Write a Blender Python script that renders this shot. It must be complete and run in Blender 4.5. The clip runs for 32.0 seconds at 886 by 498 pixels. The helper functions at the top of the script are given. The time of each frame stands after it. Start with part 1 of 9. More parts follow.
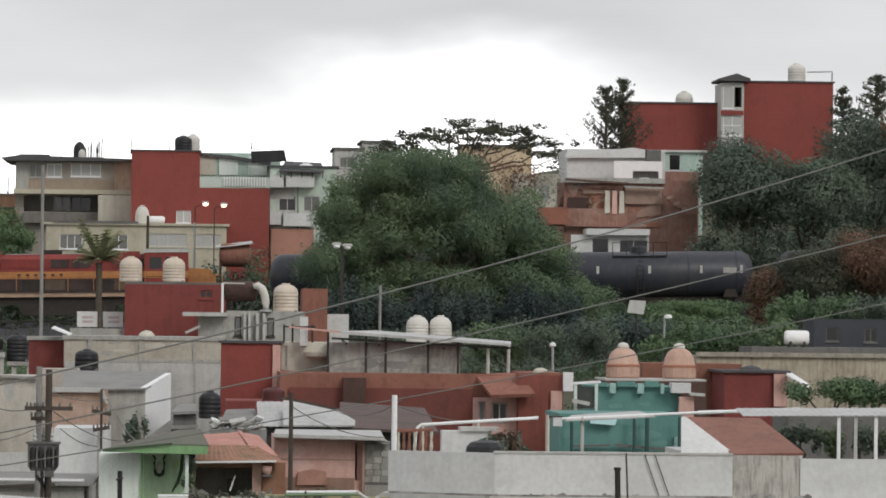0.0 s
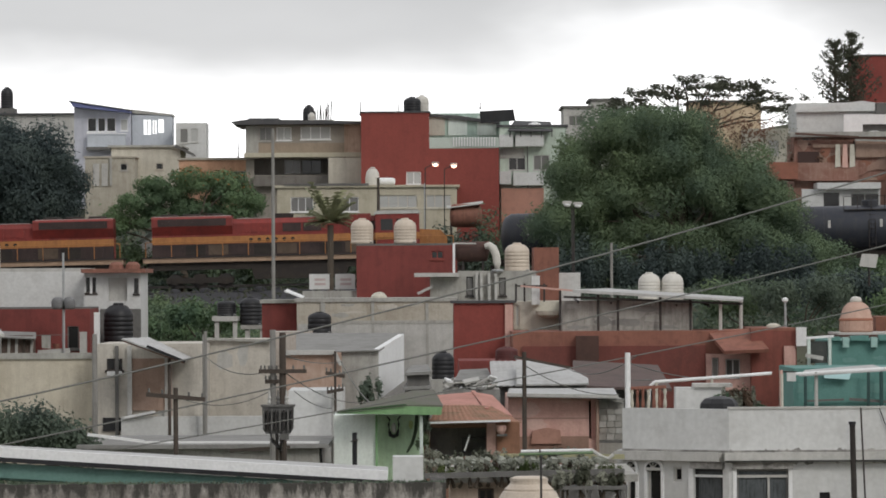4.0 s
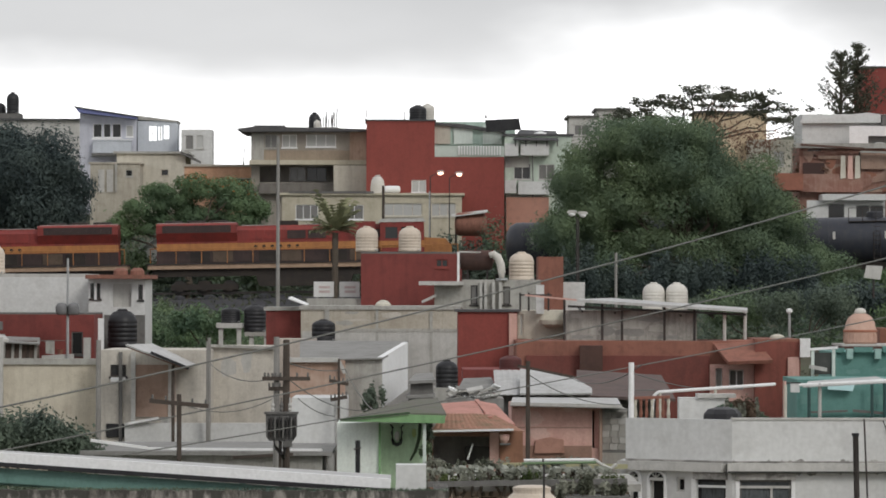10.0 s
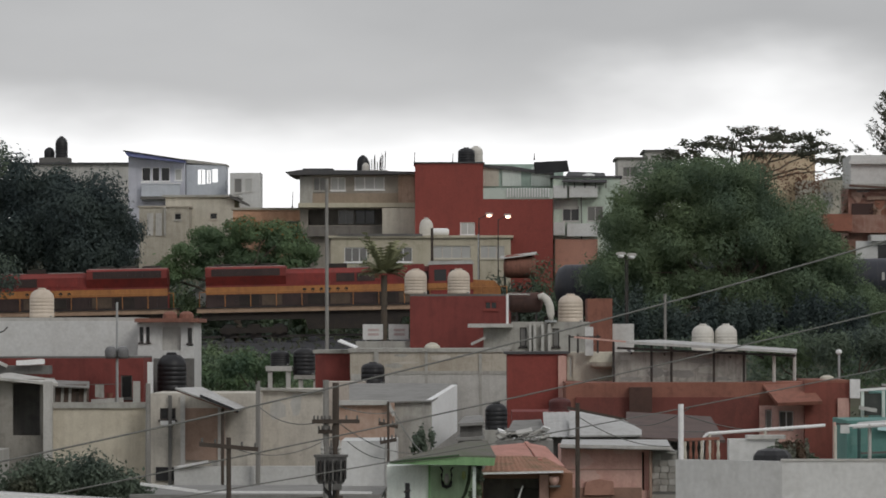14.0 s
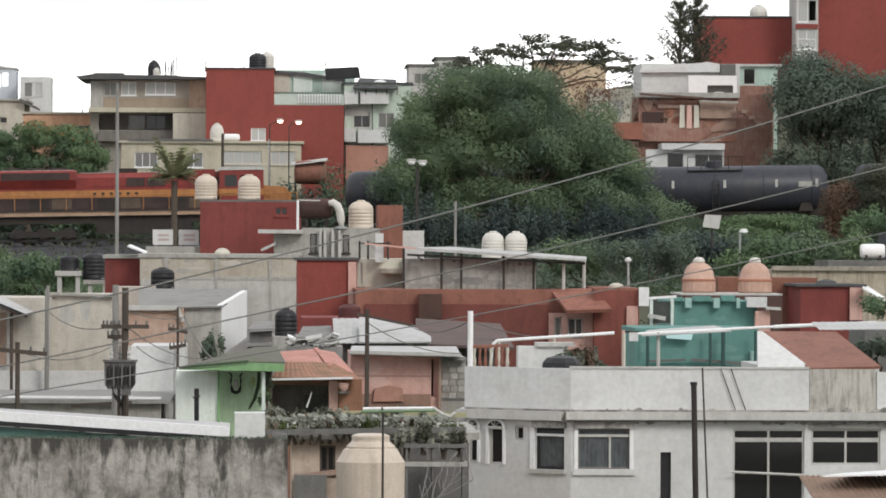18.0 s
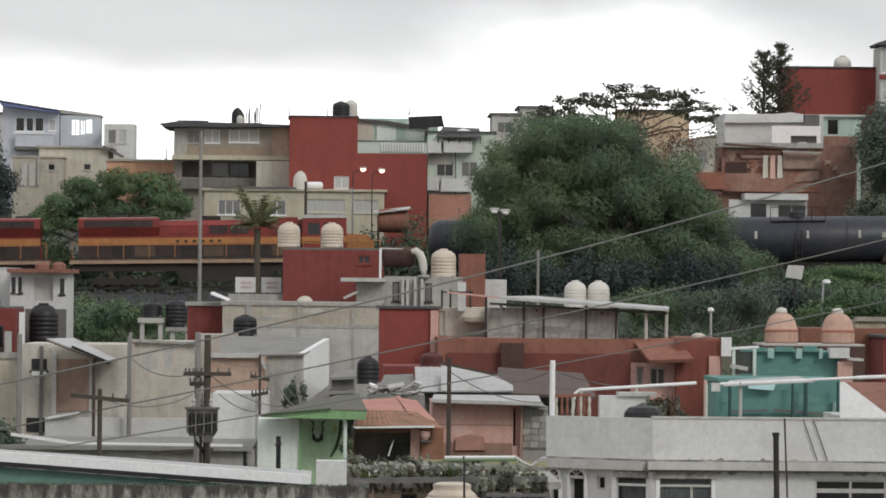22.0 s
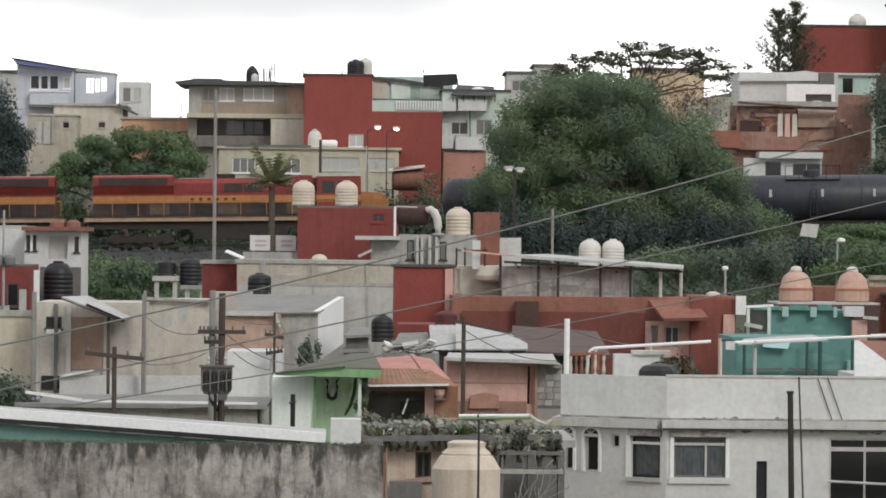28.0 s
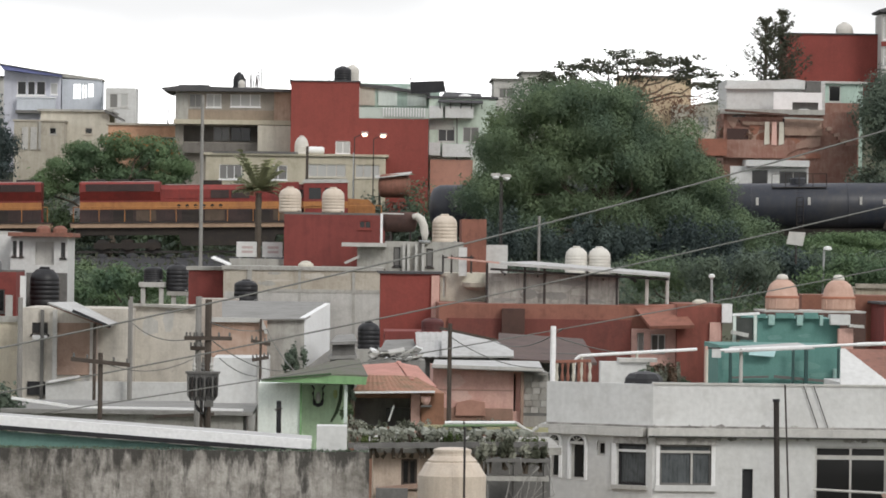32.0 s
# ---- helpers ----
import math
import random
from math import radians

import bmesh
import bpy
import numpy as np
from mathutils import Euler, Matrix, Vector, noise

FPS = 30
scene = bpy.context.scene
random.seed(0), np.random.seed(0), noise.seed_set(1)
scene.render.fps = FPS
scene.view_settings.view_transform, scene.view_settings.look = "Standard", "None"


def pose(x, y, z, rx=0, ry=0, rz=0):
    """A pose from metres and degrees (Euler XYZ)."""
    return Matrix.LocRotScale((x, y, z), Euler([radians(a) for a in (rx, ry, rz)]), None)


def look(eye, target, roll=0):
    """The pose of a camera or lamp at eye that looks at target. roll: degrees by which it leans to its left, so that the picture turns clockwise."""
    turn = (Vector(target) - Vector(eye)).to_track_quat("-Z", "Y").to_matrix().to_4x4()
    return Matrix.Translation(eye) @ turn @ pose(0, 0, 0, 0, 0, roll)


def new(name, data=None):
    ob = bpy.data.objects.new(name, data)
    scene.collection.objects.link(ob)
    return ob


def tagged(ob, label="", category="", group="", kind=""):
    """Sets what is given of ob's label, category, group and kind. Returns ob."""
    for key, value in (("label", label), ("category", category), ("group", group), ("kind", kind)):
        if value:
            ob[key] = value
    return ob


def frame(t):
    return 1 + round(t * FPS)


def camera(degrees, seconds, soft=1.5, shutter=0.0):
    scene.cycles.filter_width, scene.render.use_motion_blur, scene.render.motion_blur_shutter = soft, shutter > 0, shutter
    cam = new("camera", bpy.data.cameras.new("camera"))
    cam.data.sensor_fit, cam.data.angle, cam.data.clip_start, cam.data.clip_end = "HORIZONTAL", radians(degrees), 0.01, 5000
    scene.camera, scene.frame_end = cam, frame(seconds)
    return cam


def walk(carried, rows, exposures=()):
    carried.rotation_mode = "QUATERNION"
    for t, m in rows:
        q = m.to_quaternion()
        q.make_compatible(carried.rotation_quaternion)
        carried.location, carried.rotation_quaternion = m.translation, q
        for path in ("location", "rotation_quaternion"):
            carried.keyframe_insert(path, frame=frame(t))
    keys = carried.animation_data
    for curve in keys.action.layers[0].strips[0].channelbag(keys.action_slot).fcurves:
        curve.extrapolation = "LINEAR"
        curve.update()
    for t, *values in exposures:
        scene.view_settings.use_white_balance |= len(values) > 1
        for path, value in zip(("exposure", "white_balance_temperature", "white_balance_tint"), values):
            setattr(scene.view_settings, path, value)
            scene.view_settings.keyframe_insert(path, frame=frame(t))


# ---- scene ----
EYE = 10.0


def shot(t, turn, rise, lean):
    """One row of the walk: the eye stays put, the lens turns, rises and leans."""
    return (t, pose(0, 0, EYE, 0, 0, turn) @ pose(0, 0, 0, rise) @ pose(0, 0, 0, 0, lean) @ pose(0, 0, 0, 90))


cam = camera(10.0, 32.0, soft=1.75)
walk(cam, [
    shot(0.0, -2.847, 0.878, -0.623),
    shot(0.5, -2.482, 0.657, -0.544),
    shot(1.0, -2.215, 0.598, -0.404),
    shot(1.5, -1.886, 0.745, -0.404),
    shot(2.0, -1.467, 0.902, -0.054),
    shot(2.5, -1.076, 0.018, 0.068),
    shot(3.0, -0.696, -0.201, 0.099),
    shot(3.5, -0.441, -0.004, 0.086),
    shot(4.0, -0.237, 0.403, 0.307),
    shot(4.5, -0.121, 0.485, 0.169),
    shot(6.5, 0.058, 0.696, 0.081),
    shot(7.0, 0.050, 0.712, 0.003),
    shot(7.5, 0.002, 0.674, -0.046),
    shot(8.0, -0.011, 0.587, -0.093),
    shot(8.5, -0.013, 0.525, -0.015),
    shot(9.0, 0.000, 0.505, -0.000),
    shot(9.5, -0.050, 0.533, -0.027),
    shot(10.0, -0.185, 0.499, -0.125),
    shot(10.5, -0.287, 0.461, -0.132),
    shot(11.0, -0.347, 0.444, -0.019),
    shot(11.5, -0.307, 0.443, -0.067),
    shot(12.0, -0.217, 0.491, -0.068),
    shot(12.5, -0.086, 0.609, -0.034),
    shot(13.0, 0.081, 0.827, -0.000),
    shot(13.5, 0.237, 0.949, 0.034),
    shot(14.0, 0.368, 0.978, 0.094),
    shot(14.5, 0.543, 0.948, 0.113),
    shot(15.9, 2.650, 0.660, 0.045),
    shot(16.5, 1.918, 0.534, 0.015),
    shot(16.7, 1.221, 0.489, -0.030),
    shot(16.9, 0.307, 0.368, -0.080),
    shot(17.0, -0.396, 0.296, -0.106),
    shot(17.5, -1.874, 0.052, -0.192),
    shot(18.0, -2.004, -0.079, -0.251),
    shot(18.5, -1.952, -0.075, -0.280),
    shot(19.0, -1.778, -0.035, -0.359),
    shot(19.5, -1.522, -0.004, -0.426),
    shot(20.0, -1.246, 0.004, -0.432),
    shot(20.5, -1.076, -0.001, -0.479),
    shot(21.0, -1.000, -0.008, -0.535),
    shot(21.5, -0.987, 0.288, -0.519),
    shot(22.0, -1.066, 0.467, -0.552),
    shot(22.5, -1.111, 0.506, -0.517),
    shot(23.0, -1.126, 0.536, -0.562),
    shot(23.5, -1.104, 0.459, -0.570),
    shot(24.0, -1.068, 0.356, -0.581),
    shot(24.5, -1.032, 0.261, -0.563),
    shot(25.0, -1.058, 0.199, -0.598),
    shot(25.5, -1.082, 0.133, -0.584),
    shot(26.0, -1.023, 0.101, -0.564),
    shot(26.5, -0.929, 0.098, -0.583),
    shot(28.5, -0.906, -0.025, -0.594),
    shot(29.0, -0.928, -0.018, -0.616),
    shot(29.5, -0.926, 0.012, -0.614),
    shot(30.0, -0.916, -0.017, -0.634),
    shot(30.5, -0.928, -0.072, -0.710),
    shot(31.0, -0.958, -0.024, -0.720),
    shot(31.5, -0.993, 0.025, -0.721),
    shot(32.0, -1.058, 0.074, -0.769),
], exposures=[(0.0, 0.03), (1.0, 0.15), (1.5, 0.0), (2.0, -0.25), (2.5, 0.15), (3.0, 0.36), (3.5, 0.15), (4.0, -0.1), (7.0, -0.08), (8.0, 0.0), (9.0, -0.05), (11.0, 0.0),
                 (12.0, -0.08), (13.0, -0.42), (14.0, -0.47), (14.5, -0.4), (16.5, 0.0), (17.0, 0.25), (18.0, 0.4), (21.0, 0.36), (22.0, 0.03), (23.0, 0.22), (26.0, 0.2), (29.0, 0.32), (30.0, 0.4), (32.0, 0.34)])

# ---- sky and sun: a bright overcast ----
SUN_ELEVATION, SUN_TURN = radians(32), radians(148)
world = bpy.data.worlds.new("overcast_sky")
scene.world = world
world.use_nodes = True
wn, wl = world.node_tree.nodes, world.node_tree.links
background = wn["Background"]
sky = wn.new("ShaderNodeTexSky")
sky.sky_type, sky.sun_disc = "NISHITA", False
sky.sun_elevation, sky.sun_rotation = SUN_ELEVATION, SUN_TURN
sky_dim = wn.new("ShaderNodeMixRGB")
sky_dim.blend_type, sky_dim.inputs[0].default_value, sky_dim.inputs[2].default_value = "MULTIPLY", 1.0, (0.1, 0.1, 0.1, 1)
wl.new(sky.outputs[0], sky_dim.inputs[1])
coord = wn.new("ShaderNodeTexCoord")
squash = wn.new("ShaderNodeMapping")
squash.inputs["Scale"].default_value = (7.0, 7.0, 17.0)
squash.inputs["Location"].default_value = (3.1, 0.4, 0.0)
wl.new(coord.outputs["Generated"], squash.inputs[0])
cloud = wn.new("ShaderNodeTexNoise")
cloud.inputs["Scale"].default_value, cloud.inputs["Detail"].default_value, cloud.inputs["Roughness"].default_value = 1.6, 5.0, 0.45
wl.new(squash.outputs[0], cloud.inputs["Vector"])
split = wn.new("ShaderNodeSeparateXYZ")
wl.new(coord.outputs["Generated"], split.inputs[0])
wobble = wn.new("ShaderNodeMath")
wobble.operation, wobble.inputs[1].default_value, wobble.inputs[2].default_value = "MULTIPLY_ADD", 0.055, -0.0275
wl.new(cloud.outputs[0], wobble.inputs[0])
lift = wn.new("ShaderNodeMath")
lift.operation = "ADD"
wl.new(split.outputs[2], lift.inputs[0])
wl.new(wobble.outputs[0], lift.inputs[1])
deck = wn.new("ShaderNodeMapRange")
deck.inputs["From Min"].default_value, deck.inputs["From Max"].default_value = 0.034, 0.057
deck.interpolation_type = "SMOOTHSTEP"
wl.new(lift.outputs[0], deck.inputs[0])
shade = wn.new("ShaderNodeMixRGB")
shade.inputs[1].default_value, shade.inputs[2].default_value = (0.45, 0.455, 0.47, 1), (0.90, 0.90, 0.91, 1)
wl.new(cloud.outputs[0], shade.inputs[0])
layer = wn.new("ShaderNodeMixRGB")
layer.inputs[1].default_value = (1.6, 1.6, 1.61, 1)
wl.new(deck.outputs[0], layer.inputs[0])
wl.new(shade.outputs[0], layer.inputs[2])
high = wn.new("ShaderNodeMapRange")
high.inputs["From Min"].default_value, high.inputs["From Max"].default_value = 0.12, 0.7
wl.new(split.outputs[2], high.inputs[0])
dome = wn.new("ShaderNodeMixRGB")
dome.inputs[2].default_value = (0.80, 0.81, 0.85, 1)
wl.new(high.outputs[0], dome.inputs[0])
wl.new(layer.outputs[0], dome.inputs[1])
blend = wn.new("ShaderNodeMixRGB")
blend.inputs[0].default_value = 0.96
wl.new(sky_dim.outputs[0], blend.inputs[1])
wl.new(dome.outputs[0], blend.inputs[2])
wl.new(blend.outputs[0], background.inputs[0])
background.inputs[1].default_value = 1.0

sun = new("sun", bpy.data.lights.new("sun", "SUN"))
sun.data.energy, sun.data.angle, sun.data.color = 1.1, radians(18), (1.0, 0.97, 0.92)
sun.matrix_world = look((75, -60, 95), (0, 60, 0))


# ---- materials ----
def surface(name, colour, rough=0.85, dirt=(0.06, 0.055, 0.05), amount=0.35, size=1.0, streak=0.0, bump=0.15, metal=0.0, fine=14.0, sharp=(0.42, 0.78)):
    """Paint, plaster or concrete: broad patches, fine grain, rain streaks and a little relief, in metres."""
    m = bpy.data.materials.new(name)
    m.use_nodes = True
    n, l = m.node_tree.nodes, m.node_tree.links
    b = n["Principled BSDF"]
    b.inputs["Roughness"].default_value, b.inputs["Metallic"].default_value = rough, metal
    b.inputs["Specular IOR Level"].default_value = 0.3
    g = n.new("ShaderNodeNewGeometry")
    broad = n.new("ShaderNodeTexNoise")
    broad.inputs["Scale"].default_value, broad.inputs["Detail"].default_value, broad.inputs["Roughness"].default_value = 0.55 / size, 6.0, 0.65
    l.new(g.outputs["Position"], broad.inputs["Vector"])
    ramp = n.new("ShaderNodeMapRange")
    ramp.inputs["From Min"].default_value, ramp.inputs["From Max"].default_value, ramp.inputs["To Max"].default_value = sharp[0], sharp[1], amount
    l.new(broad.outputs[0], ramp.inputs[0])
    mix = n.new("ShaderNodeMixRGB")
    mix.inputs[1].default_value, mix.inputs[2].default_value = (*colour, 1), (*dirt, 1)
    l.new(ramp.outputs[0], mix.inputs[0])
    grain = n.new("ShaderNodeTexNoise")
    grain.inputs["Scale"].default_value, grain.inputs["Detail"].default_value = fine / size, 3.0
    l.new(g.outputs["Position"], grain.inputs["Vector"])
    tone = n.new("ShaderNodeMapRange")
    tone.inputs["From Min"].default_value, tone.inputs["From Max"].default_value, tone.inputs["To Min"].default_value, tone.inputs["To Max"].default_value = 0.3, 0.7, 0.93, 1.05
    l.new(grain.outputs[0], tone.inputs[0])
    blotch = n.new("ShaderNodeTexNoise")
    blotch.inputs["Scale"].default_value, blotch.inputs["Detail"].default_value, blotch.inputs["Roughness"].default_value = 2.3 / size ** 0.5, 5.0, 0.6
    l.new(g.outputs["Position"], blotch.inputs["Vector"])
    flake = n.new("ShaderNodeMapRange")
    flake.inputs["From Min"].default_value, flake.inputs["From Max"].default_value, flake.inputs["To Max"].default_value = 0.53, 0.64, amount * 0.5
    l.new(blotch.outputs[0], flake.inputs[0])
    worn = n.new("ShaderNodeMixRGB")
    worn.inputs[2].default_value = (*dirt, 1)
    l.new(flake.outputs[0], worn.inputs[0])
    l.new(mix.outputs[0], worn.inputs[1])
    last = worn
    if streak:
        stretch = n.new("ShaderNodeMapping")
        stretch.inputs["Scale"].default_value = (2.6 / size, 2.6 / size, 0.28 / size)
        l.new(g.outputs["Position"], stretch.inputs[0])
        rain = n.new("ShaderNodeTexNoise")
        rain.inputs["Scale"].default_value, rain.inputs["Detail"].default_value, rain.inputs["Roughness"].default_value = 1.3, 5.0, 0.7
        l.new(stretch.outputs[0], rain.inputs["Vector"])
        run = n.new("ShaderNodeMapRange")
        run.inputs["From Min"].default_value, run.inputs["From Max"].default_value, run.inputs["To Max"].default_value = 0.47, 0.72, streak
        l.new(rain.outputs[0], run.inputs[0])
        last = n.new("ShaderNodeMixRGB")
        last.inputs[2].default_value = (*dirt, 1)
        l.new(worn.outputs[0], last.inputs[1])
        l.new(run.outputs[0], last.inputs[0])
    final = n.new("ShaderNodeMixRGB")
    final.blend_type, final.inputs[0].default_value = "MULTIPLY", 1.0
    l.new(last.outputs[0], final.inputs[1])
    l.new(tone.outputs[0], final.inputs[2])
    l.new(final.outputs[0], b.inputs["Base Color"])
    if bump:
        k = n.new("ShaderNodeBump")
        k.inputs["Strength"].default_value, k.inputs["Distance"].default_value = bump, 0.05
        l.new(grain.outputs[0], k.inputs["Height"])
        l.new(k.outputs[0], b.inputs["Normal"])
    return m


def mossy(name, top):
    """Old concrete with black moss that has run down from the crown of a wall."""
    m = surface(name, (0.41, 0.385, 0.35), 0.95, (0.10, 0.09, 0.075), 0.85, 0.34, 0.55, 0.3, fine=7.0, sharp=(0.40, 0.68))
    n, l = m.node_tree.nodes, m.node_tree.links
    b = n["Principled BSDF"]
    under = b.inputs["Base Color"].links[0].from_socket
    g = n.new("ShaderNodeNewGeometry")
    axes = n.new("ShaderNodeSeparateXYZ")
    l.new(g.outputs["Position"], axes.inputs[0])
    reach = n.new("ShaderNodeMapRange")
    reach.inputs["From Min"].default_value, reach.inputs["From Max"].default_value, reach.inputs["To Max"].default_value = top - 0.5, top, 0.17
    l.new(axes.outputs[2], reach.inputs[0])
    stretch = n.new("ShaderNodeMapping")
    stretch.inputs["Scale"].default_value = (3.0, 3.0, 0.85)
    l.new(g.outputs["Position"], stretch.inputs[0])
    spread = n.new("ShaderNodeTexNoise")
    spread.inputs["Scale"].default_value, spread.inputs["Detail"].default_value, spread.inputs["Roughness"].default_value = 1.0, 8.0, 0.68
    l.new(stretch.outputs[0], spread.inputs["Vector"])
    total = n.new("ShaderNodeMath")
    l.new(spread.outputs[0], total.inputs[0])
    l.new(reach.outputs[0], total.inputs[1])
    edge = n.new("ShaderNodeMapRange")
    edge.inputs["From Min"].default_value, edge.inputs["From Max"].default_value, edge.inputs["To Max"].default_value = 0.54, 0.66, 0.92
    l.new(total.outputs[0], edge.inputs[0])
    black = n.new("ShaderNodeMixRGB")
    black.inputs[2].default_value = (0.05, 0.047, 0.042, 1)
    l.new(edge.outputs[0], black.inputs[0])
    l.new(under, black.inputs[1])
    l.new(black.outputs[0], b.inputs["Base Color"])
    return m


def foliage(name, dark, light, rough=0.6):
    """Leaves: each clump has its own green."""
    m = bpy.data.materials.new(name)
    m.use_nodes = True
    n, l = m.node_tree.nodes, m.node_tree.links
    b = n["Principled BSDF"]
    b.inputs["Roughness"].default_value = rough
    b.inputs["Specular IOR Level"].default_value = 0.1
    g = n.new("ShaderNodeNewGeometry")
    ramp = n.new("ShaderNodeMixRGB")
    ramp.inputs[1].default_value, ramp.inputs[2].default_value = (*dark, 1), (*light, 1)
    broad = n.new("ShaderNodeTexNoise")
    broad.inputs["Scale"].default_value, broad.inputs["Detail"].default_value = 0.45, 4.0
    l.new(g.outputs["Position"], broad.inputs["Vector"])
    add = n.new("ShaderNodeMath")
    add.operation, add.inputs[1].default_value = "MULTIPLY_ADD", 0.16
    l.new(g.outputs["Random Per Island"], add.inputs[0])
    shift = n.new("ShaderNodeMapRange")
    shift.inputs["From Min"].default_value, shift.inputs["From Max"].default_value, shift.inputs["To Max"].default_value = 0.38, 0.66, 0.42
    l.new(broad.outputs[0], shift.inputs[0])
    limbs = n.new("ShaderNodeTexNoise")
    limbs.inputs["Scale"].default_value, limbs.inputs["Detail"].default_value = 0.13, 2.0
    l.new(g.outputs["Position"], limbs.inputs["Vector"])
    season = n.new("ShaderNodeMapRange")
    season.inputs["From Min"].default_value, season.inputs["From Max"].default_value, season.inputs["To Max"].default_value = 0.36, 0.66, 0.42
    l.new(limbs.outputs[0], season.inputs[0])
    both_scales = n.new("ShaderNodeMath")
    l.new(shift.outputs[0], both_scales.inputs[0])
    l.new(season.outputs[0], both_scales.inputs[1])
    l.new(both_scales.outputs[0], add.inputs[2])
    l.new(add.outputs[0], ramp.inputs[0])
    l.new(ramp.outputs[0], b.inputs["Base Color"])
    thin = n.new("ShaderNodeBsdfTranslucent")
    l.new(ramp.outputs[0], thin.inputs[0])
    both = n.new("ShaderNodeMixShader")
    both.inputs[0].default_value = 0.25
    l.new(b.outputs[0], both.inputs[1])
    l.new(thin.outputs[0], both.inputs[2])
    l.new(both.outputs[0], n["Material Output"].inputs[0])
    return m


def glass(name, tint=(0.02, 0.023, 0.026)):
    m = bpy.data.materials.new(name)
    m.use_nodes = True
    b = m.node_tree.nodes["Principled BSDF"]
    b.inputs["Base Color"].default_value, b.inputs["Roughness"].default_value = (*tint, 1), 0.12
    b.inputs["Specular IOR Level"].default_value = 0.35
    return m


RED = surface("red_wall_paint", (0.255, 0.064, 0.052), 0.85, (0.155, 0.042, 0.036), 0.4, 1.6, 0.3)
DEEP_RED = surface("deep_red_paint", (0.225, 0.058, 0.050), 0.85, (0.10, 0.034, 0.03), 0.5, 1.0, 0.4)
TERRACOTTA = surface("terracotta_paint", (0.285, 0.125, 0.09), 0.85, (0.13, 0.06, 0.045), 0.6, 0.8, 0.45)
BEIGE = surface("beige_plaster", (0.49, 0.45, 0.38), 0.9, (0.20, 0.16, 0.11), 0.4, 1.2, 0.35)
YELLOW = surface("pale_yellow_plaster", (0.52, 0.48, 0.375), 0.9, (0.25, 0.21, 0.14), 0.4, 1.2, 0.3)
ORANGE_WALL = surface("orange_wall_paint", (0.66, 0.40, 0.265), 0.85, (0.34, 0.17, 0.09), 0.4, 1.5, 0.3)
CREAM = surface("cream_plaster", (0.57, 0.54, 0.46), 0.9, (0.28, 0.25, 0.19), 0.35, 1.2, 0.35)
WHITE = surface("white_wall_paint", (0.620, 0.622, 0.606), 0.8, (0.38, 0.37, 0.345), 0.35, 1.8, 0.16)
BRIGHT = surface("fresh_white_paint", (0.80, 0.80, 0.79), 0.7, (0.5, 0.49, 0.46), 0.2, 1.0, 0.1)
PALE_BLUE = surface("pale_blue_paint", (0.55, 0.58, 0.62), 0.8, (0.3, 0.33, 0.36), 0.3, 1.2, 0.2)
BLUE_EDGE = surface("blue_fascia_paint", (0.16, 0.18, 0.36), 0.7, (0.08, 0.08, 0.14), 0.4)
GREY = surface("grey_cement_render", (0.42, 0.41, 0.375), 0.92, (0.17, 0.16, 0.145), 0.5, 1.0, 0.45)
WARM = surface("warm_pale_render", (0.575, 0.54, 0.475), 0.92, (0.25, 0.22, 0.185), 0.5, 0.9, 0.3)
LIGHT_GREY = surface("light_grey_render", (0.52, 0.51, 0.48), 0.9, (0.24, 0.23, 0.21), 0.4, 1.0, 0.35)
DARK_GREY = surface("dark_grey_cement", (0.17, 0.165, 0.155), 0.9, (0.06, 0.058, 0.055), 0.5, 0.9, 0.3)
MOSS_WALL = surface("mossy_concrete", (0.40, 0.385, 0.36), 0.95, (0.06, 0.058, 0.052), 0.8, 0.3, 0.35, 0.25, fine=6.0, sharp=(0.44, 0.66))
MOSS_BLACK = surface("black_moss", (0.045, 0.045, 0.04), 0.97, (0.10, 0.10, 0.09), 0.5, 0.15, 0.0, 0.3)
MINT = surface("mint_wall_paint", (0.44, 0.56, 0.49), 0.8, (0.2, 0.28, 0.24), 0.35, 1.0, 0.25)
PALE_MINT = surface("pale_mint_paint", (0.66, 0.735, 0.68), 0.8, (0.3, 0.34, 0.31), 0.3, 1.0, 0.3)
GREEN_PAINT = surface("bright_green_paint", (0.25, 0.43, 0.21), 0.75, (0.07, 0.14, 0.06), 0.35, 0.8, 0.2)
TEAL = surface("teal_wall_paint", (0.13, 0.275, 0.245), 0.75, (0.06, 0.17, 0.15), 0.4, 0.8, 0.3)
STEEL_GREEN = surface("green_steel_paint", (0.15, 0.27, 0.235), 0.5, (0.05, 0.11, 0.10), 0.35, 0.7, 0.2, 0.05)
PINK = surface("salmon_wall_paint", (0.64, 0.41, 0.35), 0.85, (0.3, 0.15, 0.12), 0.4, 0.9, 0.3)
SALMON_ROOF = surface("faded_orange_roof_sheet", (0.52, 0.25, 0.20), 0.7, (0.22, 0.10, 0.07), 0.5, 0.9, 0.4)
RUST = surface("rusty_roof_sheet", (0.27, 0.125, 0.09), 0.75, (0.11, 0.055, 0.04), 0.6, 0.6, 0.5, 0.2)
BRICK = surface("bare_brick", (0.245, 0.125, 0.095), 0.92, (0.40, 0.285, 0.235), 0.6, 0.5, 0.35, 0.3)
TAN_BRICK = surface("tan_block_wall", (0.40, 0.285, 0.225), 0.92, (0.2, 0.125, 0.09), 0.6, 0.8, 0.3, 0.3)
WEATHERED = surface("weathered_cement_roof", (0.27, 0.265, 0.25), 0.95, (0.12, 0.115, 0.105), 0.6, 0.8, 0.0)
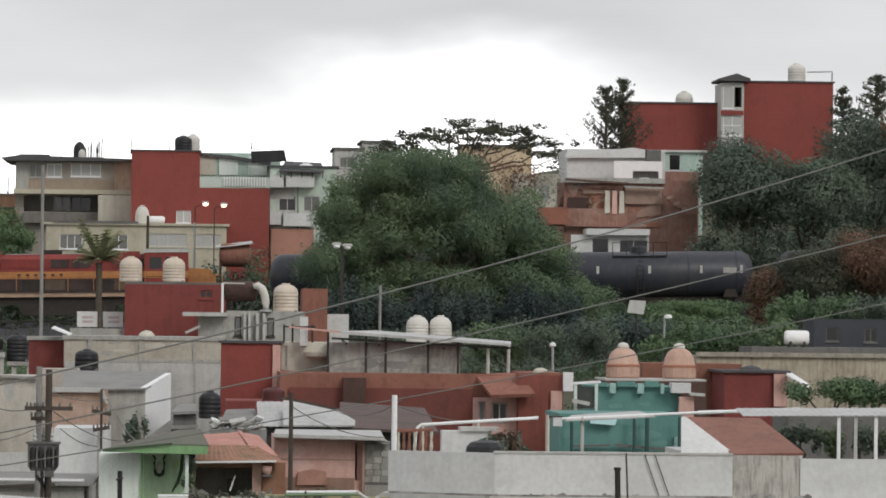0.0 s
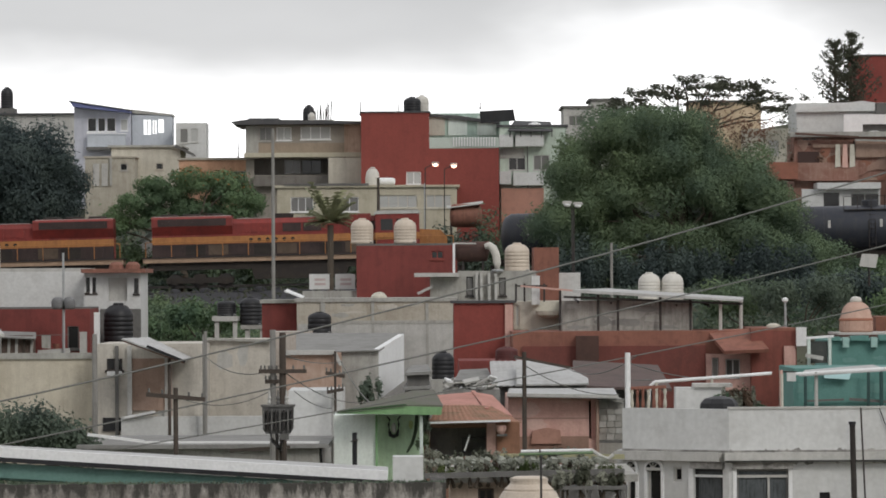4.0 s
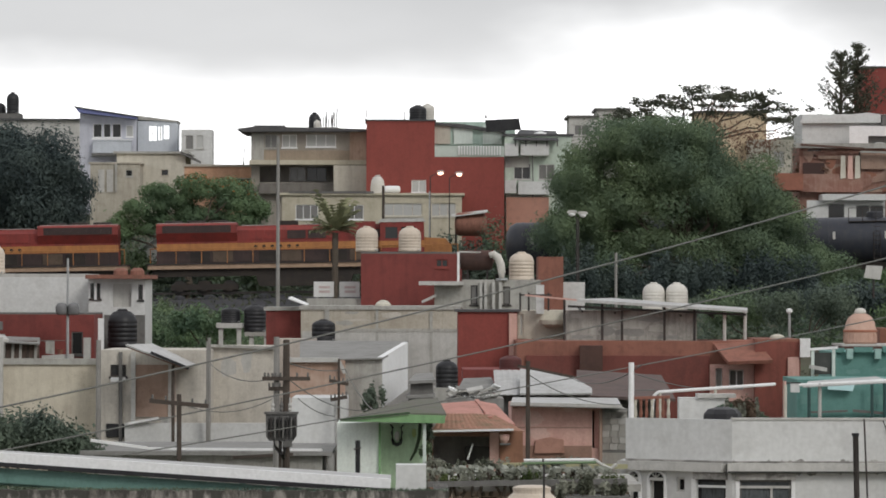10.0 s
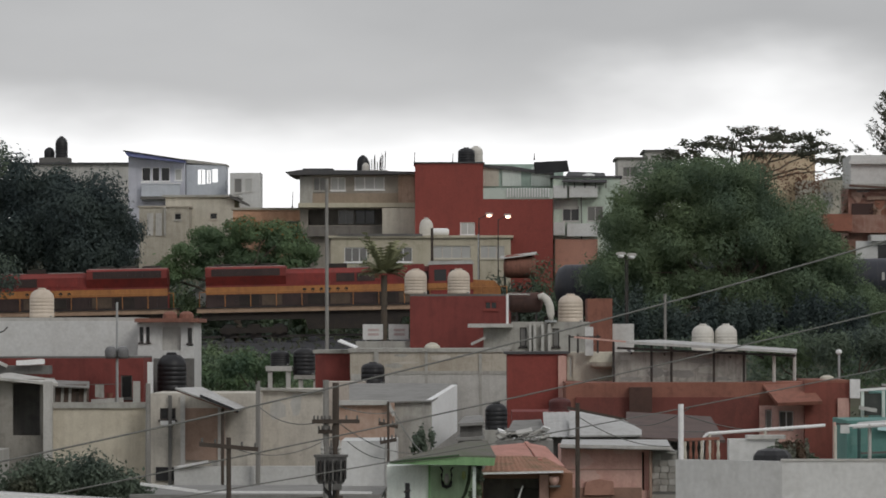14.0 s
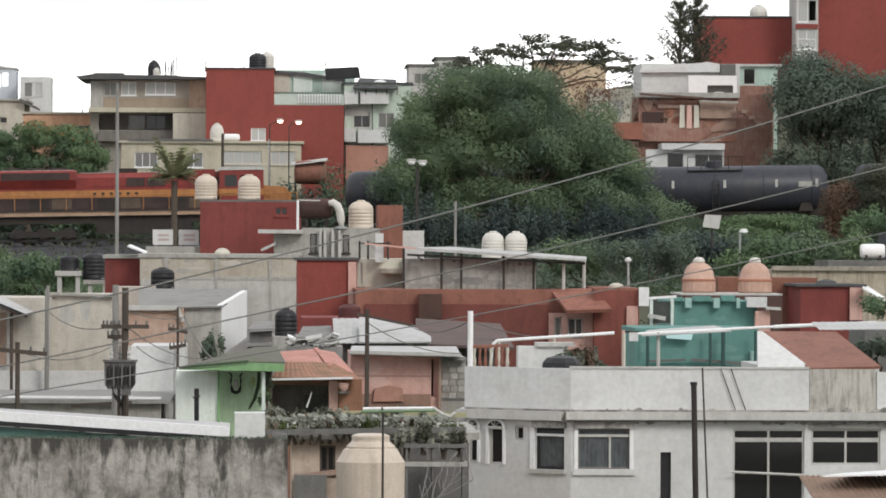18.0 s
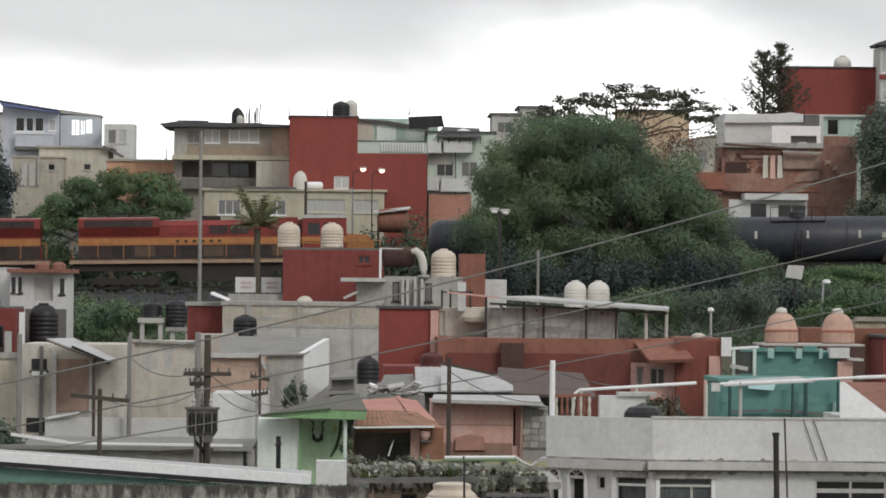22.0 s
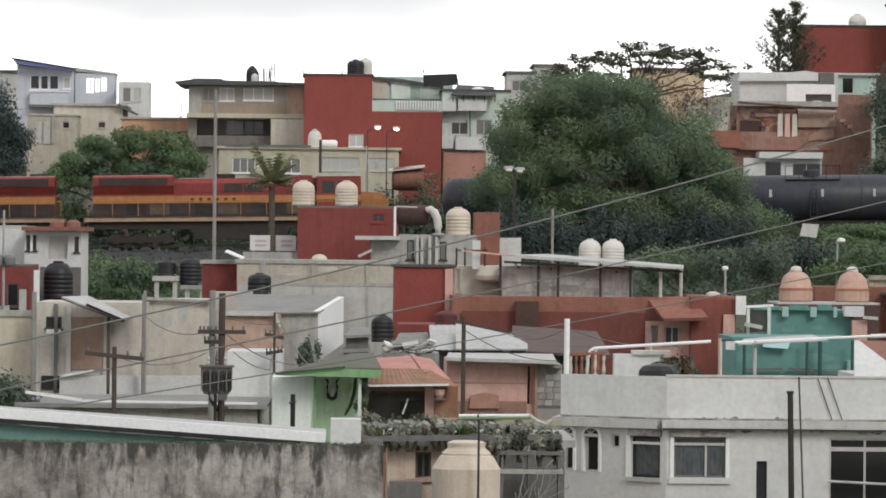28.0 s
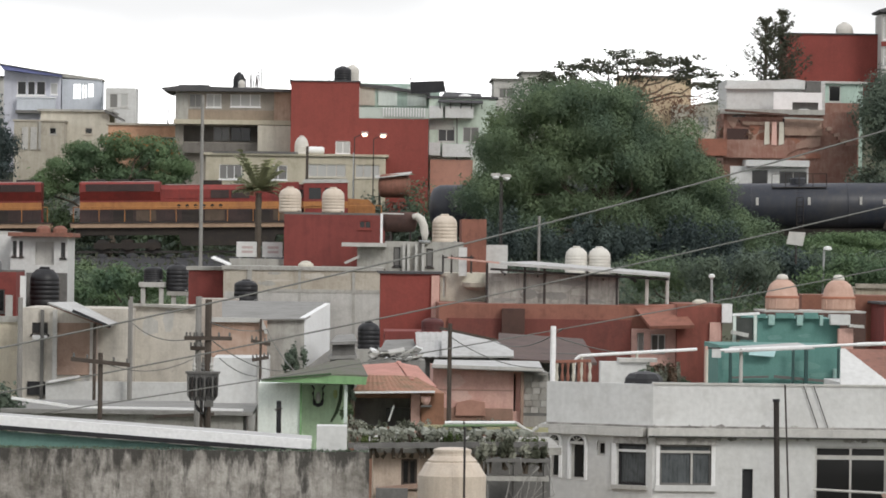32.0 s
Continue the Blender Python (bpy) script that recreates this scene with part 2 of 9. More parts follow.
ZINC = surface("zinc_roof_sheet", (0.50, 0.50, 0.485), 0.55, (0.26, 0.24, 0.22), 0.5, 0.6, 0.4, 0.05, 0.12)
DARK_ROOF = surface("dark_roof_felt", (0.075, 0.075, 0.078), 0.85, (0.15, 0.14, 0.13), 0.4, 0.9)
BLACK_PLASTIC = surface("black_polyethylene", (0.018, 0.018, 0.02), 0.45, (0.05, 0.05, 0.05), 0.4, 0.6, 0.2, 0.02)
BEIGE_PLASTIC = surface("beige_polyethylene", (0.60, 0.52, 0.43), 0.5, (0.38, 0.29, 0.21), 0.35, 0.6, 0.3, 0.02)
WHITE_PLASTIC = surface("off_white_polyethylene", (0.61, 0.585, 0.53), 0.5, (0.40, 0.38, 0.33), 0.3, 0.6, 0.3, 0.02)
CLAY_PLASTIC = surface("faded_orange_polyethylene", (0.52, 0.35, 0.275), 0.6, (0.33, 0.18, 0.13), 0.5, 0.6, 0.4, 0.02)
DARK_STEEL = surface("dark_steel", (0.045, 0.043, 0.042), 0.6, (0.10, 0.06, 0.045), 0.4, 0.5, 0.0, 0.05, 0.3)
GALVANISED = surface("galvanised_steel", (0.45, 0.46, 0.46), 0.45, (0.2, 0.19, 0.18), 0.3, 0.5, 0.0, 0.03, 0.6)
POLE_WOOD = surface("weathered_pole", (0.085, 0.068, 0.056), 0.9, (0.04, 0.035, 0.03), 0.5, 0.5, 0.3, 0.2)
POLE_CONCRETE = surface("pole_concrete", (0.30, 0.29, 0.27), 0.9, (0.14, 0.13, 0.12), 0.4, 0.5, 0.4)
CABLE = surface("aged_cable", (0.155, 0.155, 0.14), 0.7, (0.12, 0.12, 0.12), 0.3, 0.5, 0.0, 0.0)
BARK = surface("bark", (0.10, 0.08, 0.06), 0.95, (0.04, 0.035, 0.03), 0.6, 0.5, 0.3, 0.5)
EARTH = surface("grassy_earth", (0.085, 0.08, 0.055), 0.97, (0.06, 0.085, 0.035), 0.9, 6.0, 0.0, 0.5, 0.0, 20.0)
BALLAST = surface("track_ballast", (0.10, 0.095, 0.09), 0.95, (0.04, 0.036, 0.034), 0.6, 1.0, 0.0, 0.5)
LOCO_RED = surface("locomotive_red", (0.255, 0.044, 0.036), 0.5, (0.10, 0.032, 0.028), 0.6, 1.2, 0.45, 0.02)
LOCO_DARK = surface("locomotive_dark_red", (0.062, 0.040, 0.036), 0.6, (0.025, 0.02, 0.02), 0.7, 0.7, 0.4, 0.02)
LOCO_ORANGE = surface("locomotive_orange", (0.45, 0.20, 0.065), 0.5, (0.20, 0.085, 0.045), 0.6, 1.0, 0.45, 0.02)
TANK_BLACK = surface("tank_car_black", (0.034, 0.038, 0.050), 0.42, (0.075, 0.07, 0.065), 0.5, 1.2, 0.35, 0.02)
GRIME = surface("running_gear_grime", (0.035, 0.030, 0.027), 0.85, (0.07, 0.055, 0.042), 0.5, 0.6)
TAN_GRIME = surface("tan_road_grime", (0.13, 0.095, 0.07), 0.85, (0.05, 0.04, 0.03), 0.7, 0.5, 0.4)
ROOF_HIGHLIGHT = surface("dusty_roof_highlight", (0.42, 0.36, 0.34), 0.8, (0.2, 0.13, 0.11), 0.6, 0.7)
PANE = glass("window_glass", (0.014, 0.014, 0.014))
CURTAIN_SKY_PANE = glass("curtain_and_sky_glass", (0.16, 0.155, 0.145))
DIM_CURTAIN = glass("dim_curtained_glass", (0.032, 0.03, 0.03))
PALE_PANE = glass("pale_glass", (0.42, 0.42, 0.40))
LEAF_BIG = foliage("broadleaf_green", (0.101, 0.148, 0.108), (0.206, 0.268, 0.136))
LEAF_DARK = foliage("dark_green", (0.085, 0.112, 0.098), (0.165, 0.205, 0.140))
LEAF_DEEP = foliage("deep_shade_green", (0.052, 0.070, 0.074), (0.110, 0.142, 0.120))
LEAF_BRIGHT = foliage("fresh_green", (0.075, 0.122, 0.082), (0.185, 0.262, 0.125))
LEAF_THIN = foliage("olive_fine_leaf", (0.058, 0.066, 0.052), (0.125, 0.130, 0.088))
LEAF_PALE = foliage("pale_succulent", (0.15, 0.16, 0.125), (0.42, 0.42, 0.34))
LEAF_RUST = foliage("rust_brown_leaf", (0.085, 0.082, 0.06), (0.30, 0.165, 0.115))
LEAF_PALM = foliage("palm_green", (0.16, 0.175, 0.10), (0.33, 0.33, 0.19))
FLOWER = foliage("orange_flower", (0.16, 0.075, 0.025), (0.36, 0.16, 0.05))
GRASS = foliage("grass_blades", (0.035, 0.060, 0.020), (0.14, 0.16, 0.060))


# ---- helpers for things and parts ----
def thing(name, at, label, category, group="", kind=""):
    ob = new(name)
    ob.location = at
    return tagged(ob, label, category, group, kind)


def origin_of(ob):
    return Vector(ob.location) + (origin_of(ob.parent) if ob.parent else Vector((0, 0, 0)))


SWING = [None]


def swing(x=0.0, y=0.0, degrees=0.0):
    """Turns all parts made after it about the upright line through x, y; with no turn it ends."""
    SWING[0] = Matrix.Translation((x, y, 0)) @ pose(0, 0, 0, 0, 0, degrees) @ Matrix.Translation((-x, -y, 0)) if degrees else None


def part(name, bm, material, parent, label="", smooth=False):
    """Links a bmesh, in world metres, as one mesh under a thing or a part."""
    me = bpy.data.meshes.new(name)
    if SWING[0]:
        bmesh.ops.transform(bm, matrix=SWING[0], verts=bm.verts)
    o = origin_of(parent) if parent else Vector((0, 0, 0))
    if o.length:
        bmesh.ops.translate(bm, verts=bm.verts, vec=-o)
    if smooth:
        for f in bm.faces:
            f.smooth = True
    bm.to_mesh(me)
    bm.free()
    me.materials.append(material)
    ob = new(name, me)
    ob.parent = parent
    if label:
        tagged(ob, label)
    return ob


def box(x0, x1, y0, y1, z0, z1, bm=None, turn=None):
    bm = bm or bmesh.new()
    v = [bm.verts.new((x, y, z)) for z in (z0, z1) for y in (y0, y1) for x in (x0, x1)]
    for q in ((0, 2, 3, 1), (4, 5, 7, 6), (0, 1, 5, 4), (2, 6, 7, 3), (0, 4, 6, 2), (1, 3, 7, 5)):
        bm.faces.new([v[i] for i in q])
    if turn:
        bmesh.ops.transform(bm, matrix=turn, verts=v)
    return bm


def rod(a, b, r, bm=None, n=8, r2=None):
    """A round bar from a to b."""
    bm = bm or bmesh.new()
    a, b = Vector(a), Vector(b)
    r2 = r if r2 is None else r2
    q = (b - a).to_track_quat("Z", "Y")
    rings = []
    for c, s in ((a, r), (b, r2)):
        rings.append([bm.verts.new(c + q @ Vector((s * math.cos(2 * math.pi * i / n), s * math.sin(2 * math.pi * i / n), 0))) for i in range(n)])
    for i in range(n):
        bm.faces.new((rings[0][i], rings[0][(i + 1) % n], rings[1][(i + 1) % n], rings[1][i]))
    bm.faces.new(rings[0][::-1])
    bm.faces.new(rings[1])
    return bm


def tube(points, radii, bm=None, n=7):
    """One unbroken tube through the points, with a radius at each."""
    bm = bm or bmesh.new()
    p = [Vector(q) for q in points]
    rings = []
    for i, c in enumerate(p):
        q = (p[min(i + 1, len(p) - 1)] - p[max(i - 1, 0)]).to_track_quat("Z", "Y")
        rings.append([bm.verts.new(c + q @ Vector((radii[i] * math.cos(2 * math.pi * k / n), radii[i] * math.sin(2 * math.pi * k / n), 0))) for k in range(n)])
    for a, b in zip(rings, rings[1:]):
        for k in range(n):
            bm.faces.new((a[k], a[(k + 1) % n], b[(k + 1) % n], b[k]))
    bm.faces.new(rings[0][::-1])
    bm.faces.new(rings[-1])
    return bm


def bar(a, b, w, h, bm=None):
    """A square bar from a to b, w across and h high."""
    bm = bm or bmesh.new()
    a, b = Vector(a), Vector(b)
    q = (b - a).normalized()
    side = q.cross(Vector((0, 0, 1)))
    side = side.normalized() if side.length > 0.01 else Vector((1, 0, 0))
    up = side.cross(q).normalized()
    v = [bm.verts.new(p + side * (sx * w / 2) + up * (sz * h / 2)) for p in (a, b) for sz in (-1, 1) for sx in (-1, 1)]
    for f in ((0, 1, 3, 2), (4, 6, 7, 5), (0, 4, 5, 1), (2, 3, 7, 6), (0, 2, 6, 4), (1, 5, 7, 3)):
        bm.faces.new([v[i] for i in f])
    return bm


def lathe(profile, at, bm=None, n=20, axis="Z"):
    """Turns (radius, height) pairs round an upright or a lengthwise axis through at."""
    bm = bm or bmesh.new()
    rings = []
    for r, h in profile:
        ring = []
        for i in range(n):
            c, s = r * math.cos(2 * math.pi * i / n), r * math.sin(2 * math.pi * i / n)
            ring.append(bm.verts.new((at[0] + c, at[1] + s, at[2] + h) if axis == "Z" else (at[0] + h, at[1] + c, at[2] + s)))
        rings.append(ring)
    for a, b in zip(rings, rings[1:]):
        for i in range(n):
            bm.faces.new((a[i], a[(i + 1) % n], b[(i + 1) % n], b[i]))
    bm.faces.new(rings[0][::-1])
    bm.faces.new(rings[-1])
    return bm


def prism(points, y0, y1, bm=None):
    """An outline in x and z, drawn out from y0 to y1."""
    bm = bm or bmesh.new()
    a = [bm.verts.new((x, y0, z)) for x, z in points]
    b = [bm.verts.new((x, y1, z)) for x, z in points]
    n = len(points)
    bm.faces.new(a)
    bm.faces.new(b[::-1])
    for i in range(n):
        bm.faces.new((a[i], b[i], b[(i + 1) % n], a[(i + 1) % n]))
    return bm


def pierced(x0, x1, y0, y1, z0, z1, holes, bm=None):
    """A wall along x in one piece, with real openings (x0, x1, z0, z1)."""
    bm = bm or bmesh.new()
    xs = sorted({x0, x1, *[min(max(v, x0), x1) for h in holes for v in h[:2]]})
    zs = sorted({z0, z1, *[min(max(v, z0), z1) for h in holes for v in h[2:4]]})
    nx, nz = len(xs) - 1, len(zs) - 1
    full = [[not any(h[0] < (xs[i] + xs[i + 1]) / 2 < h[1] and h[2] < (zs[j] + zs[j + 1]) / 2 < h[3] for h in holes) for j in range(nz)] for i in range(nx)]
    made = {}

    def v(i, k, j):
        if (i, k, j) not in made:
            made[i, k, j] = bm.verts.new((xs[i], (y0, y1)[k], zs[j]))
        return made[i, k, j]

    def solid(i, j):
        return 0 <= i < nx and 0 <= j < nz and full[i][j]
    for i in range(nx):
        for j in range(nz):
            if not full[i][j]:
                continue
            bm.faces.new((v(i, 0, j), v(i + 1, 0, j), v(i + 1, 0, j + 1), v(i, 0, j + 1)))
            bm.faces.new((v(i, 1, j + 1), v(i + 1, 1, j + 1), v(i + 1, 1, j), v(i, 1, j)))
            if not solid(i - 1, j):
                bm.faces.new((v(i, 0, j), v(i, 0, j + 1), v(i, 1, j + 1), v(i, 1, j)))
            if not solid(i + 1, j):
                bm.faces.new((v(i + 1, 0, j + 1), v(i + 1, 0, j), v(i + 1, 1, j), v(i + 1, 1, j + 1)))
            if not solid(i, j - 1):
                bm.faces.new((v(i, 0, j), v(i, 1, j), v(i + 1, 1, j), v(i + 1, 0, j)))
            if not solid(i, j + 1):
                bm.faces.new((v(i, 0, j + 1), v(i + 1, 0, j + 1), v(i + 1, 1, j + 1), v(i, 1, j + 1)))
    return bm


def sheet(points, thick, bm=None):
    """A flat slab over a polygon of points, thick along its normal."""
    bm = bm or bmesh.new()
    p = [Vector(q) for q in points]
    n = (p[1] - p[0]).cross(p[-1] - p[0]).normalized()
    a, b = [bm.verts.new(q) for q in p], [bm.verts.new(q - n * thick) for q in p]
    bm.faces.new(a)
    bm.faces.new(b[::-1])
    for i in range(len(p)):
        j = (i + 1) % len(p)
        bm.faces.new((a[j], a[i], b[i], b[j]))
    return bm


def window(parent, x0, x1, z0, z1, y, frame_mat=None, pane_mat=None, cols=2, rows_=1, sill=True, bar_w=0.05):
    """A window set in an opening: its frame, each pane and the sill."""
    # Paler panes hold sky reflection as well as curtains in their colour.
    fm, pm = frame_mat or LIGHT_GREY, pane_mat or (PANE, DIM_CURTAIN, CURTAIN_SKY_PANE)[int(abs(x0) * 7) % 3]
    t = bar_w
    cw, ch = (x1 - x0 - t) / cols, (z1 - z0 - t) / rows_
    fr = pierced(x0, x1, y + 0.05, y + 0.12, z0, z1, [(x0 + t + cw * i, x0 + cw * (i + 1), z0 + t + ch * j, z0 + ch * (j + 1)) for i in range(cols) for j in range(rows_)])
    w = part("window", fr, fm, parent)
    for i in range(cols):
        for j in range(rows_):
            a, b = x0 + (x1 - x0) * i / cols, x0 + (x1 - x0) * (i + 1) / cols
            c, d = z0 + (z1 - z0) * j / rows_, z0 + (z1 - z0) * (j + 1) / rows_
            part("pane", box(a + t / 2, b - t / 2, y + 0.08, y + 0.095, c + t / 2, d - t / 2), pm, w)
    if sill:
        part("sill", box(x0 - 0.06, x1 + 0.06, y - 0.07, y + 0.05, z0 - 0.09, z0 - 0.002), fm, w)
    return w


def rooms(name, label, x0, x1, z0, z1, y, deep, wall, base=None, windows=(), slab=None, over=0.0, thick=0.16, parapet=0.0, gaps=(), roof_mat=None, category="house", turn=0, walls_name="wall"):
    """A flat-roofed block: front wall with openings, side and back walls, roof slab with an overhang, parapet, windows.
    base: the level of its foot. windows: (x0, x1, z0, z1[, cols[, rows[, frame, pane]]]); gaps: openings left unglazed."""
    foot = ground_at((x0 + x1) / 2, y + deep / 2) - 0.4 if base is None else base
    ob = thing(name, ((x0 + x1) / 2, y, foot), label, category)
    if turn:
        swing((x0 + x1) / 2, y, turn)
    holes = [w[:4] for w in windows] + list(gaps)
    part(walls_name, pierced(x0, x1, y, y + 0.2, foot, z1 - thick, holes), wall, ob)
    part(walls_name, box(x0, x0 + 0.2, y + 0.2, y + deep - 0.2, foot, z1 - thick), wall, ob)
    part(walls_name, box(x1 - 0.2, x1, y + 0.2, y + deep - 0.2, foot, z1 - thick), wall, ob)
    part(walls_name, box(x0, x1, y + deep - 0.2, y + deep, foot, z1 - thick), wall, ob)
    part("roof", box(x0 - over, x1 + over, y - over, y + deep + over, z1 - thick, z1), roof_mat or slab or wall, ob)
    if parapet:
        p = bmesh.new()
        box(x0, x1, y, y + 0.15, z1, z1 + parapet, p), box(x0, x1, y + deep - 0.15, y + deep, z1, z1 + parapet, p)
        box(x0, x0 + 0.15, y + 0.15, y + deep - 0.15, z1, z1 + parapet, p), box(x1 - 0.15, x1, y + 0.15, y + deep - 0.15, z1, z1 + parapet, p)
        part("parapet", p, wall, ob)
    for w in windows:
        extra = list(w[4:]) + [None] * (4 - len(w[4:]))
        window(ob, *w[:4], y, extra[2], extra[3], extra[0] or 2, extra[1] or 1)
    if turn:
        swing()
    return ob


def ridged(x0, x1, y0, y1, z_at, pitch=0.18, depth=0.03, thick=0.02, bm=None):
    """A corrugated sheet whose ridges run along y; z_at(x, y) gives its slope."""
    bm = bm or bmesh.new()
    n = max(4, int((x1 - x0) / pitch) * 2)
    rows_v = []
    for y in (y0, y1):
        for dz in (0, -thick):
            rows_v.append([bm.verts.new((x0 + (x1 - x0) * i / n, y, z_at(x0 + (x1 - x0) * i / n, y) + dz + (depth if i % 2 else 0))) for i in range(n + 1)])
    t0, u0, t1, u1 = rows_v
    for i in range(n):
        bm.faces.new((t0[i], t0[i + 1], t1[i + 1], t1[i]))
        bm.faces.new((u0[i + 1], u0[i], u1[i], u1[i + 1]))
        bm.faces.new((u0[i], u0[i + 1], t0[i + 1], t0[i]))
        bm.faces.new((t1[i], t1[i + 1], u1[i + 1], u1[i]))
    bm.faces.new((t0[0], t1[0], u1[0], u0[0]))
    bm.faces.new((u0[n], u1[n], t1[n], t0[n]))
    return bm


def water_tank(x, y, z, r, h, material, label, group="", lid_mat=None, ribs=5, cone=0.22):
    """A moulded roof tank: ribbed body with a domed top, a lid and a short outlet pipe."""
    ob = thing("water_tank", (x, y, z), label, "water tank", group)
    body_h = h * (1 - cone)
    prof = [(r * 0.94, 0.0), (r, 0.04 * h)]
    for i in range(ribs):
        a, b = 0.06 * h + (body_h - 0.1 * h) * i / ribs, 0.06 * h + (body_h - 0.1 * h) * (i + 1) / ribs
        prof += [(r, a), (r, a + (b - a) * 0.7), (r * 0.98, a + (b - a) * 0.78), (r * 0.98, a + (b - a) * 0.94)]
    prof += [(r, body_h - 0.02 * h), (r * 0.97, body_h + 0.03 * h), (r * 0.88, h * (1 - cone * 0.55)), (r * 0.58, h * (1 - cone * 0.16)), (r * 0.34, h * (1 - cone * 0.1))]
    part("body", lathe(prof, (x, y, z), n=24), material, ob, smooth=True)
    part("lid", lathe([(r * 0.36, h * 0.965), (r * 0.36, h * 1.0), (r * 0.28, h * 1.03)], (x, y, z), n=18), lid_mat or material, ob)
    part("outlet_pipe", rod((x + r * 0.7, y - r * 0.6, z + 0.08), (x + r * 0.9, y - r * 0.95, z + 0.08), 0.03), GALVANISED, ob)
    return ob


def leaves(spots, size, rng, flat=0.0, hang=0.0):
    """Many small folded leaf clumps at the given spots, as vertices and faces."""
    n = len(spots)
    spots = np.asarray(spots)
    out = spots[:, 3:] if spots.shape[1] == 6 else None
    spots = spots[:, :3]
    a = rng.normal(size=(n, 3))
    if out is not None:
        # leaves spread over the outside of their lobe, each tilted a little its own way
        face = out + rng.normal(size=(n, 3)) * 0.3
        face /= np.linalg.norm(face, axis=1)[:, None]
        a -= face * (a * face).sum(1)[:, None]
        a /= np.linalg.norm(a, axis=1)[:, None]
        b = np.cross(face, a)
        b[:, 2] -= hang
        s = size * (0.55 + 0.9 * rng.random(n))[:, None]
        p = np.stack([spots - a * s, spots - b * s * 0.5 + face * s * 0.15, spots + a * s, spots + b * s * 0.5 + face * s * 0.15], 1).reshape(-1, 3)
        f = np.arange(n * 4).reshape(n, 4)
        return p, np.concatenate([f[:, [0, 1, 2]], f[:, [0, 2, 3]]])
    a[:, 2] *= (1 - flat)
    a /= np.linalg.norm(a, axis=1)[:, None]
    b = rng.normal(size=(n, 3))
    b[:, 2] = b[:, 2] * (1 - flat) - hang
    b -= a * (a * b).sum(1)[:, None]
    b /= np.linalg.norm(b, axis=1)[:, None]
    c = np.cross(a, b)
    s = size * (0.55 + 0.9 * rng.random(n))[:, None]
    p = np.stack([spots - a * s, spots - b * s * 0.45 + c * s * 0.2, spots + a * s, spots + b * s * 0.45 + c * s * 0.2], 1).reshape(-1, 3)
    f = np.arange(n * 4).reshape(n, 4)
    faces = np.concatenate([f[:, [0, 1, 2]], f[:, [0, 2, 3]]])
    return p, faces


def leaf_part(name, spots, size, material, parent, rng, flat=0.0, hang=0.0, label=""):
    p, f = leaves(spots, size, rng, flat, hang)
    p = p - np.array(origin_of(parent))[None, :]
    me = bpy.data.meshes.new(name)
    me.from_pydata(p.tolist(), [], f.tolist())
    me.materials.append(material)
    ob = new(name, me)
    ob.parent = parent
    if label:
        tagged(ob, label)
    return ob


def crown_spots(lobes, count, rng, shell=0.55):
    """Leaf places in a crown made of many uneven lobes (x, y, z, rx, ry, rz)."""
    lobes = np.array(lobes)
    w = (lobes[:, 3] * lobes[:, 5])
    pick = rng.choice(len(lobes), count, p=w / w.sum())
    d = rng.normal(size=(count, 3))
    d /= np.linalg.norm(d, axis=1)[:, None]
    r = shell + (1 - shell) * rng.random(count) ** 0.6
    r = r * (1 + 0.14 * np.clip(rng.normal(size=count), -2, 1.3))
    return np.concatenate([lobes[pick, :3] + d * r[:, None] * lobes[pick, 3:6], d], 1)


def limb(bm, a, b, r0, r1, rng, steps=4, wander=0.08):
    a, b = Vector(a), Vector(b)
    p = [a]
    for i in range(1, steps + 1):
        q = a.lerp(b, i / steps)
        if i < steps:
            q += Vector(rng.normal(size=3)) * wander * (b - a).length
        p.append(q)
    return tube(p, [r0 + (r1 - r0) * i / steps for i in range(steps + 1)], bm)


def tree(name, label, foot, crown, material, count, leaf, seed, trunk_r=0.3, lobes=26, shell=0.5, flat=0.0, spread=0.42, hang=0.0, category="tree"):
    """A tapered trunk with limbs into a crown of leaf lobes. crown: centre x, y, z and half sizes."""
    rng = np.random.default_rng(seed)
    ob = thing(name, foot, label, category)
    cx, cy, cz, rx, ry, rz = crown
    L = []
    for i in range(lobes):
        d = rng.normal(size=3)
        d /= np.linalg.norm(d)
        k = (1 - spread * 0.75) * rng.random() ** 0.4
        s = spread * (0.65 + 0.7 * rng.random())
        L.append((cx + d[0] * k * rx, cy + d[1] * k * ry, cz + d[2] * k * rz, rx * s, ry * s, rz * s))
    bm = bmesh.new()
    fork = (foot[0] + 0.25 * (cx - foot[0]), foot[1], foot[2] + 0.55 * max(0.5, cz - rz - foot[2]) + 0.25 * rz)
    limb(bm, foot, fork, trunk_r, trunk_r * 0.75, rng, 3, 0.03)
    part("trunk", bm, BARK, ob)
    for q in L[:: max(1, lobes // 9)]:
        part("limb", limb(bmesh.new(), fork, q[:3], trunk_r * 0.5, trunk_r * 0.1, rng, 4, 0.06), BARK, ob)
    leaf_part("crown", crown_spots(L, int(count * 1.7), rng, max(shell, 0.45)), leaf * 0.74, material, ob, rng, flat, hang)
    return ob


def antenna(x, y, z, h, label="thin dark aerial on the roof"):
    ob = thing("aerial", (x, y, z), label, "aerial")
    part("mast", rod((x, y, z), (x + 0.04 * h, y, z + h), 0.04, n=6, r2=0.025), DARK_STEEL, ob)
    part("bracket", box(x - 0.06, x + 0.06, y - 0.06, y + 0.06, z, z + 0.12), DARK_STEEL, ob)
    return ob


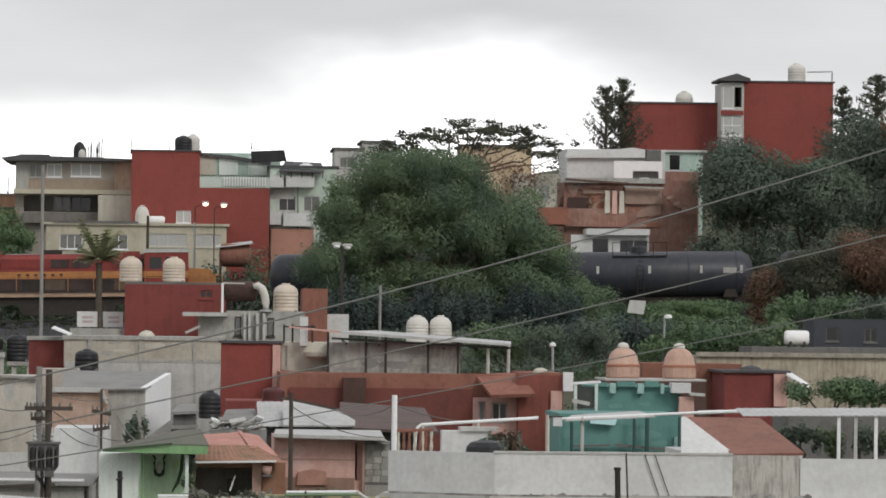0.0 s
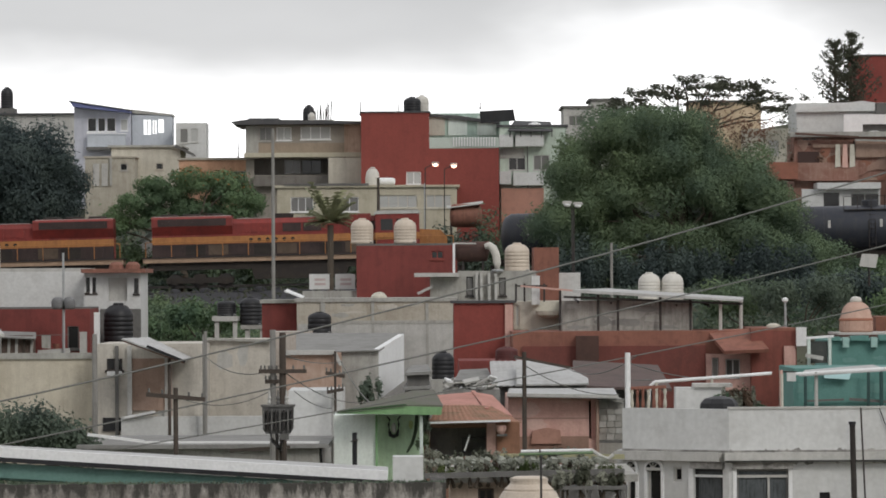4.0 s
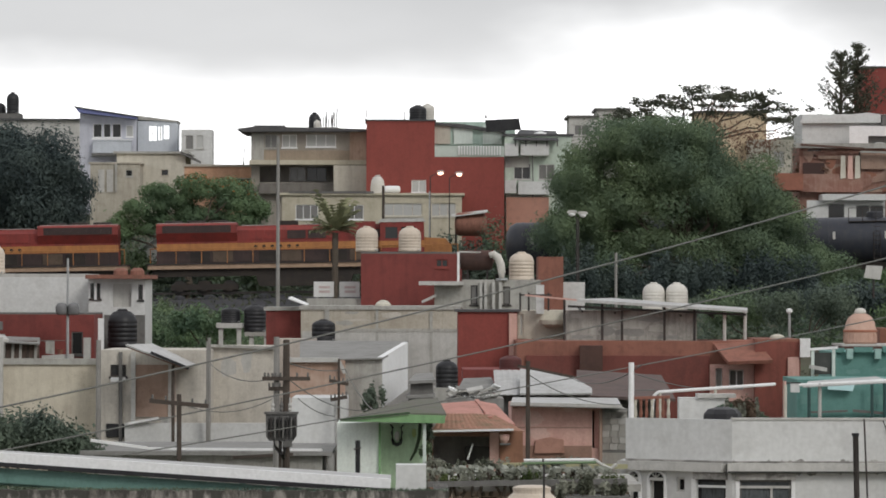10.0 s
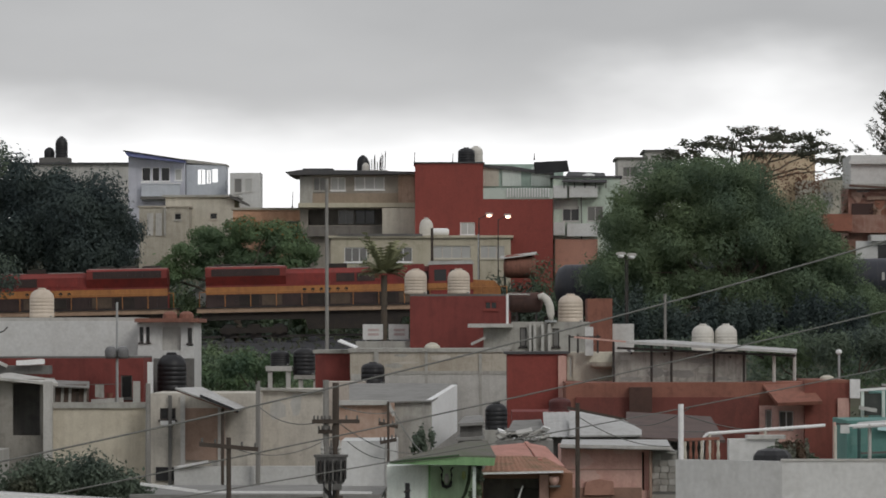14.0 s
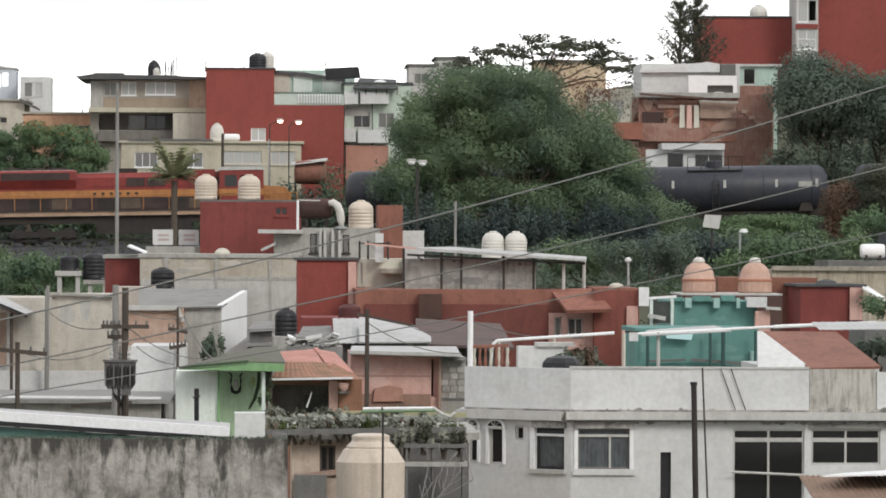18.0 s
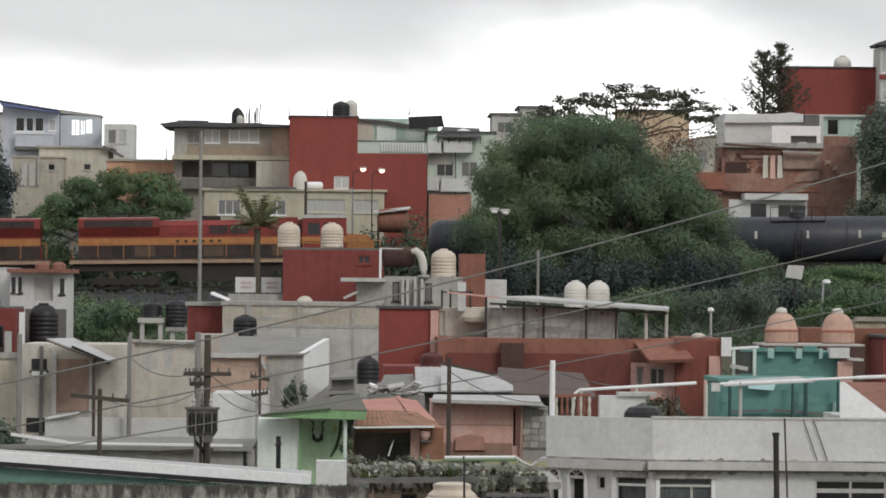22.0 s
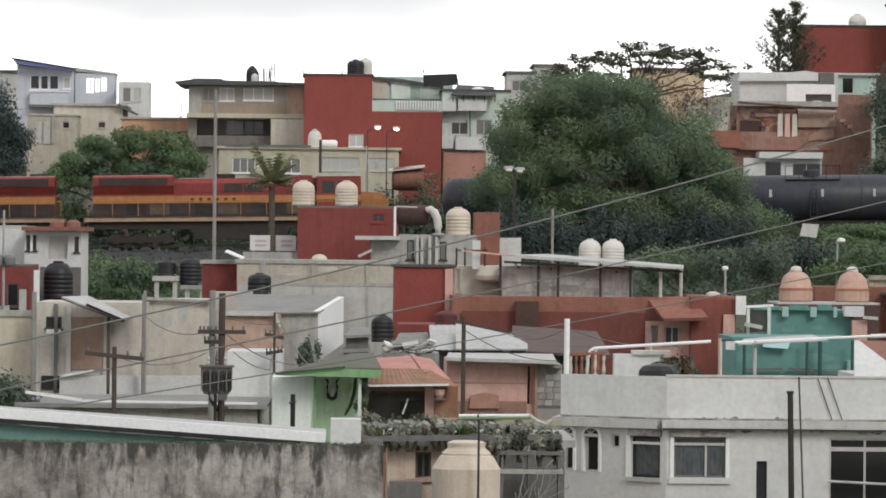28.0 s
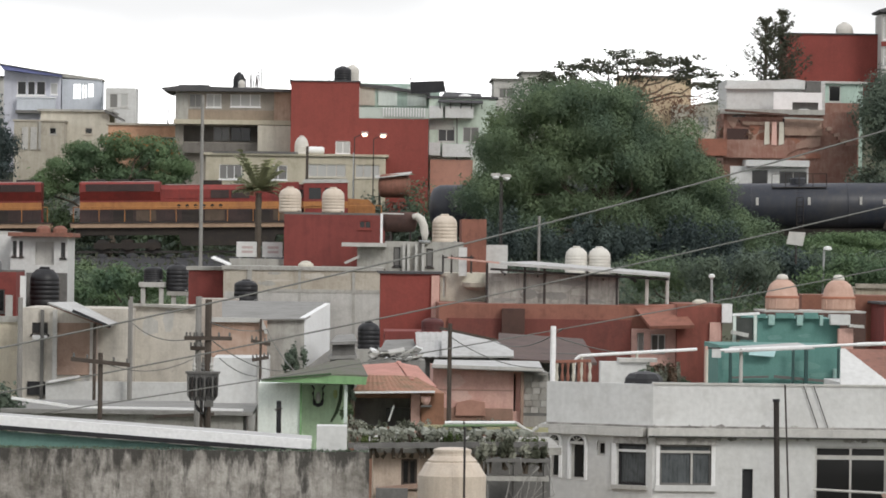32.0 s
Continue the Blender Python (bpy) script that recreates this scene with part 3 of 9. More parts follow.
def mast(x, y, z0, z1, r, material, label, name="utility_pole", arms=()):
    """A tapering pole with crossarms (height, half length, tilt) and pin insulators."""
    ob = thing(name, (x, y, z0), label, "pole")
    part("shaft", rod((x, y, z0), (x, y, z1), r, n=10, r2=r * 0.75), material, ob)
    for z, half, tilt in arms:
        arm = part("crossarm", bar((x - half, y - r, z + tilt), (x + half, y - r, z - tilt), 0.09, 0.11), POLE_WOOD, ob)
        for k in (-0.9, -0.45, 0.45, 0.9):
            part("insulator", lathe([(0.02, 0), (0.035, 0.03), (0.025, 0.07), (0.03, 0.1), (0.01, 0.12)], (x + k * half, y - r, z - tilt * k + 0.05), n=8), DARK_GREY, arm)
    return ob


def wire(a, b, sag, r, label, steps=24):
    """A hanging cable between two points."""
    ob = thing("overhead_cable", a, label, "cable")
    a, b = Vector(a), Vector(b)
    p = [a.lerp(b, i / steps) - Vector((0, 0, sag * 4 * (i / steps) * (1 - i / steps))) for i in range(steps + 1)]
    part("strand", tube(p, [r] * (steps + 1), n=6), CABLE, ob)
    return ob


def bush(x, y, z, rx, ry, rz, material, count, leaf, seed, label, lobes=16):
    """A low shrub: stems and uneven leaf lobes."""
    r = np.random.default_rng(seed)
    ob = thing("bush", (x, y, z), label, "bush")
    L = [(x + r.uniform(-0.85, 0.85) * rx, y + r.uniform(-0.8, 0.8) * ry, z + rz * (0.35 + 0.5 * r.random()), rx * 0.3, ry * 0.4, rz * (0.3 + 0.3 * r.random())) for _ in range(lobes)]
    for q in L[::4]:
        part("stem", limb(bmesh.new(), (x + (q[0] - x) * 0.4, y, z - 0.2), q[:3], 0.05, 0.015, r, 3, 0.06), BARK, ob)
    leaf_part("foliage", crown_spots(L, count, r, 0.3), leaf, material, ob, r)
    return ob


def patches(ob, x0, x1, z0, z1, y, mats, count, seed):
    """Trowelled repairs on a rendered wall: thin uneven plates of slightly other render."""
    r = np.random.default_rng(seed)
    for i in range(count):
        cx, cz = r.uniform(x0, x1), r.uniform(z0, z1)
        w, h = (x1 - x0) * (0.05 + 0.13 * r.random()), (z1 - z0) * (0.06 + 0.16 * r.random())
        ring = []
        for a in np.linspace(0, 2 * math.pi, 13)[:-1]:
            k = 0.75 + 0.45 * r.random()
            ring.append((min(x1, max(x0, cx + w * k * math.cos(a))), min(z1, max(z0, cz + h * k * math.sin(a)))))
        part("render_patch", prism(ring, y - 0.004 - 0.0012 * i, y), mats[i % len(mats)], ob)


# ---- ground ----
PROFILE = [(-400, 0.0), (125, 0.0), (150, 0.8), (200, 2.0), (250, 4.2), (300, 7.6), (322, 9.2), (327, 9.6), (342, 9.7), (352, 10.6), (375, 14.0), (420, 18.5), (600, 21.0), (1500, 16.0), (4500, 0.0)]


def ground_at(x, y):
    for (a, za), (b, zb) in zip(PROFILE, PROFILE[1:]):
        if y <= b:
            k = max(0.0, (y - a) / (b - a))
            z = za + (zb - za) * k
            break
    lift = min(1.0, max(0.0, (y - 250) / 70)) * min(1.0, max(0.0, (700 - y) / 300))
    z += lift * max(-0.8, min(1.4, 0.019 * (x + 6)))
    up = min(1.0, max(0.0, (y - 345) / 50)) * min(1.0, max(0.0, (900 - y) / 400))
    return z + up * 4.5 * min(1.0, max(0.0, (x - 8) / 25))


def build_ground():
    ys = [-400, -100, 40, 90, 125, 140, 150, 175, 200, 225, 250, 270, 285, 300, 312, 322, 327, 334, 342, 347, 352, 362, 375, 395, 420, 460, 520, 600, 800, 1100, 1500, 2200, 3200, 4500]
    xs = [-3000, -1500, -700, -300, -150] + list(range(-90, 91, 4)) + [150, 300, 700, 1500, 3000]
    v = [(x, y, ground_at(x, y) + (0.25 * noise.noise(Vector((x * 0.11, y * 0.11, 0))) if 60 < y < 320 or y > 345 else 0)) for y in ys for x in xs]
    n = len(xs)
    f = [(j * n + i, j * n + i + 1, (j + 1) * n + i + 1, (j + 1) * n + i) for j in range(len(ys) - 1) for i in range(n - 1)]
    me = bpy.data.meshes.new("ground")
    me.from_pydata(v, [], f)
    me.materials.append(EARTH)
    tagged(new("ground", me), "grassy hillside of brown earth", "ground", kind="structure")


build_ground()



def rail_at(x):
    return ground_at(x, 334) + 0.32


# ---- railway ----
def build_track():
    bed = thing("track_bed", (0, 334, ground_at(0, 334)), "dark stone ballast bed under the railway", "track", kind="structure")
    bm = bmesh.new()
    for i in range(-14, 14):
        x0, x1 = i * 5.0, i * 5.0 + 5.0
        v = [bm.verts.new(p) for x in (x0, x1) for p in ((x, 330.4, ground_at(x, 334) - 0.2), (x, 332, ground_at(x, 334) + 0.14), (x, 336, ground_at(x, 334) + 0.14), (x, 337.6, ground_at(x, 334) - 0.2))]
        for k in range(3):
            bm.faces.new((v[k], v[k + 4], v[k + 5], v[k + 1]))
    part("ballast", bm, BALLAST, bed)
    for y in (333.28, 334.72):
        part("rail", bar((-68, y, rail_at(-68) - 0.07), (68, y, rail_at(68) - 0.07), 0.07, 0.14), DARK_STEEL, bed)
    first = None
    for i in range(110):
        x = -66 + i * 1.2
        if first is None:
            first = part("sleeper", box(x - 0.11, x + 0.11, 332.75, 335.25, rail_at(x) - 0.3, rail_at(x) - 0.14), POLE_WOOD, bed)
        else:
            s = new("sleeper", first.data)
            s.parent = bed
            s.location = (i * 1.2, 0, rail_at(x) - rail_at(-66))


build_track()


def truck(parent, x, z, axles, wheel_r, label=""):
    """A bogie with its side frame and wheels."""
    bm = bmesh.new()
    span = 1.65
    w = span * (axles - 1) / 2 + 0.55
    for y in (333.0, 334.85):
        box(x - w, x + w, y, y + 0.15, z + wheel_r * 0.75, z + wheel_r * 1.5, bm)
        for i in range(axles):
            c = x + (i - (axles - 1) / 2) * span
            box(c - 0.2, c + 0.2, y - 0.06, y + 0.2, z + wheel_r * 0.55, z + wheel_r * 1.25, bm)
    box(x - 0.4, x + 0.4, 333.1, 334.9, z + wheel_r * 1.1, z + wheel_r * 1.9, bm)
    t = part("truck", bm, GRIME, parent, label)
    for i in range(axles):
        c = x + (i - (axles - 1) / 2) * span
        for y in (333.25, 334.65):
            bm = rod((c, y, z + wheel_r), (c, y + 0.13, z + wheel_r), wheel_r, n=20)
            part("wheel", bm, DARK_STEEL, t)
    return t


def locomotive(x0, length, cab_end, label):
    """A six-axle diesel: sill, walkway, long hood with grilles and fans, cab, nose, tank, handrails."""
    xm = x0 + length / 2
    z = rail_at(xm)
    ob = thing("diesel_locomotive", (xm, 334, z), label, "locomotive", "train on the embankment")
    s = 1 if cab_end == "right" else -1

    def fx(u):
        return xm + s * u

    def span(u0, u1):
        return (min(fx(u0), fx(u1)), max(fx(u0), fx(u1)))
    h = length / 2
    part("sill", box(*span(-h + 0.3, h - 0.3), 332.6, 335.4, z + 1.75, z + 2.05), surface("dusty_tan_paint", (0.42, 0.29, 0.20), 0.7, (0.16, 0.11, 0.08), 0.6, 0.5), ob, "dusty tan side sill")
    part("underframe", box(*span(-h + 0.6, h - 0.6), 332.9, 335.1, z + 1.25, z + 1.75), GRIME, ob)
    part("walkway", box(*span(-h + 0.2, h - 0.2), 332.5, 335.5, z + 2.05, z + 2.12), DARK_STEEL, ob)
    # long hood with a chamfered top
    for name, u0, u1, half, top, mat in (("hood", -h + 0.9, h - 5.6, 0.95, 4.55, LOCO_RED), ("radiator_housing", -h + 0.9, -h + 6.2, 1.32, 4.75, LOCO_RED)):
        a, b = span(u0, u1)
        if name == "hood":
            pr = [(-half, 2.12), (half, 2.12), (half, top - 0.3), (half - 0.3, top), (-half + 0.3, top), (-half, top - 0.3)]
        else:
            pr = [(-0.97, 3.55), (0.97, 3.55), (half, 4.1), (half, top - 0.12), (half - 0.15, top), (-half + 0.15, top), (-half, top - 0.12), (-half, 4.1)]
        bm = bmesh.new()
        va, vb = [bm.verts.new((a, 334 + y, z + k)) for y, k in pr], [bm.verts.new((b, 334 + y, z + k)) for y, k in pr]
        bm.faces.new(va[::-1]), bm.faces.new(vb)
        for i in range(len(pr)):
            bm.faces.new((va[i], va[(i + 1) % len(pr)], vb[(i + 1) % len(pr)], vb[i]))
        bmesh.ops.recalc_face_normals(bm, faces=bm.faces)
        part(name, bm, mat, ob)
    part("stripe", box(*span(-h + 0.9, h - 5.6), 333.02, 334.98, z + 2.95, z + 3.42), LOCO_ORANGE, ob, "orange band along the hood")
    part("lower_hood", box(*span(-h + 0.92, h - 5.62), 333.03, 334.97, z + 2.12, z + 2.93), LOCO_DARK, ob)
    for i in range(9):
        u = -h + 1.6 + i * 1.5
        part("lower_hood_door", box(*span(u, u + 1.3), 332.99, 333.03, z + 2.2, z + 2.88), (GRIME, LOCO_DARK, TAN_GRIME)[(i * 5 + len(label)) % 3], ob)
    for i in range(6):
        u = -h + 7.4 + i * 0.55
        part("stripe_vent", rod((fx(u), 333.03, z + 3.16), (fx(u), 333.0, z + 3.16), 0.13, n=10), GRIME, ob)
    # Pale panels: dust, plus the roof's highlight put into the colour.
    for i, (u0, u1) in enumerate(((-h + 0.95, -h + 6.1), (-h + 6.5, -h + 8.8), (-h + 10.4, h - 8.6))):
        part("roof_panel", box(*span(u0, u1), 333.3, 334.7, z + (4.745 if i == 0 else 4.545), z + (4.80 if i == 0 else 4.60)), ROOF_HIGHLIGHT, ob, "dusty roof panel with its highlight painted pale")
    rad = part("radiator_grille", box(*span(-h + 1.3, -h + 5.8), 332.64, 332.69, z + 4.14, z + 4.6), LOCO_DARK, ob)
    for i in range(9):
        u = -h + 1.5 + i * 0.5
        part("slat", box(*span(u, u + 0.06), 332.6, 332.64, z + 4.14, z + 4.6), LOCO_DARK, rad)
    for i in range(7):
        u = -h + 6.8 + i * 1.35
        part("hood_door", box(*span(u, u + 1.2), 333.0, 333.045, z + 3.66, z + 4.2), LOCO_DARK if i in (2, 3, 6) else LOCO_RED, ob)
    for i in range(3):
        part("roof_fan", lathe([(0.62, 0), (0.62, 0.16), (0.5, 0.2)], (fx(-h + 2 + i * 1.5), 334, z + 4.74), n=18), GRIME, ob)
    part("exhaust_pipe", box(*span(-h + 9.0, -h + 10.2), 333.7, 334.3, z + 4.55, z + 4.85), GRIME, ob)
    part("dynamic_brake_housing", box(*span(h - 8.4, h - 5.9), 332.95, 335.05, z + 4.05, z + 4.7), LOCO_RED, ob)
    # cab with a pale roof, side windows and a low nose
    a, b = span(h - 5.6, h - 2.7)
    holes = [(a + 0.35, a + 1.15, z + 3.55, z + 4.3), (a + 1.4, a + 2.3, z + 3.55, z + 4.3)]
    bm = pierced(a, b, 332.6, 332.72, z + 2.12, z + 4.62, holes)
    box(a, b, 335.28, 335.4, z + 2.12, z + 4.62, bm), box(a, a + 0.12, 332.72, 335.28, z + 2.12, z + 4.62, bm), box(b - 0.12, b, 332.72, 335.28, z + 2.12, z + 4.62, bm)
    cab = part("cab", bm, LOCO_RED, ob)
    for q in holes:
        part("cab_window", box(q[0], q[1], 332.64, 332.67, q[2], q[3]), PANE, cab)
    part("cab_stripe", box(a - 0.01, b + 0.01, 332.575, 332.598, z + 2.95, z + 3.4), LOCO_ORANGE, cab)
    part("cab_roof", prism([(a - 0.1, z + 4.62), (b + 0.1, z + 4.62), (b - 0.05, z + 4.86), (a + 0.05, z + 4.86)], 332.55, 335.45), LIGHT_GREY, cab, "pale grey cab roof")
    part("nose", prism([(fx(h - 2.7), z + 2.12), (fx(h - 0.9), z + 2.12), (fx(h - 0.9), z + 3.0), (fx(h - 1.3), z + 3.5), (fx(h - 2.7), z + 3.6)], 332.9, 335.1), LOCO_ORANGE, ob, "rounded orange nose")
    part("fuel_tank", prism([(fx(-3.0), z + 0.55), (fx(3.0), z + 0.55), (fx(3.2), z + 1.3), (fx(-3.2), z + 1.3)], 332.75, 335.25), GRIME, ob)
    for u in (-h + 4.0, h - 4.0):
        truck(ob, fx(u), z, 3, 0.5)
    for e in (-1, 1):
        part("coupler", box(*span(e * (h - 0.3), e * (h + 0.25)), 333.75, 334.25, z + 0.8, z + 1.15), GRIME, ob)
        part("plough", box(*span(e * (h - 0.35), e * (h - 0.2)), 332.7, 335.3, z + 0.25, z + 1.6), GRIME, ob)
        bm = bmesh.new()
        for k in range(4):
            box(*span(e * (h - 0.2), e * (h + 0.02)), 332.6, 333.1, z + 0.45 + k * 0.38, z + 0.5 + k * 0.38, bm)
        part("steps", bm, DARK_STEEL, ob)
    n = 13
    for i in range(n):
        u = -h + 0.5 + (length - 1.0) * i / (n - 1)
        part("handrail_post", rod((fx(u), 332.53, z + 2.12), (fx(u), 332.53, z + 3.1), 0.028, n=6), LOCO_ORANGE, ob)
    part("handrail", rod((fx(-h + 0.5), 332.53, z + 3.1), (fx(h - 0.5), 332.53, z + 3.1), 0.028, n=6), LOCO_ORANGE, ob)
    ob.rotation_euler = (0, -0.019, 0)
    return ob


def tank_car(x0, length, label):
    """A tank car: barrel with domed ends, bands, manway, sill, ladder, platform, two bogies."""
    xm = x0 + length / 2
    z = rail_at(xm)
    ob = thing("tank_car", (xm, 334, z), label, "tank car", "train on the embankment")
    h, r, c = length / 2 - 0.7, 1.5, z + 2.95
    prof = [(0.15, -h), (r * 0.55, -h + 0.1), (r * 0.85, -h + 0.32), (r, -h + 0.75), (r, h - 0.75), (r * 0.85, h - 0.32), (r * 0.55, h - 0.1), (0.15, h)]
    part("barrel", lathe(prof, (xm, 334, c), n=32, axis="X"), TANK_BLACK, ob, smooth=True)
    for i in range(5):
        x = xm - h + 1.2 + (2 * h - 2.4) * i / 4
        part("barrel_band", lathe([(r + 0.006, -0.06), (r + 0.02, -0.05), (r + 0.02, 0.05), (r + 0.006, 0.06)], (x, 334, c), n=32, axis="X"), TANK_BLACK, ob)
    part("manway", lathe([(0.55, 0), (0.55, 0.35), (0.48, 0.42)], (xm, 334, c + r - 0.06), n=20), TANK_BLACK, ob)
    part("top_walkway", box(xm - 1.8, xm + 1.8, 332.9, 333.35, c + r - 0.32, c + r - 0.27), GRIME, ob)
    for i in range(5):
        x = xm - 1.8 + 0.9 * i
        part("rail_post", rod((x, 332.95, c + r - 0.3), (x, 332.95, c + r + 0.6), 0.025, n=6), GRIME, ob)
    part("top_rail", rod((xm - 1.8, 332.95, c + r + 0.6), (xm + 1.8, 332.95, c + r + 0.6), 0.025, n=6), GRIME, ob)
    part("sill", box(xm - length / 2 + 0.3, xm + length / 2 - 0.3, 333.6, 334.4, z + 1.0, z + 1.45), GRIME, ob)
    for e in (-1, 1):
        x = xm + e * (h - 1.6)
        part("saddle", prism([(x - 0.5, z + 1.4), (x + 0.5, z + 1.4), (x + 0.3, z + 2.0), (x - 0.3, z + 2.0)], 332.9, 335.1), GRIME, ob)
        part("end_platform", box(min(xm + e * (h + 0.1), xm + e * (h + 0.65)), max(xm + e * (h + 0.1), xm + e * (h + 0.65)), 332.6, 335.4, z + 1.36, z + 1.44), GRIME, ob)
        truck(ob, xm + e * (length / 2 - 2.3), z, 2, 0.46)
        part("coupler", box(min(xm + e * (length / 2 - 0.3), xm + e * length / 2), max(xm + e * (length / 2 - 0.3), xm + e * length / 2), 333.8, 334.2, z + 0.8, z + 1.1), GRIME, ob)
    bm = bmesh.new()
    for x in (xm - 0.22, xm + 0.22):
        rod((x, 332.43, z + 1.2), (x, 332.43, c + 0.5), 0.025, bm, 6)
    for k in range(9):
        rod((xm - 0.22, 332.43, z + 1.4 + k * 0.3), (xm + 0.22, 332.43, z + 1.4 + k * 0.3), 0.018, bm, 6)
    part("ladder", bm, GRIME, ob)
    part("route_panel", box(xm + 0.72 * h, xm + 0.72 * h + 0.9, 332.50, 332.51, c + 0.05, c + 0.4), GREY, ob, "pale placard panel")
    for e in (-0.75, -0.35, 0.1, 0.55, 0.9):
        part("stencil_mark", box(xm + e * h - 0.25, xm + e * h - 0.07, 332.478, 332.488, c + 0.05, c + 0.55), LIGHT_GREY, ob, "pale stencilled block")
    ob.rotation_euler = (0, -0.019, 0)
    return ob


locomotive(-18.59, 21.2, "right", "red and orange diesel locomotive with dusty dark trucks")
locomotive(-18.59 - 21.9, 21.2, "left", "red and orange diesel locomotive coupled ahead")
locomotive(-18.59 - 43.8, 21.2, "left", "red and orange diesel locomotive behind dark trees")
tank_car(4.54, 16.6, "black tank car with grimy underframe and pale marks")
tank_car(4.54 + 16.8, 16.6, "black tank car with grimy underframe and pale marks")
tank_car(4.54 + 33.6, 16.6, "black tank car with grimy underframe and pale marks")


# dark stone wall that holds up the track bed
wall_ob = thing("retaining_wall", (0, 329.6, 7.0), "dark rough stone retaining wall below the track", "wall", kind="structure")
DARK_STONE = surface("dark_rough_stone", (0.036, 0.037, 0.043), 0.95, (0.025, 0.025, 0.027), 0.7, 0.7, 0.2, 0.5, fine=5.0)
# Ground colour that holds the dark of the train's gear and shadow.
SCREE = surface("shadow_dark_ground", (0.045, 0.045, 0.049), 0.97, (0.03, 0.03, 0.03), 0.7, 0.8, 0.0, 0.6, fine=4.0)
rw = np.random.default_rng(3)
for i in range(22):
    x = -48 + i * 4.4
    part("bay", box(x, x + 4.38, 329.6, 330.3, 7.0, ground_at(x, 334) + 0.12 + 0.1 * rw.random()), DARK_STONE, wall_ob)
for i in range(60):
    x = -44 + 88 * rw.random()
    r = 0.25 + 0.35 * rw.random()
    part("boulder", lathe([(r * 0.3, -r * 0.4), (r * 0.9, -r * 0.2), (r, 0.1 * r), (r * 0.7, 0.45 * r), (r * 0.25, 0.6 * r)], (x, 328.9 - 1.5 * rw.random(), ground_at(x, 328) + 0.1), n=7), SCREE, wall_ob)



# ---- skyline houses behind the railway ----
LILAC = surface("lilac_white_paint", (0.55, 0.56, 0.615), 0.8, (0.26, 0.26, 0.31), 0.35, 1.0, 0.3)
# The fourth window's pale pane stands for bright sky seen through it.
ob = rooms("hilltop_house", "white hilltop house with blue sloping fascia", -27.43, -22.96, 20.04, 23.69, 400, 8, LILAC, windows=[(-26.37, -25.66, 22.23, 23.32, 1, 1, BRIGHT, PANE), (-25.56, -24.96, 22.23, 23.32, 1, 1, BRIGHT, PANE), (-24.86, -24.15, 22.23, 23.32, 1, 1, BRIGHT, PANE), (-23.76, -23.20, 22.30, 23.20, 1, 1, BRIGHT, PALE_PANE)])
part("roof_fascia", prism([(-27.70, 24.56), (-22.91, 23.81), (-22.91, 23.66), (-27.41, 24.17)], 398.9, 408), BLUE_EDGE, ob, "blue sloping roof edge")
part("roof_sheet", prism([(-27.78, 24.66), (-22.86, 23.91), (-22.86, 23.81), (-27.78, 24.57)], 398.8, 408.1), DARK_ROOF, ob, "thin dark roof sheet")
part("upper_wall", prism([(-27.43, 23.69), (-23.08, 23.69), (-27.43, 24.15)], 400, 407.9), LILAC, ob)
part("balcony_band", box(-26.34, -23.33, 399.3, 399.99, 21.01, 21.98), PALE_BLUE, ob, "pale blue balcony front")
part("balcony_rail", bar((-26.44, 399.2, 22.08), (-23.23, 399.2, 22.03), 0.06, 0.07), BRIGHT, ob)
# Dark strip painted for the shaded gap below the balcony.
part("under_balcony_shade", box(-26.44, -23.28, 399.2, 399.95, 20.77, 20.99), DARK_GREY, ob)
ob = thing("roof_room", (-21.31, 401, 20.06), "unfinished white frame room open to the sky", "room")
opens = [(-22.00, -21.41, 22.01, 23.18), (-21.29, -20.97, 22.06, 23.14), (-20.85, -20.41, 22.16, 23.23)]
part("wall", pierced(-22.90, -19.78, 401, 401.18, 20.06, 23.57, opens), PALE_BLUE, ob)
part("wall", pierced(-22.90, -19.78, 404.8, 404.98, 20.06, 23.57, [(-22.60, -20.31, 21.92, 23.35)]), PALE_BLUE, ob)
part("wall", box(-22.90, -22.70, 401.18, 404.8, 20.06, 23.57), PALE_BLUE, ob)
part("wall", box(-19.97, -19.78, 401.18, 404.8, 20.06, 23.57), PALE_BLUE, ob)
part("roof_beam", prism([(-22.97, 24.01), (-19.70, 23.60), (-19.70, 23.48), (-22.97, 23.70)], 400.9, 405.1), GREY, ob, "sloping grey roof beam")
part("mullion", box(-21.73, -21.67, 401.02, 401.1, 22.06, 23.14), DARK_GREY, ob)
part("mullion", box(-21.14, -21.08, 401.02, 401.1, 22.06, 23.14), DARK_GREY, ob)
rooms("roof_room", "small white rendered roof room", -19.31, -16.90, 19.76, 22.82, 398, 4, WHITE, windows=[(-18.98, -18.35, 21.25, 22.36, 1, 1, LIGHT_GREY, CURTAIN_SKY_PANE), (-18.13, -17.57, 21.34, 22.36, 1, 1, LIGHT_GREY, PALE_PANE)])
ob = rooms("cream_house", "cream plastered house with small dark windows", -23.76, -18.48, 14.10, 20.80, 388, 9, CREAM, slab=GREY, over=0.25, windows=[(-20.36, -19.80, 18.94, 19.41, 1, 1, BEIGE, PANE)])
part("eave", prism([(-18.85, 20.85), (-17.67, 20.26), (-17.67, 20.09), (-18.85, 20.61)], 387.4, 396), DARK_GREY, ob, "dark roof edge")
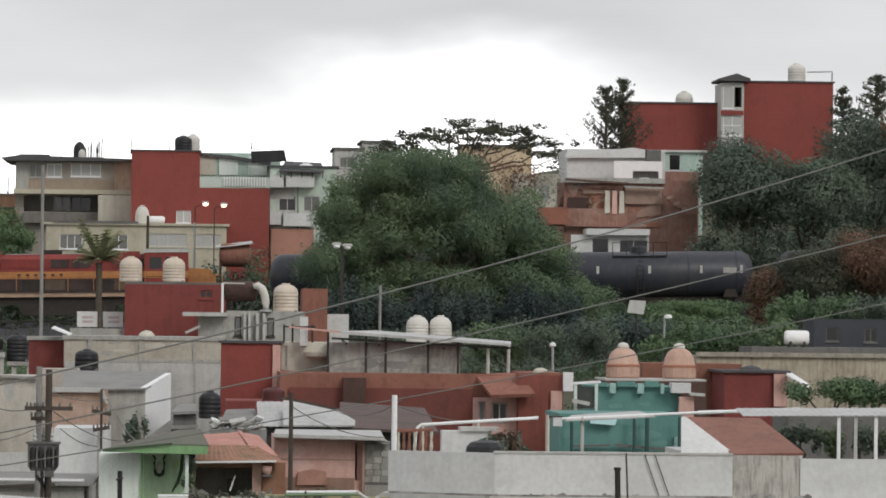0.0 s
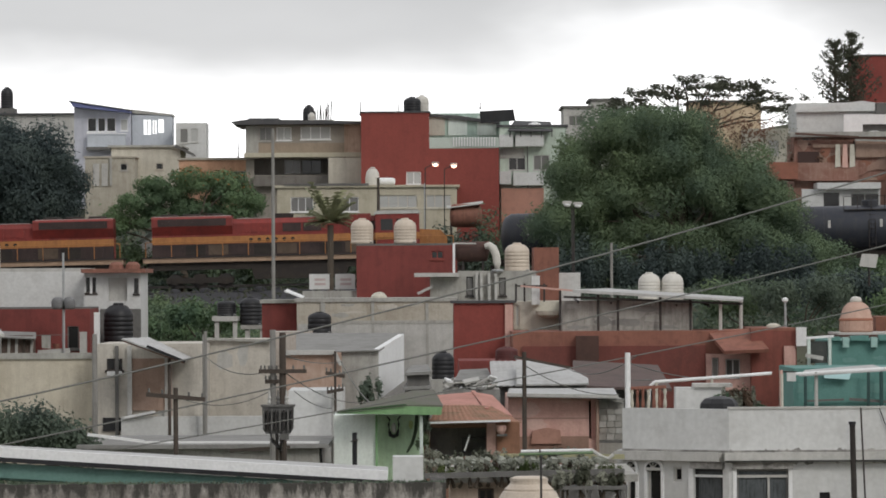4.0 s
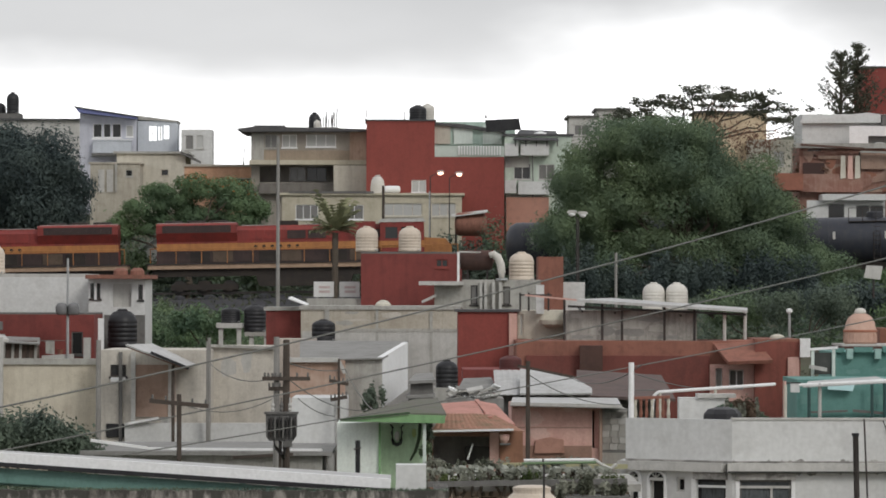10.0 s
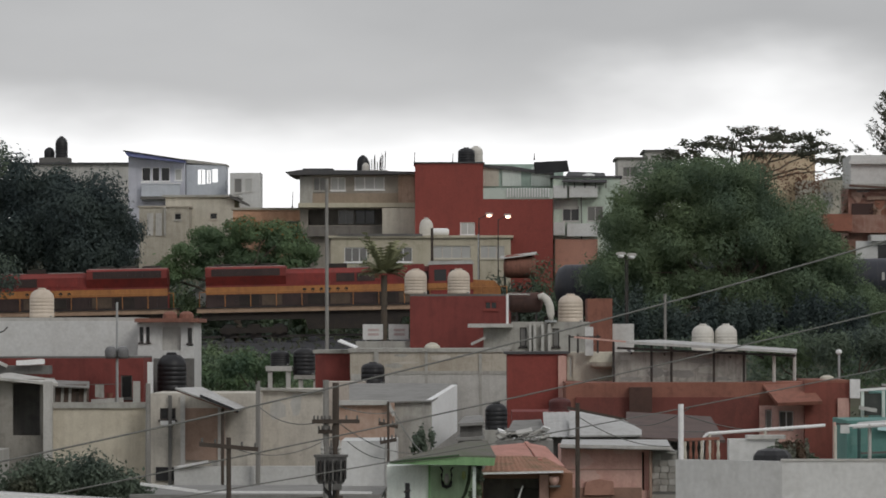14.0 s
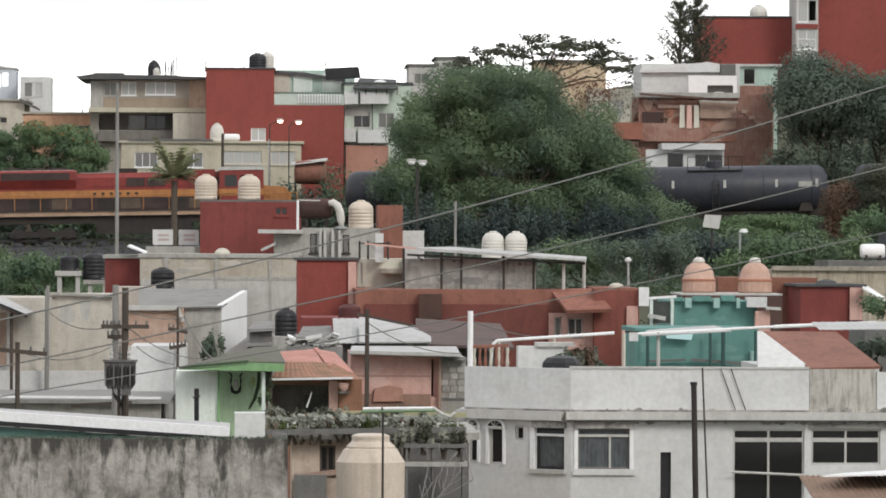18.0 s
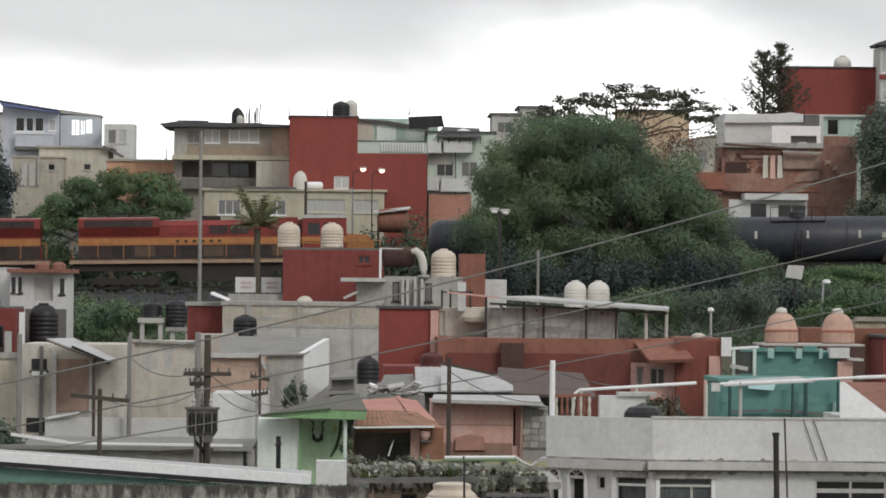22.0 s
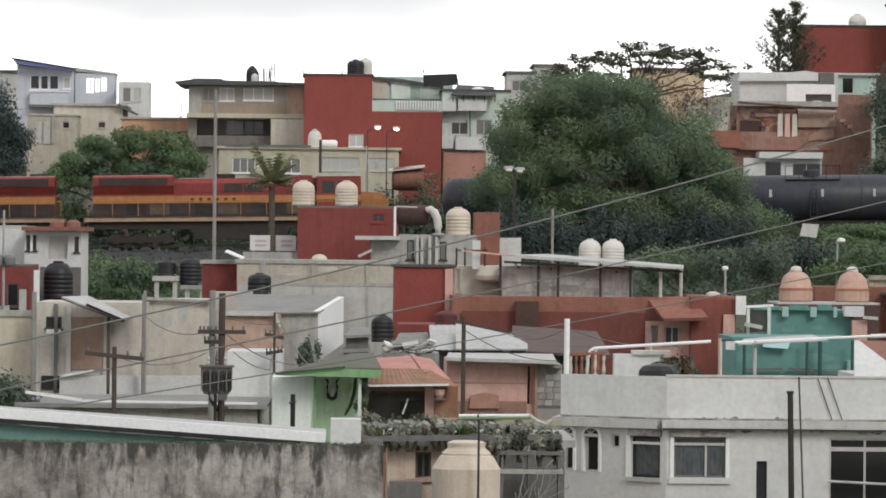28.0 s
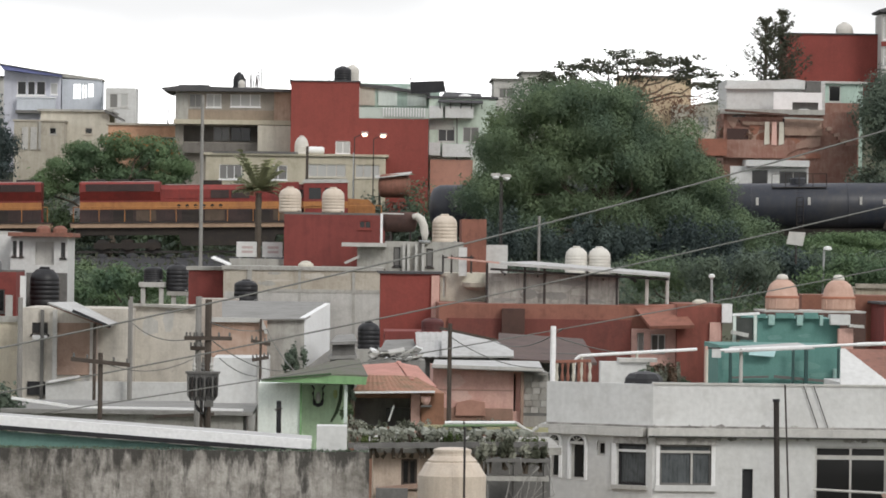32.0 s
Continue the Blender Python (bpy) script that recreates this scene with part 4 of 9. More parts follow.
ob = rooms("grey_annex", "grey-cream lower annex with panelled wall", -25.52, -21.74, 14.10, 19.87, 384, 4, surface("grey_cream_plaster", (0.46, 0.43, 0.36), 0.9, (0.22, 0.19, 0.145), 0.5, 1.0, 0.4), slab=BEIGE, over=0.1, thick=0.12, windows=[(-22.84, -22.32, 18.80, 19.29, 1, 1, GREY, PANE)])
part("panel", box(-24.91, -24.45, 383.9, 383.99, 17.61, 19.31), LIGHT_GREY, ob, "pale vertical wall panel")
part("panel", box(-24.26, -23.79, 383.9, 383.99, 17.61, 19.31), LIGHT_GREY, ob, "pale vertical wall panel")
part("pilaster", box(-23.65, -23.47, 383.85, 383.99, 17.61, 19.75), GREY, ob)
rooms("orange_house", "low orange painted house with flat roof", -18.01, -12.34, 13.97, 19.51, 376, 8, ORANGE_WALL, slab=BEIGE, over=0.15, windows=[(-14.23, -13.10, 17.33, 18.51, 2)])
rooms("far_house", "small pale house on the ridge with a dark roof edge", -38.5, -28.82, 20.55, 24.40, 420, 8, LIGHT_GREY, slab=DARK_ROOF, over=0.3)

ob = rooms("beige_house", "two-storey beige house with dark eaves and long balcony", -12.70, -4.33, 13.27, 21.60, 366, 9, surface("grey_beige_plaster", (0.34, 0.31, 0.265), 0.9, (0.16, 0.145, 0.12), 0.45, 1.2, 0.3), windows=[(-11.71, -10.83, 20.46, 21.44, 2, 1, GREY, CURTAIN_SKY_PANE), (-10.47, -9.40, 20.50, 21.44, 2, 1, BRIGHT, PALE_PANE), (-8.73, -6.58, 20.56, 21.52, 3, 1, BRIGHT, PALE_PANE)], gaps=[(-12.09, -6.76, 17.98, 19.14)])
# Grey plaster darkened so that the loggia's shade is in its colour.
LOGGIA = surface("loggia_grey_and_shade", (0.20, 0.185, 0.165), 0.9, (0.09, 0.08, 0.07), 0.5, 0.8, 0.4)
part("loggia_back", pierced(-12.17, -6.67, 367.2, 367.4, 17.12, 19.20, [(-9.96, -8.80, 18.10, 19.09), (-8.70, -7.28, 18.07, 19.09)]), LOGGIA, ob, "loggia wall with its shade in the dim colour")
window(ob, -9.96, -8.80, 18.10, 19.09, 367.2, LIGHT_GREY, CURTAIN_SKY_PANE, 2, 1, False)
window(ob, -8.70, -7.28, 18.07, 19.09, 367.2, DARK_GREY, PANE, 2, 1, False)
part("loggia_parapet", box(-12.09, -6.73, 365.3, 365.98, 17.16, 17.92), LOGGIA, ob, "grey stained parapet")
part("tan_wall", box(-5.58, -4.39, 365.7, 365.99, 19.50, 21.63), surface("faded_tan_paint", (0.52, 0.38, 0.29), 0.9, (0.22, 0.14, 0.10), 0.5, 0.8, 0.4), ob, "faded tan end wall")
part("grey_wall", box(-12.68, -11.77, 365.85, 365.99, 19.59, 21.50), GREY, ob, "grey cement end wall")
starters = thing("rebar_starters", (-7.16, 369, 21.9), "rusty bundle of reinforcing bars standing on the roof", "rebar")
for k in range(9):
    a = -7.69 + 0.135 * k
    part("rod", rod((a, 369 + 0.3 * (k % 3), 21.9), (a + 0.05 * (k % 3 - 1), 369 + 0.3 * (k % 3), 22.7 + (0.75 if k == 8 else 0.16 * (k * 5 % 4))), 0.035, n=5), DARK_STEEL, starters)
part("footing", box(-7.92, -6.40, 368.7, 369.9, 21.7, 22.05), GREY, starters)
part("eave", prism([(-13.73, 21.81), (-12.58, 21.97), (-9.15, 21.93), (-4.17, 21.81), (-4.17, 21.64), (-13.32, 21.60)], 364.9, 376), DARK_ROOF, ob, "dark overhanging roof edge")
part("lower_cladding", box(-12.70, -4.33, 365.9, 366.0, 19.60, 20.29), surface("tan_balcony_panel", (0.36, 0.29, 0.22), 0.9, (0.18, 0.145, 0.11), 0.4, 1.0, 0.3), ob)
part("balcony_slab", box(-12.79, -4.07, 364.8, 366, 19.24, 19.57), YELLOW, ob)
part("upper_slab", box(-12.47, -10.27, 365.2, 374, 21.90, 22.07), DARK_ROOF, ob)
part("white_room", box(-6.70, -3.88, 363.9, 365.98, 17.19, 19.17), CREAM, ob, "pale projecting room")
ob = rooms("yellow_house", "pale yellow house with flat roof and balustrade", -10.11, 2.45, 10.00, 16.99, 354, 8, YELLOW, over=0.2, windows=[(-9.17, -7.59, 15.14, 16.16, 3, 1, BRIGHT, CURTAIN_SKY_PANE), (-5.69, -4.42, 15.14, 16.16, 2, 1, BRIGHT, CURTAIN_SKY_PANE), (-3.00, -0.32, 15.37, 16.28, 4, 1, CREAM, PALE_PANE), (0.32, 2.05, 15.37, 16.28, 3, 1, CREAM, PALE_PANE), (-8.85, -7.66, 12.77, 13.95, 2), (-3.32, -1.74, 12.77, 13.95, 2)])
part("roof_moss", box(-9.63, -3.71, 353.75, 354.4, 16.95, 17.11), DARK_GREY, ob)

ob = rooms("red_house", "tall dark red house with stepped roof terrace", -4.31, 0.56, 12.42, 22.37, 361, 9, RED, slab=DARK_ROOF, over=0.1, thick=0.1, windows=[(-1.09, -0.04, 17.17, 18.06, 2, 1, BRIGHT, PALE_PANE)])
part("terrace_wall", box(0.56, 5.52, 361, 361.2, ground_at(3, 361), 19.71), RED, ob)
part("terrace_side", box(5.52 - 0.2, 5.52, 361.2, 370, ground_at(3, 361), 19.72), RED, ob)
part("terrace_floor", box(0.56, 5.52, 361.2, 370, 19.55, 19.68), GREY, ob)
part("terrace_back", box(0.57, 6.37, 366, 366.2, 19.72, 22.38), MINT, ob, "mint green terrace wall")
for a, b in ((798, 826), (832, 866), (884, 918)):
    part("terrace_panel", box(0.65 + (a - 800) * 0.0403, 0.65 + (b - 800) * 0.0403, 365.85, 365.99, 20.78, 22.17), CREAM if a == 798 else PALE_MINT, ob)
part("terrace_kerb", box(0.56, 5.52, 361, 361.15, 19.75, 20.48), surface("pale_mint_grey", (0.50, 0.55, 0.50), 0.85, (0.3, 0.33, 0.3), 0.3), ob, "pale mint terrace parapet")
part("terrace_roof", prism([(0.56, 22.33), (2.66, 22.21), (5.68, 21.73), (5.68, 21.56), (0.56, 22.17)], 365.6, 369), DARK_ROOF, ob)
part("solar_collector", prism([(4.19, 22.45), (6.61, 22.57), (6.77, 21.77), (4.27, 21.60)], 364, 364.3), BLACK_PLASTIC, ob, "black tilted roof panel")
water_tank(-0.65, 364, 22.35 - 0.22, 0.62, 1.35, BLACK_PLASTIC, "black ribbed water tank on the red house roof")
water_tank(0.04, 365.5, 22.48 - 0.34, 0.5, 1.5, WHITE_PLASTIC, "grey-white water tank on the red house roof")
lamp_glow = bpy.data.materials.new("sodium_lamp_glow")
lamp_glow.use_nodes = True
lamp_glow.node_tree.nodes["Principled BSDF"].inputs["Emission Color"].default_value = (1.0, 0.55, 0.38, 1)
lamp_glow.node_tree.nodes["Principled BSDF"].inputs["Emission Strength"].default_value = 6.0


def street_lamp(x, y, z, reach, label, lit=True):
    foot = ground_at(x, y) - 0.3
    ob = thing("street_lamp", (x, y, foot), label, "street lamp")
    part("post", rod((x, y, foot), (x, y, z - 0.2), 0.05, n=10, r2=0.035), DARK_STEEL, ob)
    part("arm", rod((x, y, z - 0.22), (x + reach, y, z + 0.1), 0.03), DARK_STEEL, ob)
    hd = part("head", prism([(x + reach - 0.28, z + 0.06), (x + reach + 0.28, z + 0.06), (x + reach + 0.2, z + 0.2), (x + reach - 0.2, z + 0.2)], y - 0.14, y + 0.14), LIGHT_GREY, ob)
    part("bulb", lathe([(0.05, -0.12), (0.17, -0.06), (0.19, 0.04), (0.1, 0.06)], (x + reach, y, z), n=12), lamp_glow if lit else BRIGHT, hd, "lit warm bulb" if lit else "unlit white globe", smooth=True)
    return ob


bush(24.9, 352, 16.9, 2.6, 1.0, 4.0, LEAF_PALE, 420, 0.11, 455, "thin olive shrub in front of the pale house", 16)
bush(21.4, 353, 18.0, 3.0, 1.0, 4.1, LEAF_RUST, 1300, 0.12, 457, "rust-tinged thin shrub before the ochre house", 14)
bush(26.32, 350.5, 16.74, 1.6, 0.8, 2.6, LEAF_RUST, 1300, 0.12, 456, "rust-tinged shrub below the brick house", 8)
bush(-19.15, 344, ground_at(-24, 344) - 0.3, 2.2, 1.2, 3.2, LEAF_BIG, 3600, 0.14, 450, "grey-green shrub beside the flame tree")
bush(-16.44, 344.5, ground_at(-21, 344) + 1.5, 1.0, 1.0, 4.2, LEAF_BIG, 2400, 0.13, 451, "tall olive shoots above the flame tree", 9)
street_lamp(0.24, 352, 18.33, 0.71, "grey street lamp with a lit warm bulb")
street_lamp(1.58, 353, 18.27, 0.67, "grey street lamp with a lit warm bulb")

ob = rooms("mint_house", "mint and white three-storey house with balconies", 5.59, 10.37, 12.43, 21.43, 363, 9, surface("sage_mint_plaster", (0.55, 0.635, 0.545), 0.85, (0.28, 0.31, 0.25), 0.45, 0.8, 0.4), slab=DARK_ROOF, over=0.15, windows=[(5.92, 6.52, 19.89, 20.45, 1), (6.24, 7.45, 18.18, 19.32, 2), (8.02, 9.16, 18.18, 19.24, 2), (6.52, 8.14, 15.47, 16.81, 2)])
for a, b, c, d in ((922, 946, 255, 277), (950, 1000, 256, 276), (922, 942, 320, 343), (946, 1000, 322, 345)):
    part("balcony", box(7.12 + (a - 960) * 0.0405, 7.12 + (b - 960) * 0.0405, 362.2, 363, 20.92 - (d - 250) * 0.0405, 20.92 - (c - 250) * 0.0405), WHITE, ob, "white balcony front")
part("lower_wall", box(5.70, 8.74, 362.5, 363, ground_at(7, 362), 16.88), surface("dusty_pink_plaster", (0.45, 0.24, 0.18), 0.9, (0.2, 0.12, 0.1), 0.4), ob)
part("roof_sheet", sheet([((6.17, 361.80, 21.01)), ((9.41, 361.80, 20.96)), ((9.37, 367.00, 21.77)), ((6.75, 367.00, 21.87))], 0.08), DARK_ROOF, ob, "dark sloping roof sheet")
part("roof_lump", lathe([(0.5, 0), (0.45, 0.18), (0.15, 0.3)], (8.16, 364, 21.34), n=12), BRIGHT, ob, "white roof vent")
for k in range(5):
    part("roof_post", rod((6.34 + k * 0.75, 362.2, 20.53), (6.34 + k * 0.75, 362.2, 21.09), 0.035), DARK_STEEL, ob)
for k in range(16):
    part("baluster", box(2.25 + 0.195 * k, 2.25 + 0.195 * k + 0.09, 360.85, 360.95, 19.86, 20.5), BRIGHT, ob, "white baluster")
part("downpipe", rod(((7.61, 362.60, 16.75)), ((7.57, 362.60, 19.99)), 0.05), DARK_GREY, ob)
part("grey_patch", box(5.60, 7.34, 362.96, 363, 19.02, 19.75), GREY, ob, "grey wall patch")
water_tank(-7.98, 368, 21.95, 0.26, 0.6, WHITE_PLASTIC, "small white water tank on the beige house roof", cone=0.4)
rooms("far_house", "pale grey house beyond the great tree", 11.53, 13.77, 20.07, 24.42, 410, 8, LIGHT_GREY, slab=DARK_GREY, over=0.2, windows=[(11.94, 13.09, 22.81, 23.64, 2)])
rooms("far_house", "pale grey tall house beyond the great tree", 13.81, 16.33, 20.09, 25.05, 411, 8, LIGHT_GREY, slab=DARK_GREY, over=0.2)
rooms("ochre_house", "ochre house half hidden by thin branches", 20.91, 26.30, 17.76, 24.16, 392, 8, surface("ochre_plaster", (0.66, 0.54, 0.38), 0.9, (0.26, 0.15, 0.08), 0.5), slab=DARK_GREY, over=0.2)
rooms("pale_house", "pale yellow house behind branches", 24.75, 28.73, 17.28, 21.83, 388, 7, CREAM, windows=[(26.56, 27.43, 19.66, 20.96, 1, 1, CREAM, PALE_PANE)])
ob = rooms("white_house", "white house with flat roof and wide window", 26.54, 33.52, 19.55, 22.71, 358, 8, WHITE, base=None, windows=[(30.82, 31.38, 22.12, 22.48, 1)])
part("roof_pitch", prism([(26.39, 22.29), (31.19, 22.83), (32.15, 22.68), (32.16, 22.12), (26.39, 22.05)], 357.6, 357.98), WHITE, ob, "white low-pitched gable")
porch = [(31.08, 32.92, 20.10, 21.14)]
part("porch_front", pierced(29.75, 33.18, 356.4, 356.6, 19.96, 21.83, porch), BRIGHT, ob, "white porch front with a wide opening")
# Dark sheet added behind the porch opening; shade is in its colour.
part("porch_back", box(30.91, 33.07, 356.9, 356.95, 19.98, 21.77), DARK_GREY, ob)
part("porch_arch", lathe([(0.9, 0), (0.88, 0.3), (0.6, 0.6), (0.2, 0.72)], (31.94, 356.85, 19.97), n=18), WHITE, ob)
part("black_tank", box(32.07, 33.19, 357.6, 357.95, 21.88, 22.68), DARK_GREY, ob)
ob = rooms("brick_house", "unfinished brick house with concrete bands", 25.77, 35.03, 14.25, 20.28, 350, 7, BRICK, windows=[(26.31, 27.32, 19.47, 20.02, 2, 1, BRICK, PANE)])
part("band", box(25.50, 32.75, 349.7, 350, 20.07, 20.42), GREY, ob)
part("band", box(27.07, 32.17, 349.75, 350, 19.33, 19.56), TAN_BRICK, ob)
part("wing_roof", box(27.09, 31.43, 346.4, 350, 16.41, 16.84), WHITE, ob, "white flat porch roof")
wing = [(27.54, 28.63, 14.29, 16.15), (29.41, 31.35, 15.09, 16.10)]
part("wing_wall", pierced(26.06, 31.42, 347, 347.2, ground_at(26, 347) - 0.3, 16.42, wing), WHITE, ob, "white lower wall")
window(ob, *wing[0], 347, DARK_GREY, PANE, 1, 1, False)
window(ob, *wing[1], 347, LIGHT_GREY, PANE, 2, 1)
part("tan_panel", box(29.95, 32.57, 349.7, 349.9, 18.64, 19.81), TAN_BRICK, ob, "tan block infill panel")
part("red_band", box(23.87, 30.13, 349.4, 349.9, 17.03, 18.28), BRICK, ob, "bare brick lower wall")
part("downpipe", rod(((29.89, 349.60, 19.80)), ((29.91, 349.60, 17.92)), 0.06), DARK_STEEL, ob)
part("cornice", bar(((25.79, 349.20, 20.29)), ((30.17, 349.20, 20.02)), 0.5, 0.14), surface("brown_stained_cornice", (0.13, 0.075, 0.06), 0.9, (0.06, 0.04, 0.035), 0.5), ob, "dark stained cornice")
part("cornice", bar(((29.90, 349.20, 19.82)), ((32.59, 349.20, 19.74)), 0.4, 0.12), GREY, ob, "grey cornice")
part("balcony", box(23.90, 25.92, 348.6, 350, 17.14, 18.31), surface("orange_brick", (0.30, 0.13, 0.09), 0.92, (0.14, 0.07, 0.05), 0.6, 0.7), ob, "orange brick balcony front")
# Solid plate; its dark brown stands for shade inside an opening.
part("dark_opening", box(26.01, 27.49, 349.85, 349.95, 18.20, 19.06), surface("deep_brown_shade", (0.07, 0.04, 0.035), 0.9), ob)
patches(ob, 25.99, 32.49, 17.05, 19.87, 349.9, (BRICK, TAN_BRICK, surface("pale_brick_render", (0.36, 0.24, 0.19), 0.92, (0.2, 0.12, 0.09), 0.6, 0.6), surface("orange_brick_patch", (0.31, 0.145, 0.10), 0.92, (0.16, 0.08, 0.06), 0.6, 0.6)), 22, 31)
for k in range(7):
    part("stair_step", box(32.50 + 0.26 * k, 32.50 + 0.26 * k + 0.4, 348.4, 349.3, 19.42 - 0.2 * k - 0.25, 19.42 - 0.2 * k), TAN_BRICK if k % 2 else BRICK, ob)
for k in range(3):
    part("hung_cloth", sheet([(28.54 + k * 0.5, 349.3, 17.94), (28.54 + k * 0.5 + 0.38, 349.35, 18.02 - 0.1 * (k % 2)), (28.54 + k * 0.5 + 0.34, 349.32, 19.54), (28.54 + k * 0.5 + 0.04, 349.3, 19.54)], 0.03), CREAM if k != 1 else PINK, ob, "hanging cloth")
ob = rooms("mint_roof_room", "mint painted roof room beside the white house", 34.46, 37.22, 19.85, 23.06, 368, 5, MINT, slab=LIGHT_GREY, over=0.3, windows=[(34.74, 35.57, 21.58, 22.73, 1)])
rooms("brick_wing", "bare brick wing below the mint room", 33.43, 36.04, 16.80, 21.21, 359, 5, BRICK)
ob = rooms("red_hill_house", "dark red house on the hilltop with stair tower", 34.94, 42.41, 21.47, 28.23, 405, 9, RED, slab=DARK_ROOF, over=0.12, thick=0.12)
rooms("red_hill_house", "tall dark red hilltop house with flat roof", 44.00, 51.18, 21.53, 29.94, 403, 10, RED, slab=DARK_ROOF, over=0.12, thick=0.12)
ob = rooms("stair_tower", "white stair tower with large window openings", 42.09, 43.90, 21.44, 29.69, 402, 5, LIGHT_GREY, gaps=[(43.14, 43.73, 27.76, 29.34)], windows=[(42.24, 43.05, 27.66, 29.46, 1, 1, BRIGHT, PALE_PANE), (42.26, 43.71, 25.50, 27.08, 2, 2, BRIGHT, PALE_PANE)])
part("tower_roof", prism([(41.81, 30.00), (43.26, 30.43), (44.36, 30.04), (44.36, 29.81), (41.90, 29.82)], 401.5, 407.5), DARK_ROOF, ob)
part("tower_band", box(42.06, 43.86, 401.88, 402, 27.12, 27.48), RED, ob)
water_tank(39.80, 409, 28.42 - 0.3, 0.72, 1.15, WHITE_PLASTIC, "grey-white water tank on the hilltop roof", cone=0.5)
water_tank(48.82, 408, 30.24 - 0.4, 0.72, 1.75, WHITE_PLASTIC, "tall grey-white water tank on the hilltop roof", cone=0.25)
ob = thing("roof_pipe", (51.77, 408, 29.98 - 0.02), "bent grey water pipe on the hilltop roof", "pipe")
part("riser", rod((51.68, 408, 29.98 - 0.02), ((51.72, 408.00, 31.01)), 0.06), GALVANISED, ob)
part("run", rod(((51.72, 408.00, 31.01)), ((49.65, 408.00, 30.94)), 0.06), GALVANISED, ob)

# ---- trees on the slope ----
rng = np.random.default_rng(5)


def great_tree():
    foot = (17.31, 326, ground_at(16, 326) - 0.3)
    ob = thing("great_tree", foot, "huge dense dark green broadleaf tree beside the railway", "tree")
    lobes = []
    # the crown slopes down towards the east
    for cx, cz, sx, sz, k in ((15.14, 19.17, 4.2, 2.0, 30), (12.9, 19.9, 2.2, 1.0, 14), (15.9, 20.1, 2.6, 0.9, 18), (18.2, 18.2, 2.2, 1.1, 14), (20.2, 16.2, 2.2, 1.4, 20), (22.3, 14.2, 1.9, 1.3, 16), (12.04, 16.73, 3.9, 3.4, 30), (17.14, 16.19, 6.0, 4.2, 44), (21.75, 12.9, 4.2, 3.2, 30), (24.05, 10.55, 3.9, 2.6, 22), (17.68, 11.46, 7.4, 3.4, 44), (10.95, 13.27, 3.4, 3.2, 24), (12.95, 10.36, 4.6, 2.8, 24), (20.23, 8.55, 6.0, 1.6, 20), (17.68, 16.73, 3.0, 2.4, 20), (10.04, 16.55, 2.0, 2.6, 14), (24.96, 11.46, 2.6, 2.0, 14)):
        for i in range(k):
            d = rng.normal(size=3)
            d /= np.linalg.norm(d)
            q = 0.95 * rng.random() ** 0.4
            s = 0.75 + 0.75 * rng.random()
            lobes.append((cx + d[0] * q * sx, 326 + d[1] * q * 3.6, cz + d[2] * q * sz, s * 1.1, s * 1.1, s * 0.85))
    bm = bmesh.new()
    limb(bm, foot, (foot[0] - 0.5, 326, foot[2] + 3.0), 0.75, 0.6, rng, 3, 0.03)
    part("trunk", bm, BARK, ob)
    for q in lobes[::9]:
        part("limb", limb(bmesh.new(), (foot[0] - 0.5, 326, foot[2] + 2.8), q[:3], 0.2, 0.03, rng, 4, 0.05), BARK, ob)
    leaf_part("crown", crown_spots(lobes, 400000, rng, 0.6), 0.082, LEAF_BIG, ob, rng)


great_tree()


def umbrella_tree():
    """A thin flat-topped tree behind the great one, with open tiers of fine leaves."""
    r = np.random.default_rng(8)
    foot = (20.45, 385, ground_at(20, 385) - 0.3)
    ob = thing("umbrella_tree", foot, "thin flat-topped tree with open lacy crown against the sky", "tree")
    bm = bmesh.new()
    fork = (foot[0], 385, 21.60)
    limb(bm, foot, fork, 0.35, 0.28, r, 3, 0.02)
    part("trunk", bm, BARK, ob)
    spots = []
    tips = []
    for i in range(40):
        u = -1 + 2 * (i + 0.5) / 40
        x = 21.40 + u * 7.39
        top = 25.45 - 2.5 * abs(u) ** 2.0 + r.normal() * 0.28
        tips.append((x, 385 + r.normal() * 1.8, top))
    for i, (x, y, z) in enumerate(tips):
        if i % 3 == 0:
            elbow = (fork[0] + (x - fork[0]) * 0.62, y, z - 1.0 - 0.3 * r.random())
            bm = limb(bmesh.new(), fork, elbow, 0.10, 0.06, r, 4, 0.04)
            limb(bm, elbow, (x, y, z), 0.055, 0.02, r, 3, 0.06)
            part("limb", bm, BARK, ob)
        for k in range(3):
            c = np.array((x + r.normal() * 0.7, y + r.normal() * 0.7, z - abs(r.normal()) * 0.45))
            spots.append(c + r.normal(size=(44, 3)) * np.array((0.30, 0.28, 0.10)))
        for k in range(1):
            p = np.array((x + r.normal() * 0.5, y, z - 0.9 - 0.8 * r.random()))
            spots.append(p + r.normal(size=(34, 3)) * np.array((0.30, 0.3, 0.11)))
    leaf_part("crown", np.concatenate(spots), 0.15, LEAF_THIN, ob, r, 0.5)


umbrella_tree()
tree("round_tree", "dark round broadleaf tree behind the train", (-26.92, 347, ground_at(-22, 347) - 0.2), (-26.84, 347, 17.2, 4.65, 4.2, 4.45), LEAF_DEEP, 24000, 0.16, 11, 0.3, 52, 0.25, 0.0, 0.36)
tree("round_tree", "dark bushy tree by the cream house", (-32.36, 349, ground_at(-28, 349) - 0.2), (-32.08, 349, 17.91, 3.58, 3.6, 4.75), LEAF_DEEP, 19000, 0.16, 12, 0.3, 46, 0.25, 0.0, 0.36)
